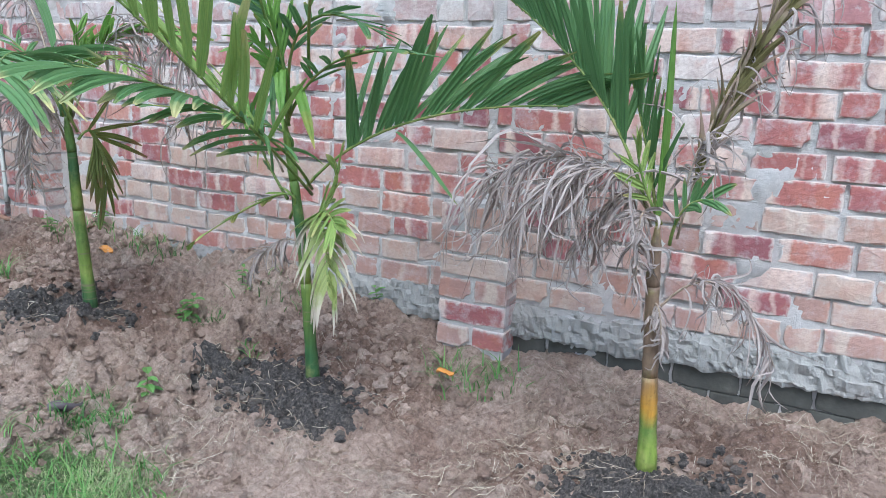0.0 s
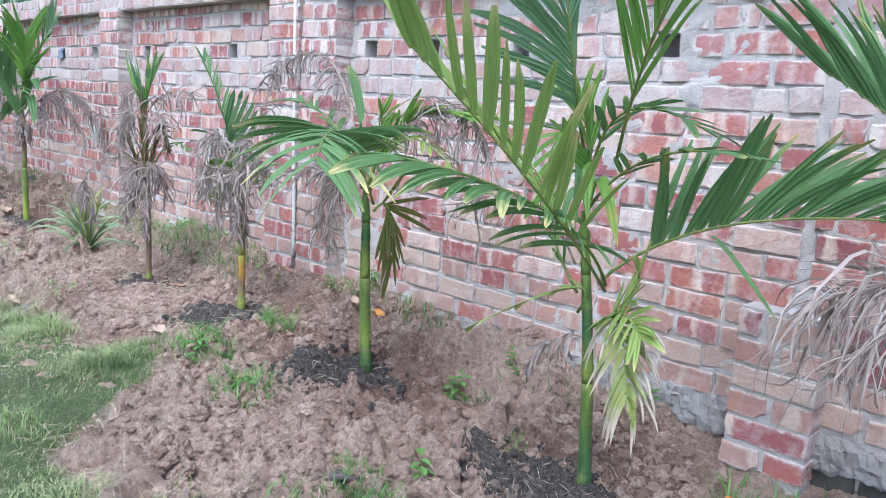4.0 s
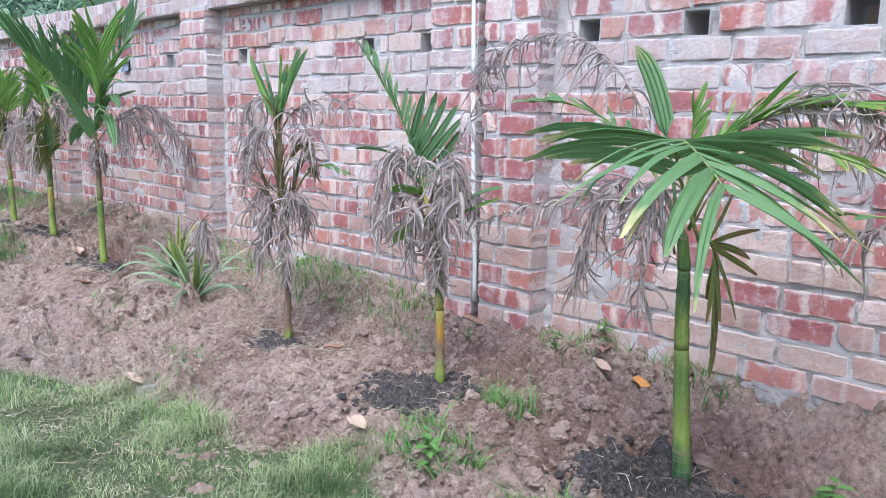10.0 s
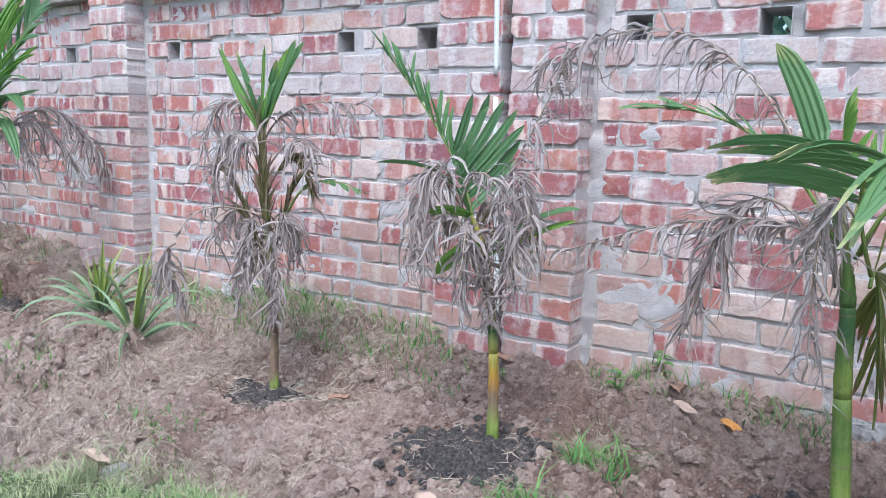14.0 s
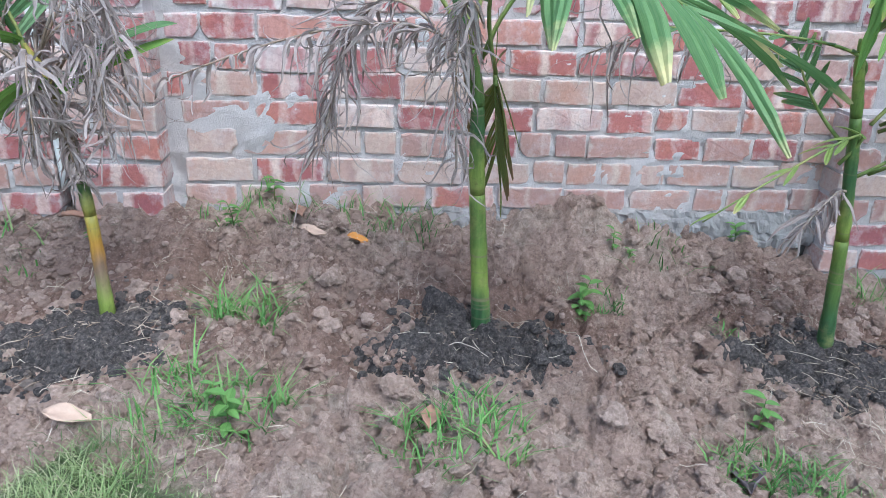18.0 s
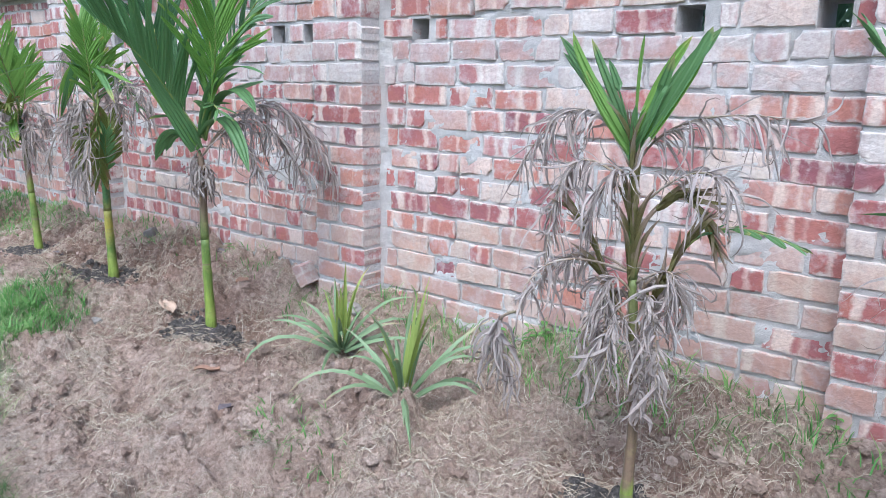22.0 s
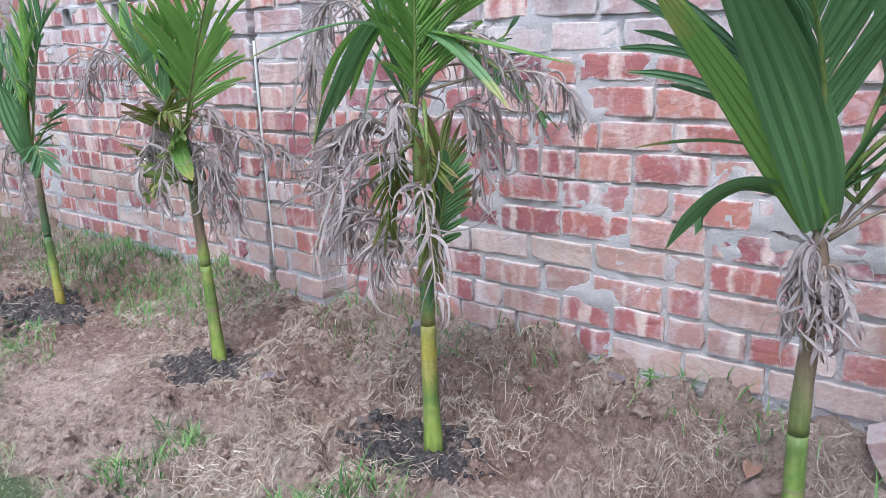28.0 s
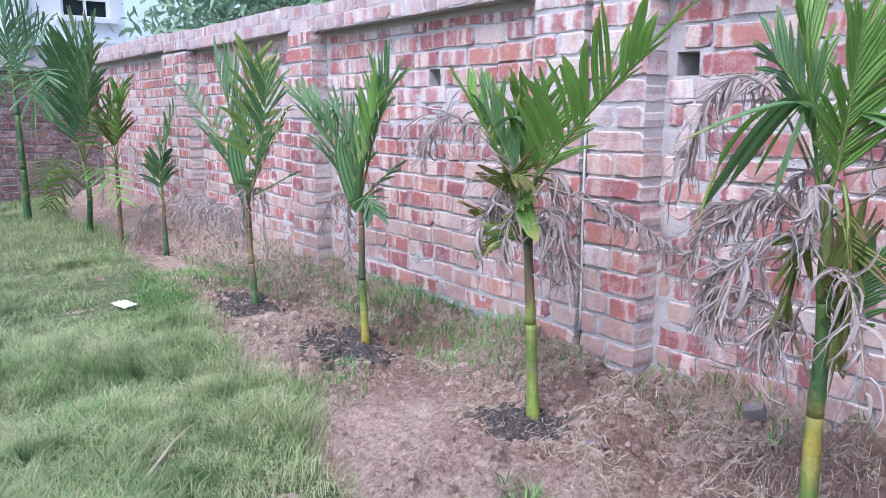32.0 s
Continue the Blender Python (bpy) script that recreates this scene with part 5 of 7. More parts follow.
frond(p, 'y', (-0.08, 0.00, 0.77), (-0.21, -0.02, 0.71), (-0.34, -0.03, 0.65), 0.08, 30, 0, 6)
frond(p, 's', (-0.07, 0.00, 0.95), (0.01, -0.08, 0.88), (0.11, -0.10, 0.76), 0.06, 40, 0, 3)
frond(p, 'd', (-0.10, 0.00, 0.93), (-0.54, 0.00, 1.22), (-0.76, 0.00, 1.03), 0.22, 0, 0, 13)
frond(p, 'd', (-0.04, 0.00, 0.80), (0.11, -0.02, 0.85), (0.18, -0.02, 0.59), 0.22, 0, 0, 11)
frond(p, 'd', (-0.06, 0.00, 0.97), (0.29, 0.10, 0.88), (0.53, 0.15, 0.77), 0.14, 0, 0, 11)
frond(p, 'o', (-0.08, 0.00, 0.84), (-0.08, -0.08, 0.97), (0.02, -0.10, 1.00), 0.14, 30, 0, 8)
frond(p, 'd', (-0.06, 0.00, 0.86), (-0.11, -0.05, 1.02), (-0.16, -0.06, 0.83), 0.2, 0, 0, 9)
for az in range(0, 360, 51):
    a = radians(az + 30)
    frond(p, 'd', (-0.08, 0.00, 0.93 - 0.0005 * az), (-0.08 + 0.14 * math.cos(a), 0.10 * math.sin(a), 1.00 - 0.0006 * az), (-0.08 + 0.24 * math.cos(a), 0.17 * math.sin(a), 0.84 - 0.0007 * az), 0.16, 0, 0, 5)
p = areca(-10.96, -0.64, [(0.000, 0.000), (-0.021, 0.358), (-0.017, 0.629), (-0.024, 0.746)], 8)
frond(p, 'g', (-0.02, 0.00, 0.73), (-0.14, -0.03, 0.99), (-0.47, -0.03, 1.22), 0.22, 30, 30, 10)
frond(p, 'f', (-0.02, 0.00, 0.75), (0.09, -0.03, 1.01), (0.21, -0.03, 1.27), 0.2, 80, 15, 9)
frond(p, 'g', (-0.02, 0.00, 0.73), (-0.28, 0.00, 1.01), (-0.74, 0.02, 1.29), 0.24, 0, 40, 11)
frond(p, 'g', (-0.02, 0.00, 0.75), (0.12, 0.00, 1.07), (0.23, 0.02, 1.32), 0.24, 75, 20, 11)
frond(p, 'k', (-0.02, 0.00, 0.75), (-0.13, 0.02, 1.00), (-0.28, 0.02, 1.18), 0.22, 75, 20, 9)
frond(p, 'k', (-0.02, 0.00, 0.75), (0.24, -0.03, 0.88), (0.39, -0.05, 0.95), 0.1, 20, 0, 6)
frond(p, 'd', (-0.03, 0.00, 0.70), (-0.09, -0.03, 0.71), (-0.07, -0.04, 0.42), 0.14, 0, 0, 8)
frond(p, 's', (-0.02, -0.01, 0.70), (-0.06, -0.05, 0.88), (-0.12, -0.06, 1.06), 0.085, 60, 0, 4)
frond(p, 's', (-0.02, -0.01, 0.70), (0.04, -0.05, 0.86), (0.12, -0.06, 1.04), 0.085, 60, 0, 4)
frond(p, 'k', (-0.02, 0.00, 0.68), (0.10, -0.04, 0.78), (0.20, -0.06, 0.72), 0.14, 30, 0, 7)
frond(p, 'k', (-0.02, 0.00, 0.68), (-0.16, -0.03, 0.86), (-0.34, -0.04, 0.98), 0.16, 40, 15, 8)
frond(p, 'd', (-0.03, 0.00, 0.69), (-0.32, 0.03, 0.75), (-0.55, 0.04, 0.53), 0.12, 0, 0, 7)
p = areca(-12.11, -0.77, [(0.000, 0.000), (-0.041, 0.291), (-0.052, 0.509), (-0.040, 0.691)], 9)
frond(p, 'g', (-0.04, 0.00, 0.71), (-0.20, 0.03, 1.11), (-0.37, 0.04, 1.47), 0.24, 80, 20, 11)
frond(p, 'g', (-0.04, 0.00, 0.69), (0.15, 0.03, 1.08), (0.20, 0.04, 1.42), 0.22, 70, 20, 10)
frond(p, 'k', (-0.04, 0.00, 0.69), (-0.47, 0.00, 1.05), (-1.22, 0.02, 1.38), 0.24, 0, 40, 11)
frond(p, 'k', (-0.04, 0.00, 0.69), (-0.29, 0.02, 1.14), (-0.51, 0.02, 1.49), 0.24, 70, 25, 10)
frond(p, 'y', (-0.04, 0.00, 0.69), (0.06, 0.00, 1.15), (0.14, 0.00, 1.53), 0.24, 80, 20, 11)
frond(p, 'h', (-0.04, 0.00, 0.69), (0.24, 0.02, 0.99), (0.48, 0.03, 1.22), 0.2, 60, 20, 9)
frond(p, 'k', (-0.04, 0.00, 0.69), (0.38, -0.03, 0.80), (0.73, -0.05, 0.90), 0.1, 20, 0, 6)
frond(p, 'd', (-0.04, 0.00, 0.66), (0.19, -0.02, 0.75), (0.24, -0.02, 0.41), 0.18, 0, 0, 8)
frond(p, 'k', (-0.04, 0.00, 0.66), (-0.30, -0.02, 0.88), (-0.62, -0.03, 1.06), 0.18, 40, 20, 9)
frond(p, 'k', (-0.04, 0.00, 0.66), (0.16, -0.04, 0.84), (0.40, -0.06, 1.02), 0.18, 50, 15, 9)
frond(p, 's', (-0.04, -0.01, 0.66), (-0.06, -0.05, 0.88), (-0.10, -0.06, 1.12), 0.08, 60, 0, 4)
frond(p, 'd', (-0.04, 0.00, 0.62), (-0.16, 0.02, 0.66), (-0.22, 0.03, 0.34), 0.16, 0, 0, 9)
frond(p, 'd', (-0.04, 0.00, 0.69), (-0.05, -0.03, 0.71), (-0.09, -0.03, 0.40), 0.14, 0, 0, 7)
p = areca(-14.28, -0.67, [(0.000, 0.000), (-0.006, 0.199), (-0.006, 0.348), (0.016, 0.448)], 10)
frond(p, 'g', (0.01, 0.00, 0.40), (0.09, 0.00, 0.79), (0.43, 0.00, 1.19), 0.2, 80, 20, 11)
frond(p, 'k', (0.02, 0.00, 0.45), (0.05, -0.03, 0.65), (0.13, -0.03, 0.88), 0.18, 80, 10, 8)
frond(p, 'f', (-0.02, 0.00, 0.45), (-0.13, -0.03, 0.63), (-0.27, -0.03, 0.77), 0.14, 60, 10, 8)
frond(p, 'd', (0.01, 0.00, 0.40), (-0.34, -0.05, 0.34), (-0.60, -0.10, 0.03), 0.2, 0, 0, 9)
frond(p, 'd', (0.01, 0.00, 0.40), (1.01, 0.00, 0.54), (1.66, 0.00, 0.40), 0.22, 0, 0, 24)
frond(p, 'd', (-0.02, 0.00, 0.30), (1.30, -0.10, 0.56), (2.05, -0.12, 0.52), 0.22, 0, 0, 28)
frond(p, 'd', (0.01, 0.00, 0.40), (0.32, 0.10, 0.52), (0.41, 0.15, 0.28), 0.2, 0, 0, 9)
p = areca(-15.14, -0.83, [(0.000, 0.000), (0.023, 0.487), (0.025, 0.698), (0.049, 0.778)], 11)
frond(p, 'y', (0.01, 0.00, 0.72), (-0.32, 0.00, 1.03), (-1.04, 0.00, 1.22), 0.22, 0, 30, 12)
frond(p, 'o', (0.01, 0.00, 0.72), (-0.00, 0.00, 1.01), (-0.12, 0.00, 1.29), 0.24, 80, 20, 11)
frond(p, 'f', (0.01, 0.00, 0.72), (0.25, 0.00, 1.07), (0.34, 0.00, 1.30), 0.24, 60, 20, 11)
frond(p, 'y', (0.01, 0.00, 0.72), (-0.48, -0.05, 0.89), (-1.12, -0.08, 0.81), 0.2, 0, 10, 9)
frond(p, 'd', (0.00, 0.00, 0.70), (0.46, 0.02, 0.87), (0.91, 0.02, 0.60), 0.22, 0, 0, 9)
frond(p, 'd', (0.00, 0.00, 0.70), (-0.60, 0.02, 0.77), (-0.64, 0.02, 0.32), 0.2, 0, 0, 9)
p = areca(-15.88, -0.95, [(0.000, 0.000), (0.118, 0.386), (0.026, 0.605), (-0.033, 0.715)], 12)
frond(p, 'g', (-0.04, 0.00, 0.69), (-1.31, 0.00, 1.19), (-3.96, 0.00, 1.61), 0.459, 0, 40, 17)
frond(p, 'g', (-0.04, 0.00, 0.69), (-0.53, 0.00, 1.22), (-0.59, 0.00, 1.74), 0.432, 80, 20, 16)
frond(p, 'g', (-0.04, 0.00, 0.69), (0.03, 0.00, 1.27), (0.19, 0.00, 1.80), 0.432, 80, 20, 16)
frond(p, 'g', (-0.04, 0.00, 0.69), (0.40, 0.00, 1.27), (0.75, 0.00, 1.74), 0.432, 80, 20, 16)
frond(p, 'k', (-0.04, 0.00, 0.69), (0.06, -0.10, 1.05), (-0.53, -0.15, 1.33), 0.405, 20, 20, 15)
frond(p, 'f', (-0.08, 0.00, 0.60), (-0.57, -0.05, 0.51), (-1.62, -0.10, 0.07), 0.351, 20, 0, 13)
frond(p, 'f', (-0.07, 0.00, 0.63), (-0.68, -0.10, 0.66), (-1.41, -0.20, 0.33), 0.351, 20, 0, 12)
frond(p, 'g', (-0.04, 0.00, 0.69), (0.66, 0.05, 1.06), (1.04, 0.10, 1.31), 0.378, 40, 20, 12)
frond(p, 'f', (0.04, 0.00, 0.63), (0.97, -0.05, 0.67), (1.79, -0.10, 0.49), 0.297, 20, 0, 10)
p = areca(-17.18, -1.32, [(0.000, 0.000), (0.019, 0.665), (-0.021, 1.219), (-0.102, 1.464)], 13)
frond(p, 'k', (-0.12, 0.00, 1.43), (-0.88, 0.00, 1.87), (-3.65, 0.00, 2.15), 0.459, 0, 20, 16)
frond(p, 'k', (-0.12, 0.00, 1.43), (1.09, 0.00, 1.84), (2.04, 0.00, 1.94), 0.432, 70, 20, 15)
frond(p, 'k', (-0.12, 0.00, 1.43), (0.43, 0.00, 1.91), (1.31, 0.00, 2.21), 0.459, 80, 20, 15)
frond(p, 'k', (-0.12, 0.00, 1.43), (-0.30, 0.00, 2.02), (-0.47, 0.00, 2.40), 0.459, 80, 20, 15)
frond(p, 'g', (-0.12, 0.00, 1.43), (-0.26, -0.10, 1.59), (-1.20, -0.20, 1.22), 0.405, 0, 0, 12)
frond(p, 'k', (-0.12, 0.00, 1.43), (1.61, -0.05, 1.62), (2.53, -0.10, 1.49), 0.378, 0, 10, 12)
frond(p, 'g', (-0.12, 0.00, 1.43), (1.61, -0.10, 1.57), (2.03, -0.15, 1.21), 0.351, 0, 0, 11)


# ---- dark compost round the stems ----
compost, pn, pl, pb = material("dark_compost", 0.95)
ppos = pn.new("ShaderNodeNewGeometry")
pf = noise_fac(pn, pl, ppos.outputs["Position"], 85.0, 8.0, 0.8)
pg = noise_fac(pn, pl, ppos.outputs["Position"], 28.0, 5.0, 0.7)
ptone = ramp(pn, pl, pf, [(0.34, (0.024, 0.02, 0.02)), (0.5, (0.10, 0.087, 0.083)), (0.66, (0.27, 0.225, 0.20))])
ptone = mixed(pn, pl, level(pn, pl, pg, 0.5, 0.75), ptone, (0.05, 0.042, 0.040))
pl.new(mixed(pn, pl, level(pn, pl, ppos.outputs["Random Per Island"], 0.62, 1.1), ptone, (0.30, 0.235, 0.20)), pb.inputs["Base Color"])
bump(pn, pl, pb, pf, 1.0, 0.02)
clod_mat, cn, cl, cb = material("dry_clods", 0.97)
cpos = cn.new("ShaderNodeNewGeometry")
cf = noise_fac(cn, cl, cpos.outputs["Position"], 55.0, 7.0, 0.75)
ctone = ramp(cn, cl, cpos.outputs["Random Per Island"], [(0.0, (0.37, 0.255, 0.205)), (0.6, (0.54, 0.395, 0.325)), (1.0, (0.68, 0.52, 0.44))])
cl.new(mixed(cn, cl, level(cn, cl, cf, 0.35, 0.75), ctone, (0.26, 0.18, 0.14)), cb.inputs["Base Color"])
bump(cn, cl, cb, cf, 1.0, 0.030)
straw_mat, sn, sl, sb = material("dry_straw", 0.85)
sl.new(ramp(sn, sl, sn.new("ShaderNodeNewGeometry").outputs["Random Per Island"], [(0.0, (0.24, 0.17, 0.12)), (0.5, (0.42, 0.34, 0.26)), (0.85, (0.55, 0.47, 0.37)), (1.0, (0.66, 0.58, 0.48))]), sb.inputs["Base Color"])


def lump(r, seed, squash=0.7):
    """A knobbly clod: a small icosphere pushed in and out."""
    bm = bmesh.new()
    bmesh.ops.create_icosphere(bm, subdivisions=1, radius=1)
    q = random.Random(seed)
    for v in bm.verts:
        v.co *= q.uniform(0.72, 1.2)
        v.co.z *= squash
    vs = [np.array(v.co) * r for v in bm.verts]
    fs = [tuple(v.index for v in f.verts) for f in bm.faces]
    bm.free()
    return vs, fs


LUMPS = [lump(1.0, i, 0.55 + 0.05 * (i % 6)) for i in range(12)]


def big_lump(seed, detail):
    """A broken clod: cleft sides, knobs and crumbs."""
    bm = bmesh.new()
    bmesh.ops.create_icosphere(bm, subdivisions=detail, radius=1)
    q = random.Random(seed)
    cuts = [(Vector((q.uniform(-1, 1), q.uniform(-1, 1), q.uniform(-0.6, 1))).normalized(), q.uniform(0.55, 0.85)) for _ in range(5)]
    for v in bm.verts:
        for nrm, d in cuts:
            over = v.co.dot(nrm) - d
            if over > 0:
                v.co -= nrm * over * 0.8
        at = v.co.copy()
        v.co *= 1 + 0.32 * noise.noise(at * 2.2 + Vector((seed, 0, 0))) + 0.24 * noise.noise(at * 5.5 + Vector((0, seed, 0)))
        if detail > 2:
            v.co *= 1 + 0.14 * noise.noise(at * 12 + Vector((0, 0, seed)))
        v.co.z *= 0.78
    out = [np.array(v.co) for v in bm.verts], [tuple(v.index for v in f.verts) for f in bm.faces]
    bm.free()
    return out


BIG = [big_lump(i, 2) for i in range(12)]
HUGE = [big_lump(i + 40, 3) for i in range(14)]


def scatter_lump(batch, q, x, y, z, r):
    vs, fs = q.choice(LUMPS) if r < 0.008 else q.choice(BIG) if r < 0.014 else q.choice(HUGE)
    a = q.uniform(0, 6.28)
    ca, sa = math.cos(a), math.sin(a)
    batch.add([(x + r * (v[0] * ca - v[1] * sa), y + r * (v[0] * sa + v[1] * ca), z + r * v[2]) for v in vs], fs)


def compost_heap(x, y, rx, ry, seed):
    q = random.Random(seed)
    b = Batch()
    rings, spokes = 26, 110
    verts, faces = [], []
    ph = [q.uniform(0, 6.28) for _ in range(5)]
    for i in range(rings + 1):
        for k in range(spokes):
            a = 2 * math.pi * k / spokes
            edge = 1 + 0.16 * math.sin(3 * a + ph[0]) + 0.12 * math.sin(5 * a + ph[1]) + 0.10 * math.sin(11 * a + ph[2]) + 0.07 * math.sin(17 * a + ph[3])
            f = 1.3 * i / rings
            verts.append((x + rx * f * edge * math.cos(a), y + ry * f * edge * math.sin(a), f))
    V = np.array(verts)
    f = V[:, 2].copy()
    V[:, 2] = lie(V[:, 0], V[:, 1]) + soil_relief(V[:, 0], V[:, 1])  + 0.014 * (1 - f ** 2) + 0.036 * cells(V[:, 0], V[:, 1], 0.065, seed + 40) + 0.016 * cells(V[:, 0], V[:, 1], 0.026, seed + 60) + 0.014 * min(1.0, (rx / 0.26) ** 2) * wave(V[:, 0], V[:, 1], 36, seed + 80) * smooth(f, 0.3, 0.8) - 0.034 * smooth(f, 0.55, 1.15) + 0.006 - 0.08 * smooth(f, 1.1, 1.28)
    for i in range(rings):
        for k in range(spokes):
            a, c = i * spokes + k, i * spokes + (k + 1) % spokes
            faces.append((a, c, c + spokes, a + spokes))
    b.add(V, faces)
    heap = tagged(place("compost_mound", b.mesh("compost_mound"), compost), "mound of black crumbly compost round a palm stem", "compost", "compost heaps")
    b = Batch()
    for _ in range(900):
        a, f = q.uniform(0, 6.28), math.sqrt(q.random()) * (1.0 + 0.6 * q.random() ** 2)
        px, py = x + rx * f * math.cos(a), y + ry * f * math.sin(a)
        scatter_lump(b, q, px, py, ground_at(px, py) + 0.022 * max(0, 1 - f * f) + 0.003, 0.004 + 0.017 * q.random() ** 2.5)
    tagged(place("crumb_layer", b.mesh("crumb_layer"), compost, heap), kind="stuff")
    s = Batch()
    for _ in range(90):
        a, f = q.uniform(0, 6.28), 1.15 * math.sqrt(q.random())
        px, py = x + rx * f * math.cos(a), y + ry * f * math.sin(a)
        d, ln = q.uniform(0, 3.14), 0.02 + 0.10 * q.random() ** 2
        z = ground_at(px, py) + 0.03 * max(0, 1 - f * f) + 0.018
        pts = [(px + math.cos(d) * ln * u, py + math.sin(d) * ln * u, z + q.uniform(-0.006, 0.008)) for u in (-0.5, 0, 0.5)]
        s.add(*tube(pts, [0.0007, 0.0012, 0.0007], 4))
    tagged(place("straw_litter", s.mesh("straw_litter"), straw_mat, heap), kind="stuff")


for j, (hx, hy, hrx, hry) in enumerate([(-0.56, -0.75, 0.30, 0.21), (-1.92, -0.77, 0.29, 0.19), (-3.06, -0.85, 0.27, 0.22), (-4.17, -0.79, 0.24, 0.19), (-5.19, -0.74, 0.17, 0.12), (-7.50, -0.72, 0.19, 0.14), (-8.60, -0.70, 0.18, 0.14), (-9.75, -0.64, 0.19, 0.12), (-10.98, -0.74, 0.24, 0.18), (-12.12, -0.80, 0.26, 0.15)]):
    compost_heap(hx, hy, hrx, hry, 7 * j + 3)

# ---- clods, straw and grass ----
q = random.Random(21)
rs = np.random.RandomState(21)
n = 74000
cx, cy = rs.uniform(-15.5, 0.9, n), -0.05 - 1.75 * rs.uniform(0, 1, n) ** 0.85
cr = 0.004 + 0.010 * rs.uniform(0, 1, n) ** 3 + np.where(cx > -4.8, 0.027, 0.018) * rs.uniform(0, 1, n) ** np.where(cx > -4.8, 5.5, 8.5) + 0.030 * rs.uniform(0, 1, n) ** 30
odds = np.where(grassy(cx, cy) > 0.5, 0.1, 0.9) * np.clip(0.66 + 0.8 * wave(cx, cy, 9, 51), 0.22, 1.0) * np.where(cx < -5.5, 0.88, 1.0)
keep = rs.uniform(0, 1, n) < odds
cx, cy, cr = cx[keep], cy[keep], cr[keep]
b = Batch()
for x, y, z, r in zip(cx, cy, heights(cx, cy), cr):
    scatter_lump(b, q, x, y, z - r * 0.35, r)
tagged(place("soil_clods", b.mesh("soil_clods"), clod_mat), "loose brown clods of dug earth", "soil", kind="stuff")

n = 230000
sx, sy = rs.uniform(-17, 0.5, n), rs.uniform(-2.1, -0.05, n)
g = grassy(sx, sy)
dens = np.where(sx > -4.6, 0.06, 0.14) + 0.7 * np.clip(1 - np.abs(g - 0.35) / 0.5, 0, 1) + np.where(sx < -4.6, 0.75, 0) * (g < 0.75)
keep = rs.uniform(0, 1, n) < dens * np.clip(0.40 + 1.3 * wave(sx, sy, 8, 61) + 0.9 * wave(sx, sy, 27, 62), 0.06, 1)
sx, sy = sx[keep], sy[keep]
n = len(sx)
ang, ln, w = rs.uniform(0, 6.28, n), rs.uniform(0.02, 0.085, n), rs.uniform(0.0003, 0.0008, n)
dx, dy, bow = np.cos(ang), np.sin(ang), rs.uniform(-0.045, 0.045, n)
V = np.zeros((n, 8, 3))
mid = heights(sx, sy)
for k, u in enumerate((-0.5, -0.15, 0.2, 0.5)):
    px, py = sx + dx * ln * u - dy * bow * (0.25 - u * u), sy + dy * ln * u + dx * bow * (0.25 - u * u)
    z = np.maximum(heights(px, py), mid - 0.01) + 0.005 + rs.uniform(0, 0.010, n)
    for side in (0, 1):
        sg = 1 - 2 * side
        V[:, 2 * k + side] = np.stack([px - sg * dy * w, py + sg * dx * w, z + 0.001 * side], -1)
base = (np.arange(n) * 8)[:, None]
F = np.concatenate([base + np.array(f) for f in ((0, 2, 3, 1), (2, 4, 5, 3), (4, 6, 7, 5))])
tagged(place("straw", mesh_of("straw", V.reshape(-1, 3).tolist(), F.tolist()), straw_mat), "dry straw and dead grass lying on the soil", "straw", kind="stuff")


def blade_material(name, low, high, dry):
    m, ns, ls, bs = material(name, 0.55)
    geo = ns.new("ShaderNodeNewGeometry")
    isl = geo.outputs["Random Per Island"]
    f = noise_fac(ns, ls, geo.outputs["Position"], 1.8, 4.0)
    c = ramp(ns, ls, isl, [(0.0, low), (0.74, high), (0.84, dry), (1.0, dry)])
    c = mixed(ns, ls, level(ns, ls, f, 0.43, 0.68), c, tuple(0.5 * (u + v) for u, v in zip(high, dry)))
    lush = noise_fac(ns, ls, geo.outputs["Position"], 3.7, 3.0)
    c = mixed(ns, ls, level(ns, ls, lush, 0.5, 0.7), c, tuple(0.65 * v for v in low))
    ls.new(c, bs.inputs["Base Color"])
    tr = ns.new("ShaderNodeBsdfTranslucent")
    ls.new(c, tr.inputs["Color"])
    mx = ns.new("ShaderNodeMixShader")
    mx.inputs[0].default_value = 0.3
    ls.new(bs.outputs[0], mx.inputs[1])
    ls.new(tr.outputs[0], mx.inputs[2])
    ls.new(mx.outputs[0], ns["Material Output"].inputs[0])
    return m


grass_mat = blade_material("grass", (0.11, 0.20, 0.055), (0.35, 0.48, 0.18), (0.56, 0.49, 0.34))
weed_mat = blade_material("weed", (0.08, 0.21, 0.045), (0.17, 0.35, 0.09), (0.26, 0.36, 0.13))


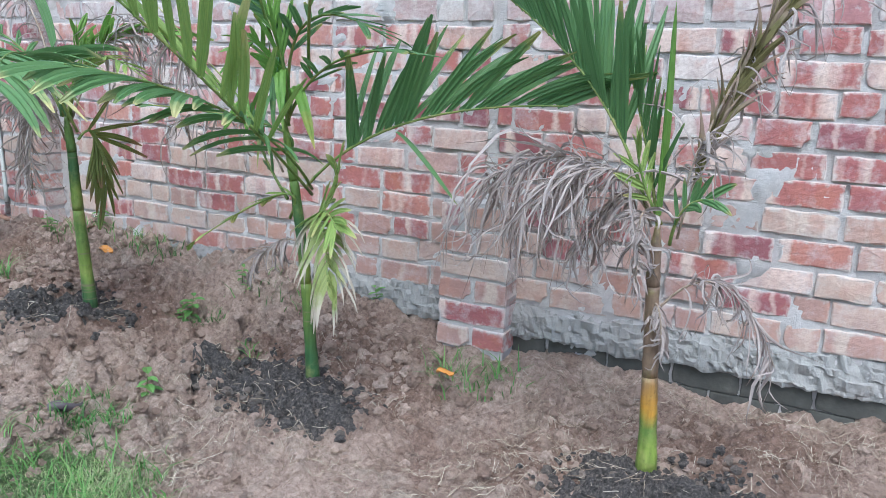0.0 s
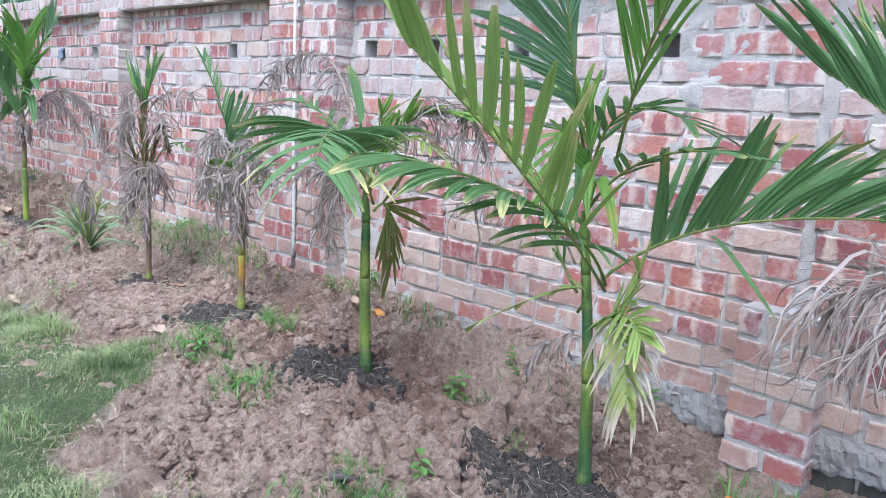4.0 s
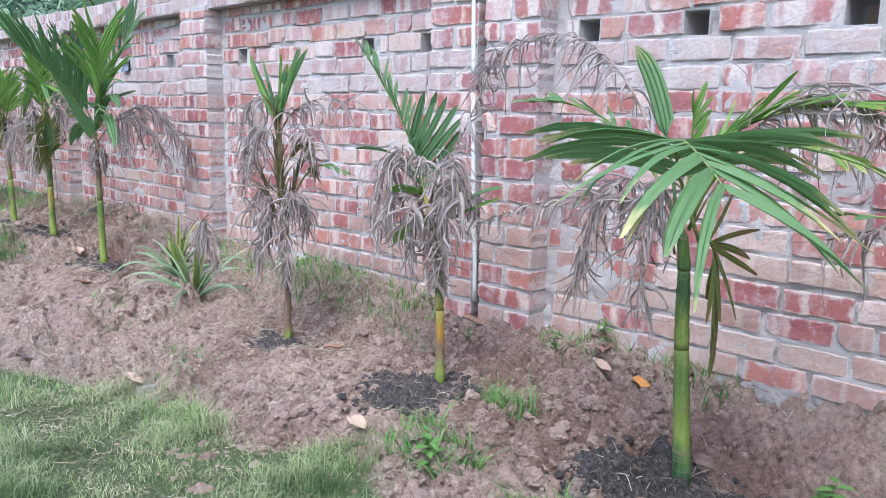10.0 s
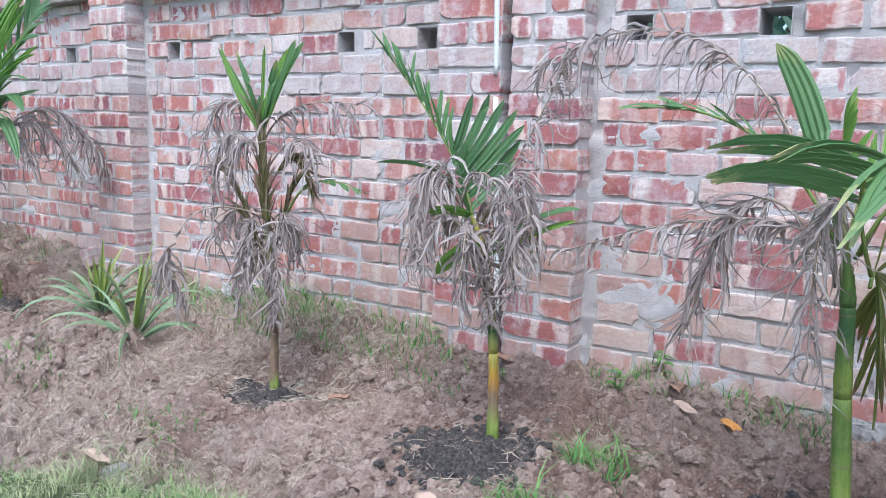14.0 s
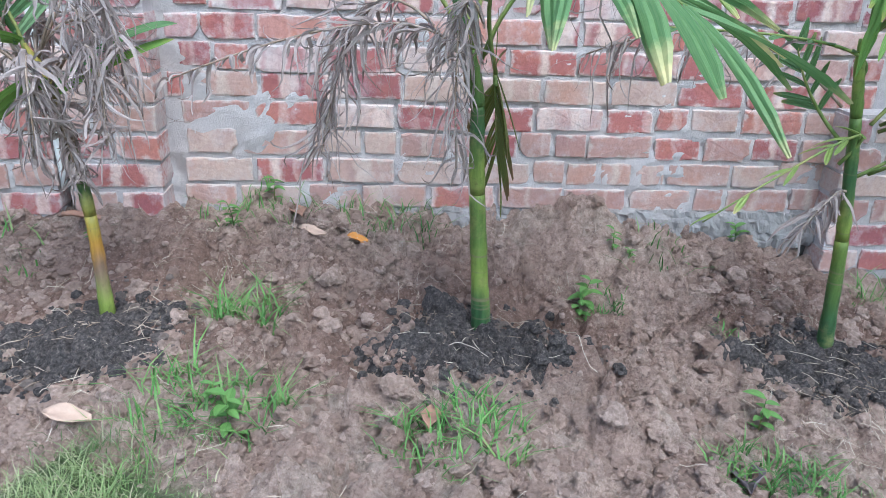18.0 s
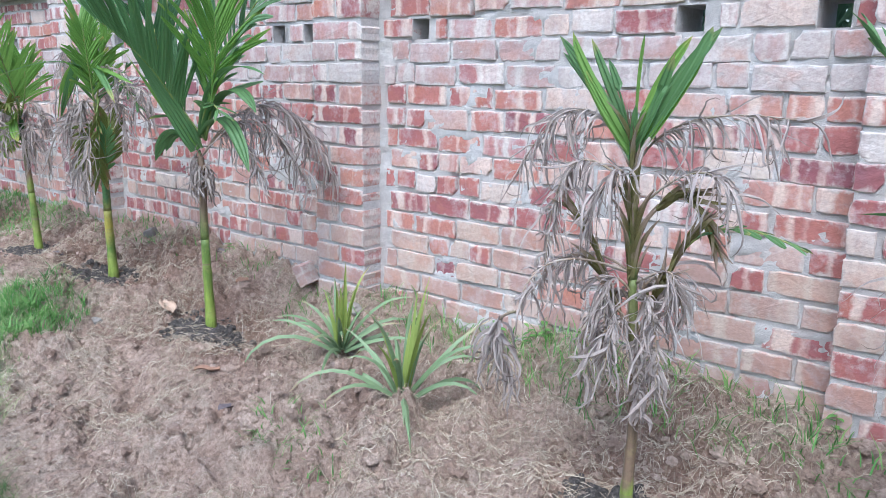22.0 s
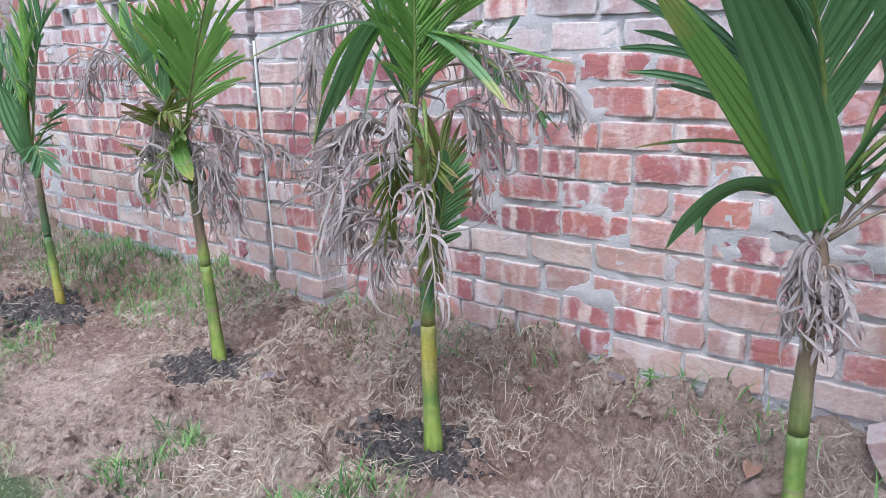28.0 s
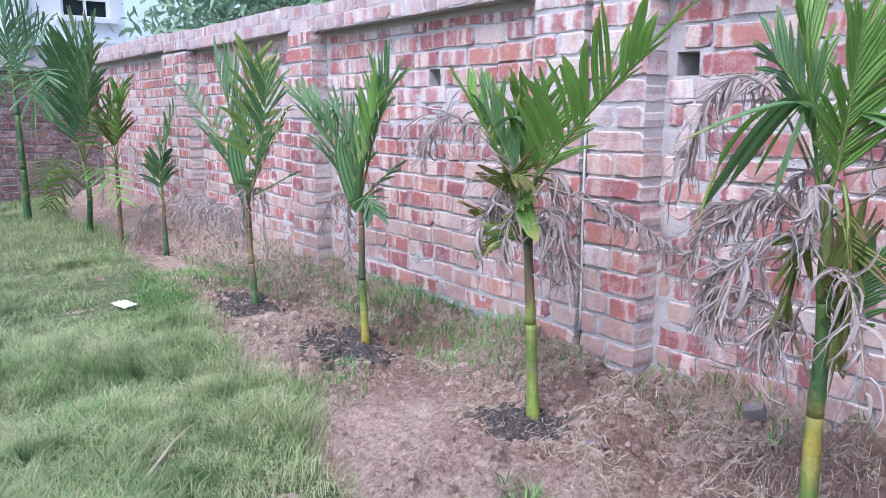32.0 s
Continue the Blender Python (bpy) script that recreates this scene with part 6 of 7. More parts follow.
def blades(name, label, spots, mat, seed, wide=1.0):
    """Grass blades from arrays of x, y, height: each a bent tapering strip."""
    rs = np.random.RandomState(seed)
    x, y, h = spots
    n = len(x)
    z = lie(x, y) + soil_relief(x, y) - 0.004
    a = rs.uniform(0, 2 * np.pi, n)
    lean = rs.uniform(0.3, 1.6, n) * h
    w = rs.uniform(0.0008, 0.0019, n) * wide
    ca, sa = np.cos(a), np.sin(a)
    V = np.zeros((n, 5, 3))
    for k, (u, ww) in enumerate(((0, 1), (0, -1), (0.55, 0.8), (0.55, -0.8), (1, 0))):
        V[:, k, 0] = x + ca * lean * u * u - sa * w * ww
        V[:, k, 1] = y + sa * lean * u * u + ca * w * ww
        V[:, k, 2] = z + h * u * (1 - 0.25 * u)
    base = (np.arange(n) * 5)[:, None]
    F = np.concatenate([np.concatenate([base + np.array([0, 1, 3]), base + np.array([0, 3, 2]), base + np.array([2, 3, 4])], 1).reshape(-1, 3)])
    me = bpy.data.meshes.new(name)
    me.from_pydata(V.reshape(-1, 3).tolist(), [], F.tolist())
    return tagged(place(name, me, mat), label, "grass", kind="stuff")


rs = np.random.RandomState(8)
n = 520000
gx, gy = rs.uniform(-14.5, 0.6, n), -0.85 - 2.1 * rs.uniform(0, 1, n)
clump = 0.5 + 0.5 * wave(gx, gy, 4.0, 71) + 0.45 * wave(gx, gy, 13, 72)
keep = rs.uniform(0, 1, n) < grassy(gx, gy) * np.clip(clump + 0.25, 0.35, 1)
gx, gy, clump = gx[keep], gy[keep], clump[keep]
gh = (0.016 + 0.062 * np.clip(clump + 0.55 * wave(gx, gy, 22, 73) + 0.35 * wave(gx, gy, 60, 74), 0, 1.5)) * rs.uniform(0.5, 1.6, len(gx))
blades("lawn_grass", "rough green lawn grass with dry blades among it", (gx, gy, gh), grass_mat, 9, 1.0)
# farther lawn up to the end wall
n = 60000
gx, gy = rs.uniform(-19.2, -14.5, n), -0.5 - 3.9 * rs.uniform(0, 1, n)
keep = rs.uniform(0, 1, n) < grassy(gx, gy) * 0.8
gx, gy = gx[keep], gy[keep]
blades("far_grass", "green grass toward the end of the garden", (gx, gy, rs.uniform(0.05, 0.12, len(gx))), grass_mat, 10)


def tuft_spots(places, seed):
    r = np.random.RandomState(seed)
    xs_, ys_, hs_ = [], [], []
    for x, y, rad, n, h in places:
        a, f = r.uniform(0, 6.28, n), np.sqrt(r.uniform(0, 1, n))
        xs_.append(x + rad * f * np.cos(a) * 1.3)
        ys_.append(np.minimum(y + rad * f * np.sin(a) * 0.8, -0.04))
        hs_.append(h * r.uniform(0.4, 1.2, n))
    return np.concatenate(xs_), np.concatenate(ys_), np.concatenate(hs_)


# weedy tufts on the bed and along the foot of the wall
TUFTS = [(-1.35, -0.30, 0.16, 260, 0.10), (-2.3, -0.30, 0.10, 60, 0.09), (-2.55, -0.42, 0.08, 50, 0.07), (-3.75, -1.12, 0.16, 300, 0.10), (-3.72, -0.72, 0.09, 130, 0.12),
         (-3.3, -0.13, 0.16, 160, 0.11), (-3.75, -0.16, 0.18, 200, 0.11), (-4.6, -0.35, 0.15, 130, 0.09), (-5.0, -0.2, 0.25, 350, 0.12), (-5.6, -0.18, 0.3, 500, 0.13),
         (-6.2, -0.16, 0.3, 350, 0.12), (-6.6, -0.18, 0.25, 220, 0.10), (-7.2, -0.22, 0.2, 170, 0.10), (-7.9, -0.15, 0.25, 160, 0.09), (-8.6, -0.12, 0.25, 150, 0.09),
         (-9.2, -0.15, 0.3, 260, 0.10), (-10.1, -0.22, 0.3, 420, 0.12), (-10.7, -0.18, 0.35, 700, 0.13), (-11.5, -0.2, 0.4, 900, 0.14), (-12.4, -0.3, 0.4, 700, 0.13), (-13.4, -0.4, 0.5, 800, 0.14),
         (-8.35, -1.38, 0.30, 1500, 0.12), (-8.7, -1.5, 0.3, 500, 0.09), (-10.7, -0.95, 0.16, 220, 0.08), (-9.28, -1.05, 0.08, 90, 0.07), (-13.0, -0.95, 0.42, 1300, 0.09), (-13.2, -0.6, 0.38, 900, 0.09), (-12.6, -1.25, 0.3, 500, 0.08), (-9.27, -1.24, 0.11, 130, 0.08), (-8.3, -1.15, 0.22, 600, 0.10), (-2.1, -1.6, 0.3, 500, 0.09), (-6.3, -1.15, 0.2, 150, 0.06), (-5.35, -1.2, 0.2, 150, 0.05),
         (-3.15, -1.28, 0.14, 320, 0.08), (-2.35, -1.28, 0.13, 260, 0.07), (-8.45, -1.22, 0.24, 500, 0.08), (-5.75, -0.2, 0.22, 320, 0.10), (-2.6, -0.55, 0.06, 60, 0.06), (-2.2, -0.62, 0.05, 40, 0.05), (-10.4, -0.35, 0.3, 500, 0.12), (-11.2, -0.28, 0.35, 700, 0.14)]
TUFTS = [(x, y, r, int(n * (0.5 if y > -0.5 else 1.0)), h * (1.0 if x > -9.5 else 0.8)) for x, y, r, n, h in TUFTS]
blades("weed_tufts", "tufts of green grass and weeds on the soil", tuft_spots(TUFTS, 4), weed_mat, 11, 1.9)


# ---- broad-leaved weeds ----
weed_leaf = leaf_material("weed_leaf", (0.09, 0.20, 0.045), (0.20, 0.36, 0.10), (0.36, 0.36, 0.12), 1.7, 0.55, 0.35)


def weed(x, y, size, seed):
    """A seedling with a few pairs of oval leaves on a short stalk."""
    q = random.Random(seed)
    z = ground_at(x, y)
    w = tagged(empty("weed", x, y, z), "small green broad-leaved weed growing in the soil", "weed", "weeds on the bed")
    tip = (q.uniform(-0.2, 0.2) * size, q.uniform(-0.2, 0.2) * size, size)
    stalk = catmull([(0, 0, -0.02), (tip[0] * 0.3, tip[1] * 0.3, size * 0.5), tip], 8)
    place("stalk", mesh_of("stalk", *tube(stalk, [0.0022 * (1 - 0.6 * i / 8) for i in range(9)], 6), True), stem_green, w)
    for i in range(10):
        at = stalk[min(8, 2 + i * 6 // 9)]
        az, rise, ln = i * 2.4 + q.uniform(-0.4, 0.4), q.uniform(0.0, 0.7), size * q.uniform(0.35, 0.6)
        d = np.array((math.cos(az) * math.cos(rise), math.sin(az) * math.cos(rise), math.sin(rise)))
        path = [np.array(at)]
        for j in range(5):
            path.append(path[-1] + d * ln / 5)
            d = unit(d + np.array((0, 0, -0.22)))
        b = Batch()
        strip(b, path, ln * 0.26, [np.array((-math.sin(az), math.cos(az), 0.0))] * 6, 1, -0.4, [0.12, 0.75, 1.0, 0.9, 0.6, 0.06])
        place("leaf", b.mesh("leaf"), weed_leaf, w)


WEEDS = [(-3.73, -1.15), (-3.72, -0.07), (-2.65, -0.5), (-4.72, -0.09), (-1.94, -0.07), (-2.45, -0.35), (-1.55, -0.07), (-5.91, -0.07), (-4.73, -0.13), (-3.83, -0.28), (-4.3, -0.31), (-2.67, -0.53), (-2.29, -1.09), (-2.51, -0.32), (-6.14, -0.07), (-8.08, -0.16), (-5.99, -0.07), (-3.69, -1.19)]
for i, (wx, wy) in enumerate(WEEDS):
    weed(wx, wy, 0.06 + 0.05 * (i * 7 % 5) / 4, 300 + i)


# ---- pineapple plants ----
def strap_leaf(base, az, length, rise, droop, width, q):
    """A stiff channelled leaf that rises and arches over."""
    pts, d = [np.array(base, float)], np.array((math.cos(az) * math.cos(rise), math.sin(az) * math.cos(rise), math.sin(rise)))
    for j in range(8):
        pts.append(pts[-1] + d * length / 8)
        d = unit(d + np.array((0, 0, -1.0)) * droop * (j + 1) / 8 + np.array([q.uniform(-0.04, 0.04) for _ in range(3)]))
    side = unit(np.cross(d, (0, 0, 1.0)) + 1e-6)
    b = Batch()
    strip(b, pts, width, [side] * 9, 1, -1.1, [0.9, 1.0, 1.0, 0.95, 0.88, 0.75, 0.58, 0.36, 0.05])
    return b.mesh("leaf")


pine_mat = leaf_material("pineapple_leaf", (0.12, 0.20, 0.09), (0.28, 0.36, 0.20), (0.42, 0.30, 0.18), 1.3, 0.5, 0.2)
pine_light = leaf_material("pineapple_young_leaf", (0.22, 0.30, 0.06), (0.36, 0.42, 0.12), (0.45, 0.33, 0.15), 1.4, 0.5, 0.25)


def pineapple(x, y, size, seed):
    q = random.Random(seed)
    z = float(lie(np.array(x), np.array(y)))
    p = tagged(empty("pineapple_plant", x, y, z), "pineapple plant with a rosette of grey-green strap leaves", "plant", "pineapple plants")
    for i in range(26):
        f = i / 25
        az = i * 2.4 + q.uniform(-0.6, 0.6)
        me = strap_leaf((0.02 * math.cos(az), 0.02 * math.sin(az), 0.03 + 0.06 * (1 - f)), az, size * q.uniform(0.6, 1.2) * (0.8 + 0.3 * f), radians(86 - 56 * f + q.uniform(-14, 10)), (0.12 + 0.40 * f) * q.uniform(0.5, 1.5), 0.0125, q)
        place("leaf", me, pine_light if i < 7 else pine_mat, p)


pineapple(-6.72, -0.52, 0.45, 5)
pineapple(-6.17, -0.70, 0.48, 6)

# ---- joint pipes, litter and rubbish ----
white_plastic = plain("white_plastic", (0.72, 0.72, 0.70), 0.45, 0.12, 18.0, 0.1)
blue_cloth = plain("blue_cloth", (0.24, 0.29, 0.38), 0.8, 0.3, 30.0, 0.4)
stick_mat = plain("bleached_stick", (0.46, 0.40, 0.28), 0.8, 0.25, 30.0, 0.4)
stone_mat = plain("grey_stone", (0.31, 0.275, 0.25), 0.9, 0.3, 20.0, 0.6)
dark_stone = plain("dark_stone", (0.20, 0.175, 0.165), 0.92, 0.35, 20.0, 0.7)


def joint_pipe(x, lean, spans, bore):
    p = tagged(empty("white_pipe", x, -0.118, 0), "thin white plastic pipe in the joint between brick piers", "pipe", "joint pipes")
    for z0, z1, mat in spans:
        n = 14
        pts = [(lean * (z / 1.8) + 0.004 * math.sin(z * 5), 0.006 * math.sin(z * 3.1), z) for z in np.linspace(z0, z1, n)]
        place("pipe_length", mesh_of("pipe_length", *tube(pts, [bore] * n, 10), True), mat, p)


joint_pipe(-4.44, -0.06, [(0.20, 1.21, white_plastic), (1.30, 1.79, white_plastic)], 0.0115)
joint_pipe(-9.93, 0.02, [(0.30, 1.30, white_plastic)], 0.006)
joint_pipe(-15.52, 0.0, [(0.35, 0.95, white_plastic)], 0.007)


def fallen_leaf(x, y, length, width, turn, mat, label, curl=0.35, lift=0.012):
    """A dry leaf lying on the soil, its sides curled up."""
    q = random.Random(int(abs(x * 100)))
    n, m = 9, 5
    verts, faces = [], []
    for i in range(n):
        u = i / (n - 1)
        hw = width * 0.5 * math.sin(math.pi * (0.04 + 0.92 * u)) ** 0.7
        for k in range(m):
            v = (k / (m - 1) - 0.5) * 2
            verts.append((length * (u - 0.5), hw * v, curl * width * (abs(v) ** 1.6) * 0.6 + 0.02 * math.sin(u * 5 + q.random()) * 0.4 + 0.004 * q.random()))
    for i in range(n - 1):
        for k in range(m - 1):
            a = i * m + k
            faces.append((a, a + 1, a + m + 1, a + m))
    ob = place("fallen_leaf", mesh_of("fallen_leaf", verts, faces, True), mat)
    ob.location = (x, y, float(lie(np.array(x), np.array(y))) + max(0.0, float(soil_relief(np.array(x), np.array(y)))) + lift)
    ob.rotation_euler = (q.uniform(-0.25, 0.25), q.uniform(-0.15, 0.15), radians(turn))
    mod = ob.modifiers.new("thickness", "SOLIDIFY")
    mod.thickness = 0.0012
    return tagged(ob, label, "leaf", "fallen leaves")


leaf_orange = plain("leaf_orange", (0.58, 0.26, 0.06), 0.6, 0.2, 25.0, 0.2)
leaf_tan = plain("leaf_tan", (0.50, 0.36, 0.275), 0.7, 0.2, 25.0, 0.2)
leaf_brown = plain("leaf_brown", (0.34, 0.20, 0.14), 0.75, 0.3, 25.0, 0.3)
leaf_slate = plain("leaf_slate", (0.16, 0.13, 0.14), 0.75, 0.3, 25.0, 0.3)
fallen_leaf(-3.41, -0.30, 0.075, 0.05, 10, leaf_orange, "orange dry leaf lying on the soil")
fallen_leaf(-3.56, -0.34, 0.10, 0.045, -20, leaf_tan, "pale brown dry leaf lying on the soil")
fallen_leaf(-7.82, -0.74, 0.16, 0.085, -12, leaf_tan, "pale tan leaf beside dark compost")
fallen_leaf(-5.30, -1.47, 0.12, 0.055, 12, leaf_tan, "pale dry leaf on the lawn edge")
fallen_leaf(-5.99, -1.69, 0.15, 0.07, 40, leaf_slate, "dark dry leaf on the lawn")
fallen_leaf(-4.07, -1.18, 0.13, 0.06, -15, leaf_tan, "tan dry leaf on loose soil")
fallen_leaf(-4.36, -0.20, 0.14, 0.06, 20, leaf_brown, "brown dry leaf at the foot of the wall")
fallen_leaf(-7.07, -1.0, 0.11, 0.05, 65, leaf_brown, "small brown leaf on trodden soil")
fallen_leaf(-6.75, -1.12, 0.10, 0.05, 100, leaf_slate, "dark leaf on trodden soil")
fallen_leaf(-4.85, -0.68, 0.09, 0.045, 60, leaf_brown, "brown dry leaf near a compost heap")
fallen_leaf(-3.62, -0.22, 0.12, 0.06, 110, leaf_brown, "brown dry leaf against a clod")
fallen_leaf(-3.20, -1.22, 0.09, 0.05, 80, leaf_brown, "reddish brown leaf on bare soil")
fallen_leaf(-7.72, -0.32, 0.12, 0.05, 95, leaf_brown, "brown leaf standing in loose soil")
fallen_leaf(-8.24, -0.14, 0.13, 0.07, 30, leaf_slate, "dark purplish dead leaf at the wall", 0.6)
fallen_leaf(-2.42, -1.32, 0.11, 0.08, 70, leaf_slate, "dark curled dead leaf beside the grass", 0.7)
fallen_leaf(-1.42, -0.42, 0.07, 0.05, 30, leaf_orange, "small orange leaf near a grass tuft")
fallen_leaf(-9.35, -0.62, 0.08, 0.06, 30, leaf_slate, "dark leaf on straw-covered soil")


def stone(x, y, r, mat, label, squash=0.6, seed=1):
    bm = bmesh.new()
    bmesh.ops.create_icosphere(bm, subdivisions=3, radius=1)
    for v in bm.verts:
        v.co *= 1 + 0.28 * noise.noise(v.co * 1.3 + Vector((seed, 0, 0))) + 0.10 * noise.noise(v.co * 4 + Vector((0, seed, 0)))
        v.co = Vector((v.co.x * r, v.co.y * r * 0.8, v.co.z * r * squash))
    ob = part("stone", bm, mat)
    ob.location = (x, y, float(heights(np.array(x), np.array(y))) + r * squash * 0.35)
    ob.rotation_euler = (0, 0, seed)
    return tagged(ob, label, "stone", "stones")


stone(-5.23, -1.44, 0.055, stone_mat, "grey stone at the lawn edge", 0.55, 2)
stone(-3.20, -0.98, 0.024, stone_mat, "pale stone on dark compost", 0.45, 3)
stone(-6.95, -0.24, 0.07, stone_mat, "grey stone among grass by the wall", 0.5, 9)
stone(-8.05, -1.02, 0.035, stone_mat, "small stone beside the grass clump", 0.7, 10)


def loose_brick(x, y, z, rot, mat, label):
    ob = new("loose_brick", brick_mesh(0.20, 0.11, 0.075, 7))
    ob.data.materials.append(mat)
    ob.location = (x, y, z)
    ob.rotation_euler = [radians(a) for a in rot]
    return tagged(ob, label, "brick", "loose bricks")


loose_brick(-7.43, -0.12, 0.19, (8, 62, 15), brick_mud, "broken brick leaning against the wall").scale = (0.62, 0.9, 0.9)
loose_brick(-9.03, -0.13, 0.20, (10, -18, 25), dark_stone, "dark broken brick at the wall").scale = (0.4, 0.5, 0.7)
# a crumpled white plastic bag on the lawn
bm = bmesh.new()
bmesh.ops.create_grid(bm, x_segments=22, y_segments=14, size=1)
for v in bm.verts:
    x, y = v.co.x, v.co.y
    v.co.z = 0.018 * (1 - 0.6 * (x * x + y * y) / 2) + 0.02 * noise.noise(Vector((x * 3, y * 3, 1))) + 0.008 * noise.noise(Vector((x * 8, y * 8, 4)))
    v.co.x, v.co.y = x * 0.075 * (1 + 0.2 * noise.noise(Vector((y * 2, 3, 0)))), y * 0.045 * (1 + 0.3 * noise.noise(Vector((x * 2, 0, 5))))
bag = part("plastic_bag", bm, white_plastic)
bag.location = (-12.7, -1.43, float(lie(np.array(-12.7), np.array(-1.43))) + 0.035)
bag.rotation_euler = (0.1, 0.05, 0.3)
bag.scale = (1, 1, 0.45)
bag.modifiers.new("thickness", "SOLIDIFY").thickness = 0.002
tagged(bag, "crumpled white plastic bag lying on the grass", "bag")

# blue rag stuffed into a weep hole, its folds hanging out
bm = bmesh.new()
bmesh.ops.create_grid(bm, x_segments=20, y_segments=24, size=1)
for v in bm.verts:
    x, y = v.co.x, v.co.y
    fold = 0.010 * math.sin(x * 3.5 + 2.5 * y) * 0.6 + 0.016 * noise.noise(Vector((x * 3, y * 4, 2)))
    v.co = Vector((x * 0.056 * (1 - 0.12 * y) + 0.004 * noise.noise(Vector((0, y * 4, 1))), -0.035 - 0.016 * max(0, -y) + 0.05 * max(0, y - 0.4) + fold, 0.052 * y - 0.006 * abs(x) * (y < -0.8)))
rag = part("blue_rag", bm, blue_cloth)
rag.modifiers.new("thickness", "SOLIDIFY").thickness = 0.004
rag.location = (-8.49, 0.02, COURSE0 + HOLE_COURSE * PITCH + 0.04)
tagged(rag, "blue rag stuffed into a hole in the wall", "rag")


def stick(pts, r, label):
    P = catmull(pts, 24)
    P[:, 2] = lie(P[:, 0], P[:, 1]) + 0.03
    ob = place("stick", mesh_of("stick", *tube(P, [r * (1 - 0.6 * i / 24) for i in range(25)], 7), True), stick_mat)
    return tagged(ob, label, "stick", "sticks on the lawn")


stick([(-10.05, -2.12, 0), (-10.3, -1.93, 0), (-10.5, -1.78, 0), (-10.68, -1.58, 0)], 0.010, "bleached dry stalk lying in the grass")
stick([(-10.40, -2.32, 0), (-10.46, -2.22, 0), (-10.5, -2.15, 0)], 0.012, "short bleached stick in the grass")

# ---- beyond the wall ----
house_paint = plain("white_house_paint", (0.78, 0.79, 0.82), 0.8, 0.07, 1.5, 0.1)
band_paint = plain("grey_ledge_paint", (0.55, 0.56, 0.60), 0.8, 0.1, 2.0, 0.1)
frame_paint = plain("white_frame_paint", (0.8, 0.8, 0.8), 0.5, 0.05, 3.0, 0.05)
glass, gn, gl, gb = material("window_glass", 0.08)
gb.inputs["Base Color"].default_value = (0.02, 0.025, 0.03, 1)
house = tagged(empty("house", -27, 0, 0), "white rendered house beyond the end wall", "house")


def bx(name, mat, parent, x0, x1, y0, y1, z0, z1, bevel=0.0):
    bm = bmesh.new()
    box(bm, x0, x1, y0, y1, z0, z1)
    if bevel:
        bmesh.ops.bevel(bm, geom=bm.edges[:], offset=bevel, segments=1, affect="EDGES")
    return part(name, bm, mat, parent)


WY, WZ0, WZ1, WW = 1.62, 3.35, 4.62, 0.52
bm = bmesh.new()
for y0, y1, z0, z1 in ((-7, WY - WW, 0, 7.4), (WY + WW, 2.45, 0, 7.4), (WY - WW, WY + WW, 0, WZ0), (WY - WW, WY + WW, WZ1, 7.4)):
    box(bm, -0.25, 0, y0, y1, z0, z1)
box(bm, -8, -0.25, 2.2, 2.45, 0, 7.4)
box(bm, -8, -0.25, -7, -6.75, 0, 7.4)
part("wall", bm, house_paint, house)
bx("roof", band_paint, house, -8.3, 0.35, -7.3, 2.75, 7.4, 7.6)
bx("ledge", band_paint, house, 0.0, 0.30, -7, 2.5, 2.68, 2.80)
win = bx("window", glass, house, -0.16, -0.14, WY - WW, WY + WW, WZ0, WZ1)
for y in (WY - WW + 0.03, WY, WY + WW - 0.03):
    bx("frame_bar", frame_paint, win, -0.14, -0.08, y - 0.03, y + 0.03, WZ0, WZ1)
for z in (WZ0 + 0.03, WZ0 + 0.42, WZ1 - 0.03):
    bx("frame_bar", frame_paint, win, -0.135, -0.085, WY - WW, WY + WW, z - 0.025, z + 0.025)
bx("window_sill", house_paint, house, -0.02, 0.14, WY - WW - 0.12, WY + WW + 0.12, WZ0 - 0.10, WZ0)
bm = bmesh.new()
box(bm, -0.02, 0.22, WY - WW - 0.16, WY + WW + 0.16, WZ1 + 0.06, WZ1 + 0.13)
for v in bm.verts:
    v.co.z += 0.12 * (1 - abs(v.co.y - WY) / 0.7)
part("window_hood", bm, house_paint, house)
pipe_pts = [(0.06, 0.35, z) for z in np.linspace(0, 7.3, 6)]
place("drain_pipe", mesh_of("drain_pipe", *tube(pipe_pts, [0.05] * 6, 8), True), band_paint, house)

bark = plain("tree_bark", (0.16, 0.12, 0.09), 0.95, 0.35, 12.0, 0.9)


def foliage(name, low, high):
    m, ns, ls, bs = material(name, 0.5)
    geo = ns.new("ShaderNodeNewGeometry")
    c = ramp(ns, ls, geo.outputs["Random Per Island"], [(0.0, low), (1.0, high)])
    ls.new(c, bs.inputs["Base Color"])
    tr = ns.new("ShaderNodeBsdfTranslucent")
    ls.new(c, tr.inputs["Color"])
    mx = ns.new("ShaderNodeMixShader")
    mx.inputs[0].default_value = 0.3
    ls.new(bs.outputs[0], mx.inputs[1])
    ls.new(tr.outputs[0], mx.inputs[2])
    ls.new(mx.outputs[0], ns["Material Output"].inputs[0])
    return m


# veiling haze is put into these greens, lighter and bluer than the leaves
fol_dark = foliage("foliage_dark", (0.11, 0.18, 0.135), (0.23, 0.33, 0.235))
fol_mid = foliage("foliage_mid", (0.125, 0.22, 0.15), (0.27, 0.38, 0.25))
fol_light = foliage("foliage_light", (0.15, 0.26, 0.165), (0.33, 0.44, 0.28))


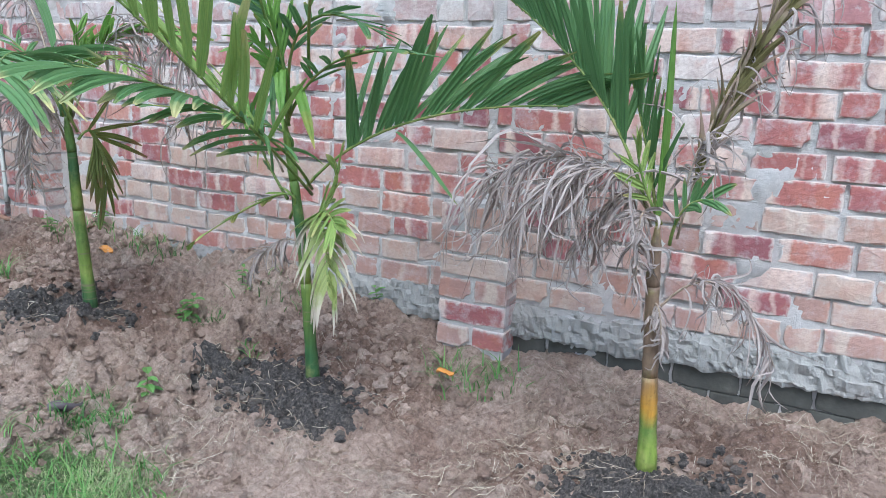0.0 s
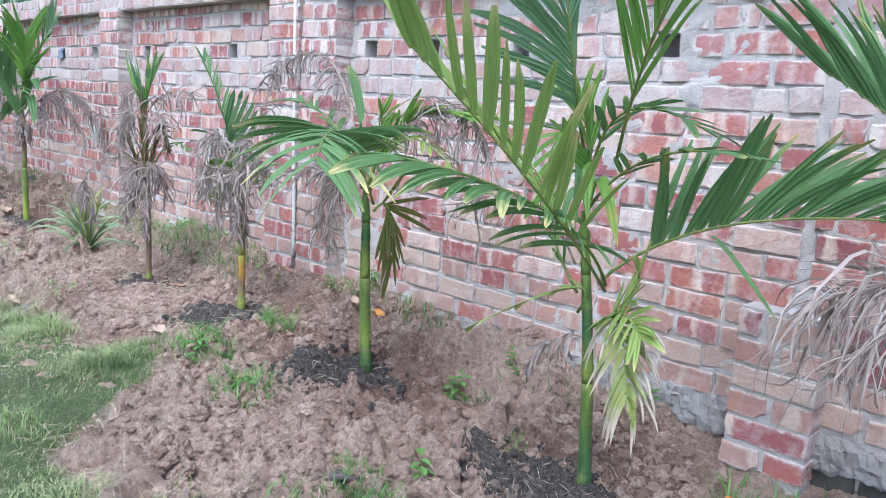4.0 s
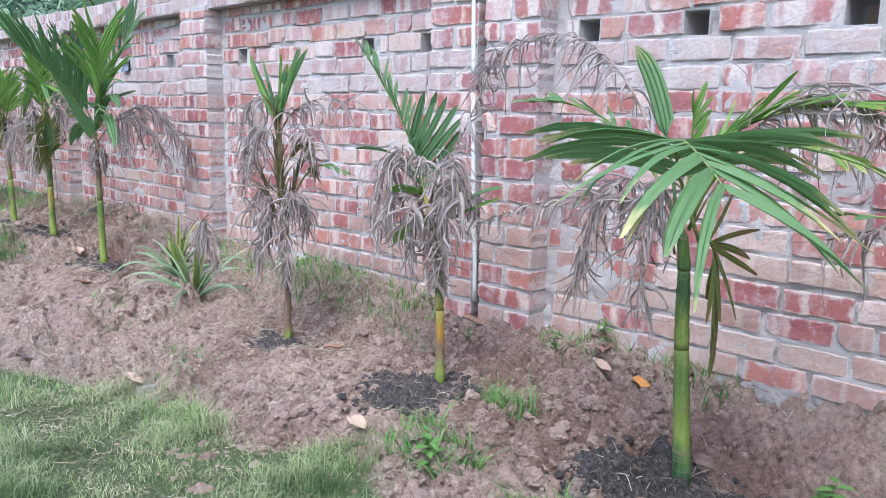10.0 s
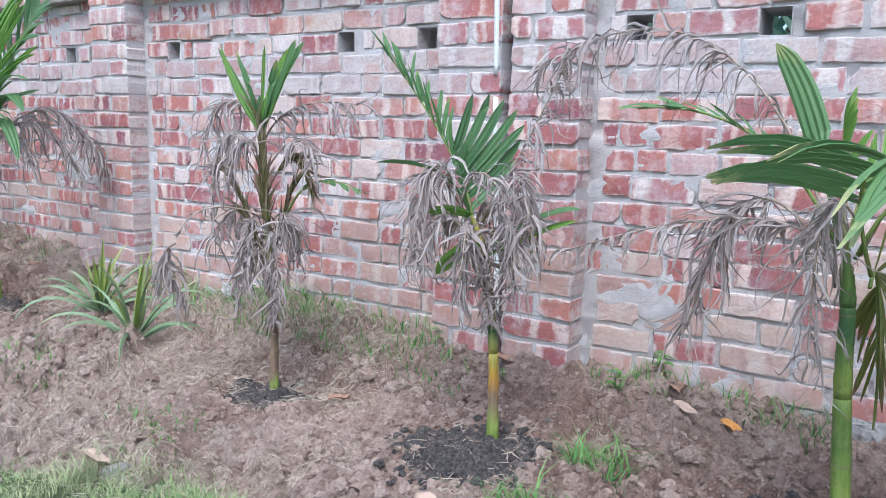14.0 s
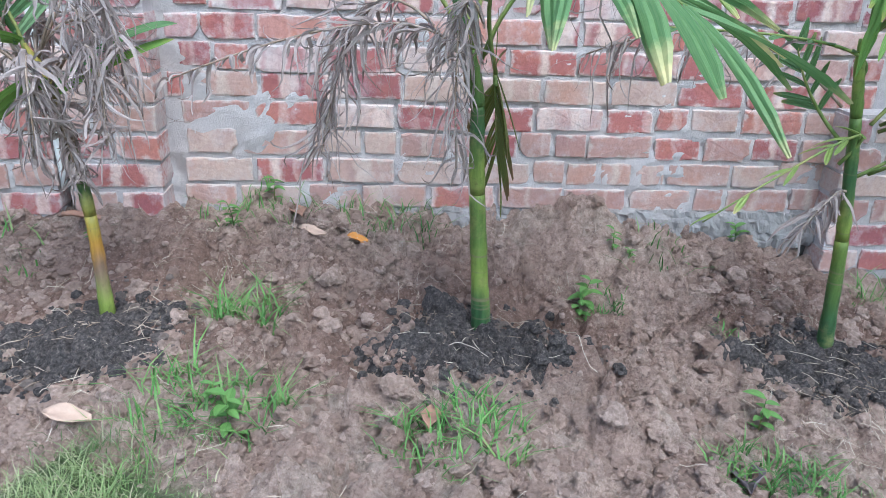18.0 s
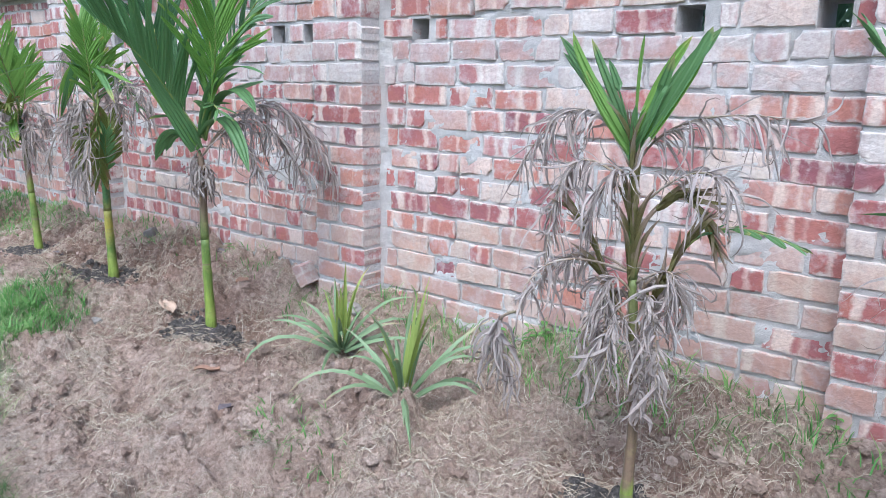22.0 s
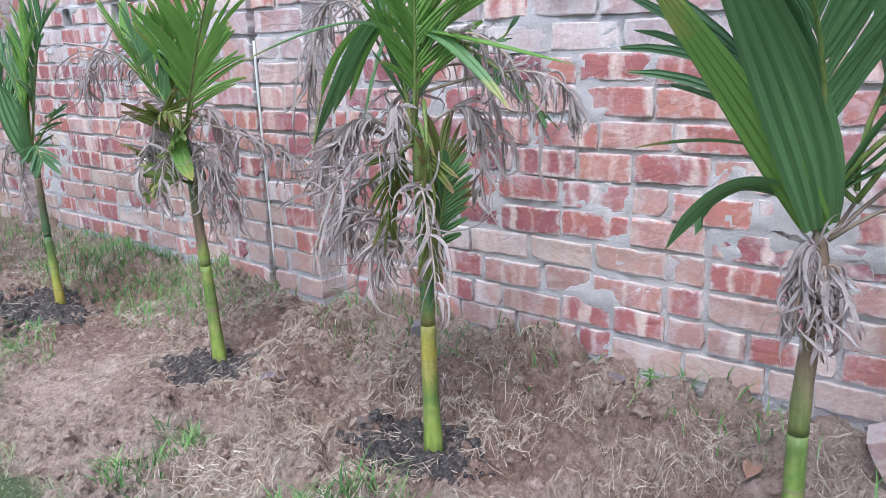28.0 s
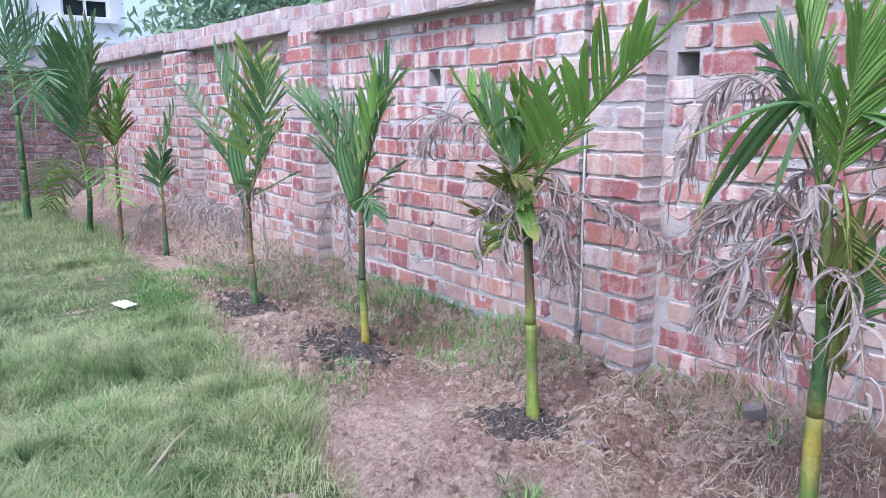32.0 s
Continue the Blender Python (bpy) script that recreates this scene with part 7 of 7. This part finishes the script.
def tree(x, y, height, crown, leaf, mat, seed, count=3600, label="leafy green tree behind the brick wall"):
    rs = np.random.RandomState(seed)
    q = random.Random(seed)
    t = tagged(empty("tree", x, y, 0), label, "tree", "trees behind the wall")
    trunk = [(0.1 * math.sin(u * 3 + seed), 0.1 * math.cos(u * 2 + seed) - 0.1, u * height * 0.75) for u in np.linspace(0, 1, 9)]
    place("trunk", mesh_of("trunk", *tube(trunk, [0.13 * (1 - 0.8 * u) + 0.015 for u in np.linspace(0, 1, 9)], 8), True), bark, t)
    centres = []
    for i in range(16):
        a, r, z = q.uniform(0, 6.28), crown * math.sqrt(q.uniform(0.08, 1)), height * q.uniform(0.30, 1.0)
        r *= 1.0 - 0.45 * abs(z / height - 0.6)
        centres.append((r * math.cos(a), r * math.sin(a), z))
    for c in centres[:9]:
        s = trunk[min(8, max(2, int(c[2] / height * 7)))]
        pts = catmull([s, ((s[0] + c[0]) / 2, (s[1] + c[1]) / 2, (s[2] + c[2]) / 2 + 0.12), c], 8)
        place("limb", mesh_of("limb", *tube(pts, [0.035 * (1 - 0.85 * u / 8) + 0.004 for u in range(9)], 6), True), bark, t)
    C = np.array(centres)[rs.randint(0, 16, count)] + rs.normal(0, 1, (count, 3)) * np.array((crown, crown, crown)) * 0.21
    C[:, 2] = np.maximum(C[:, 2], 0.5)
    d = rs.normal(0, 1, (count, 3)) + np.array((0, 0, -0.55))
    d /= np.linalg.norm(d, axis=1)[:, None]
    s = np.cross(d, rs.normal(0, 1, (count, 3)))
    s /= np.linalg.norm(s, axis=1)[:, None] + 1e-9
    nr = np.cross(d, s)
    ln = leaf * rs.uniform(0.6, 1.3, count)[:, None]
    w = ln * 0.19
    V = np.stack([C, C + d * ln * 0.45 + s * w + nr * w * 0.35, C + d * ln * 0.8 + s * w * 0.6 - np.array((0, 0, 0.04)) * ln, C + d * ln - np.array((0, 0, 0.15)) * ln, C + d * ln * 0.8 - s * w * 0.6 - np.array((0, 0, 0.04)) * ln, C + d * ln * 0.45 - s * w + nr * w * 0.35], 1)
    base = (np.arange(count) * 6)[:, None]
    F = np.concatenate([base + np.array((0, 1, 2, 3)), base + np.array((0, 3, 4, 5))])
    tagged(place("crown", mesh_of("crown", V.reshape(-1, 3).tolist(), F.tolist()), mat, t), kind="stuff")


tree(-18.2, 2.6, 3.9, 1.7, 0.19, fol_light, 1, 6500, "mango-like tree with drooping light green leaves")
tree(-15.4, 3.9, 5.4, 2.0, 0.24, fol_mid, 2, 4200)
tree(-12.8, 4.6, 5.6, 2.0, 0.20, fol_dark, 3, 4600, "dark leafy tree behind banana plants")
tree(-9.8, 4.6, 5.4, 2.0, 0.20, fol_dark, 4, 4600, "dark leafy tree behind the brick wall")
tree(-7.0, 4.2, 5.0, 1.9, 0.22, fol_mid, 5, 3800)
tree(-22.5, 5.6, 6.2, 2.6, 0.26, fol_dark, 6, 4200, "tall dark tree beside the white house")
tree(-17.5, 6.0, 6.6, 2.6, 0.26, fol_dark, 7, 4200, "tall dark tree behind the garden wall")
tree(-3.0, 1.2, 2.5, 0.95, 0.14, fol_mid, 8, 2600, "low green shrub close behind the wall")
tree(-5.4, 1.2, 2.5, 0.95, 0.14, fol_mid, 9, 2600, "low green shrub close behind the wall")
tree(-14.3, 1.7, 2.6, 1.0, 0.22, fol_light, 10, 1600, "light green shrub close behind the wall")

banana_mat = leaf_material("banana_leaf", (0.15, 0.28, 0.16), (0.32, 0.47, 0.30), (0.35, 0.33, 0.16), 1.7, 0.4, 0.35)


def banana(x, y, height, seed, azs):
    q = random.Random(seed)
    p = tagged(empty("banana_plant", x, y, 0), "banana plant with broad pale green leaves", "banana plant", "banana plants")
    stem = [(0.03 * math.sin(u * 4), 0.03 * u, u * height) for u in np.linspace(0, 1, 8)]
    place("stem", mesh_of("stem", *tube(stem, [0.11 - 0.05 * u for u in np.linspace(0, 1, 8)], 10), True), stem_green, p)
    for az, rise, ln in azs:
        a, d = radians(az), None
        d = np.array((math.cos(a) * math.cos(radians(rise)), math.sin(a) * math.cos(radians(rise)), math.sin(radians(rise))))
        pts = [np.array((0.02, 0.02, height - 0.1))]
        for j in range(14):
            pts.append(pts[-1] + d * ln / 14)
            d = unit(d + np.array((0, 0, -1.0)) * 0.012 * j)
        side = unit(np.cross(d, (0, 0, 1.0)))
        b = Batch()
        # each half is torn into overlapping strips along the midrib
        for s in (-1, 1):
            for j in range(2, 14):
                w = ln * 0.155 * math.sin(math.pi * (j - 1) / 13.2) ** 0.6 * q.uniform(0.9, 1.06)
                c0, c1 = pts[j], pts[j + 1] if j < 14 else pts[j]
                fwd = (c1 - c0) * 0.5
                sag = np.array((0, 0, -1.0)) * w * q.uniform(0.12, 0.5)
                o0, o1 = c0 + side * s * w + sag + fwd, c1 + side * s * w + sag + fwd
                m0, m1 = (c0 + o0) / 2 + np.array((0, 0, 0.16 * w)), (c1 + o1) / 2 + np.array((0, 0, 0.16 * w))
                v0, v1 = j / 14, (j + 1) / 14
                b.add([c0, c1, m1, m0, o1, o0], [(0, 1, 2, 3), (3, 2, 4, 5)], [(0.5, v0), (0.5, v1), (0.75, v1), (0.75, v0), (1, v1), (1, v0)])
        leaf = place("leaf", b.mesh("leaf"), banana_mat, p)
        place("midrib", mesh_of("midrib", *tube(pts, [0.022 * (1 - 0.8 * i / 14) for i in range(15)], 6), True), rachis_green, leaf)


banana(-12.3, 1.6, 2.1, 3, [(190, 60, 1.9), (240, 48, 1.8), (300, 40, 1.8), (20, 45, 1.7), (95, 55, 1.8), (335, 62, 1.7), (150, 35, 1.6)])
banana(-11.2, 2.4, 2.2, 4, [(200, 55, 1.8), (265, 50, 1.9), (320, 42, 1.7), (40, 50, 1.8), (120, 60, 1.7), (0, 70, 1.6)])
banana(-16.4, 1.5, 1.5, 5, [(210, 55, 1.5), (270, 45, 1.6), (330, 40, 1.5), (40, 55, 1.5), (120, 60, 1.5)])


def coconut(x, y, height, seed):
    p = tagged(empty("coconut_palm", x, y, 0), "coconut palm with long drooping fronds behind the wall", "palm")
    pts = [(0.05 * math.sin(u * 3), 0, u * height) for u in np.linspace(0, 1, 10)]
    place("trunk", mesh_of("trunk", *tube(pts, [0.13 - 0.05 * u for u in np.linspace(0, 1, 10)], 10), True), bark, p)
    for i in range(11):
        a = i * 2.4 + seed
        r, rise = 1.5 + 0.3 * math.sin(i * 5), 0.5 + 0.5 * math.cos(i * 3.7)
        frond(p, "k" if i % 3 else "g", (0, 0, height), (0.5 * r * math.cos(a), 0.5 * r * math.sin(a), height + 0.55 * rise + 0.25), (r * math.cos(a), r * math.sin(a), height + rise - 0.75), 0.55, 0, -5, 22)


coconut(-10.6, 2.9, 2.5, 1)
coconut(-8.4, 3.2, 2.9, 2)
pole = place("pole", mesh_of("pole", *tube([(0, 0, 0), (0.02, 0, 2.2), (0, 0, 4.6)], [0.045, 0.04, 0.035], 8), True), bark)
pole.location = (-10.9, 3.6, 0)
tagged(pole, "thin dark wooden pole behind the wall", "pole")

cable_pts = catmull([(-19.0, 1.2, 2.05), (-14.5, 1.4, 2.0), (-11.0, 1.8, 2.35), (-7.0, 2.4, 3.0)], 40)
cable = place("cable", mesh_of("cable", *tube(cable_pts, [0.006] * 41, 5), True), bark)
tagged(cable, "thin black slack cable behind the wall", "cable")
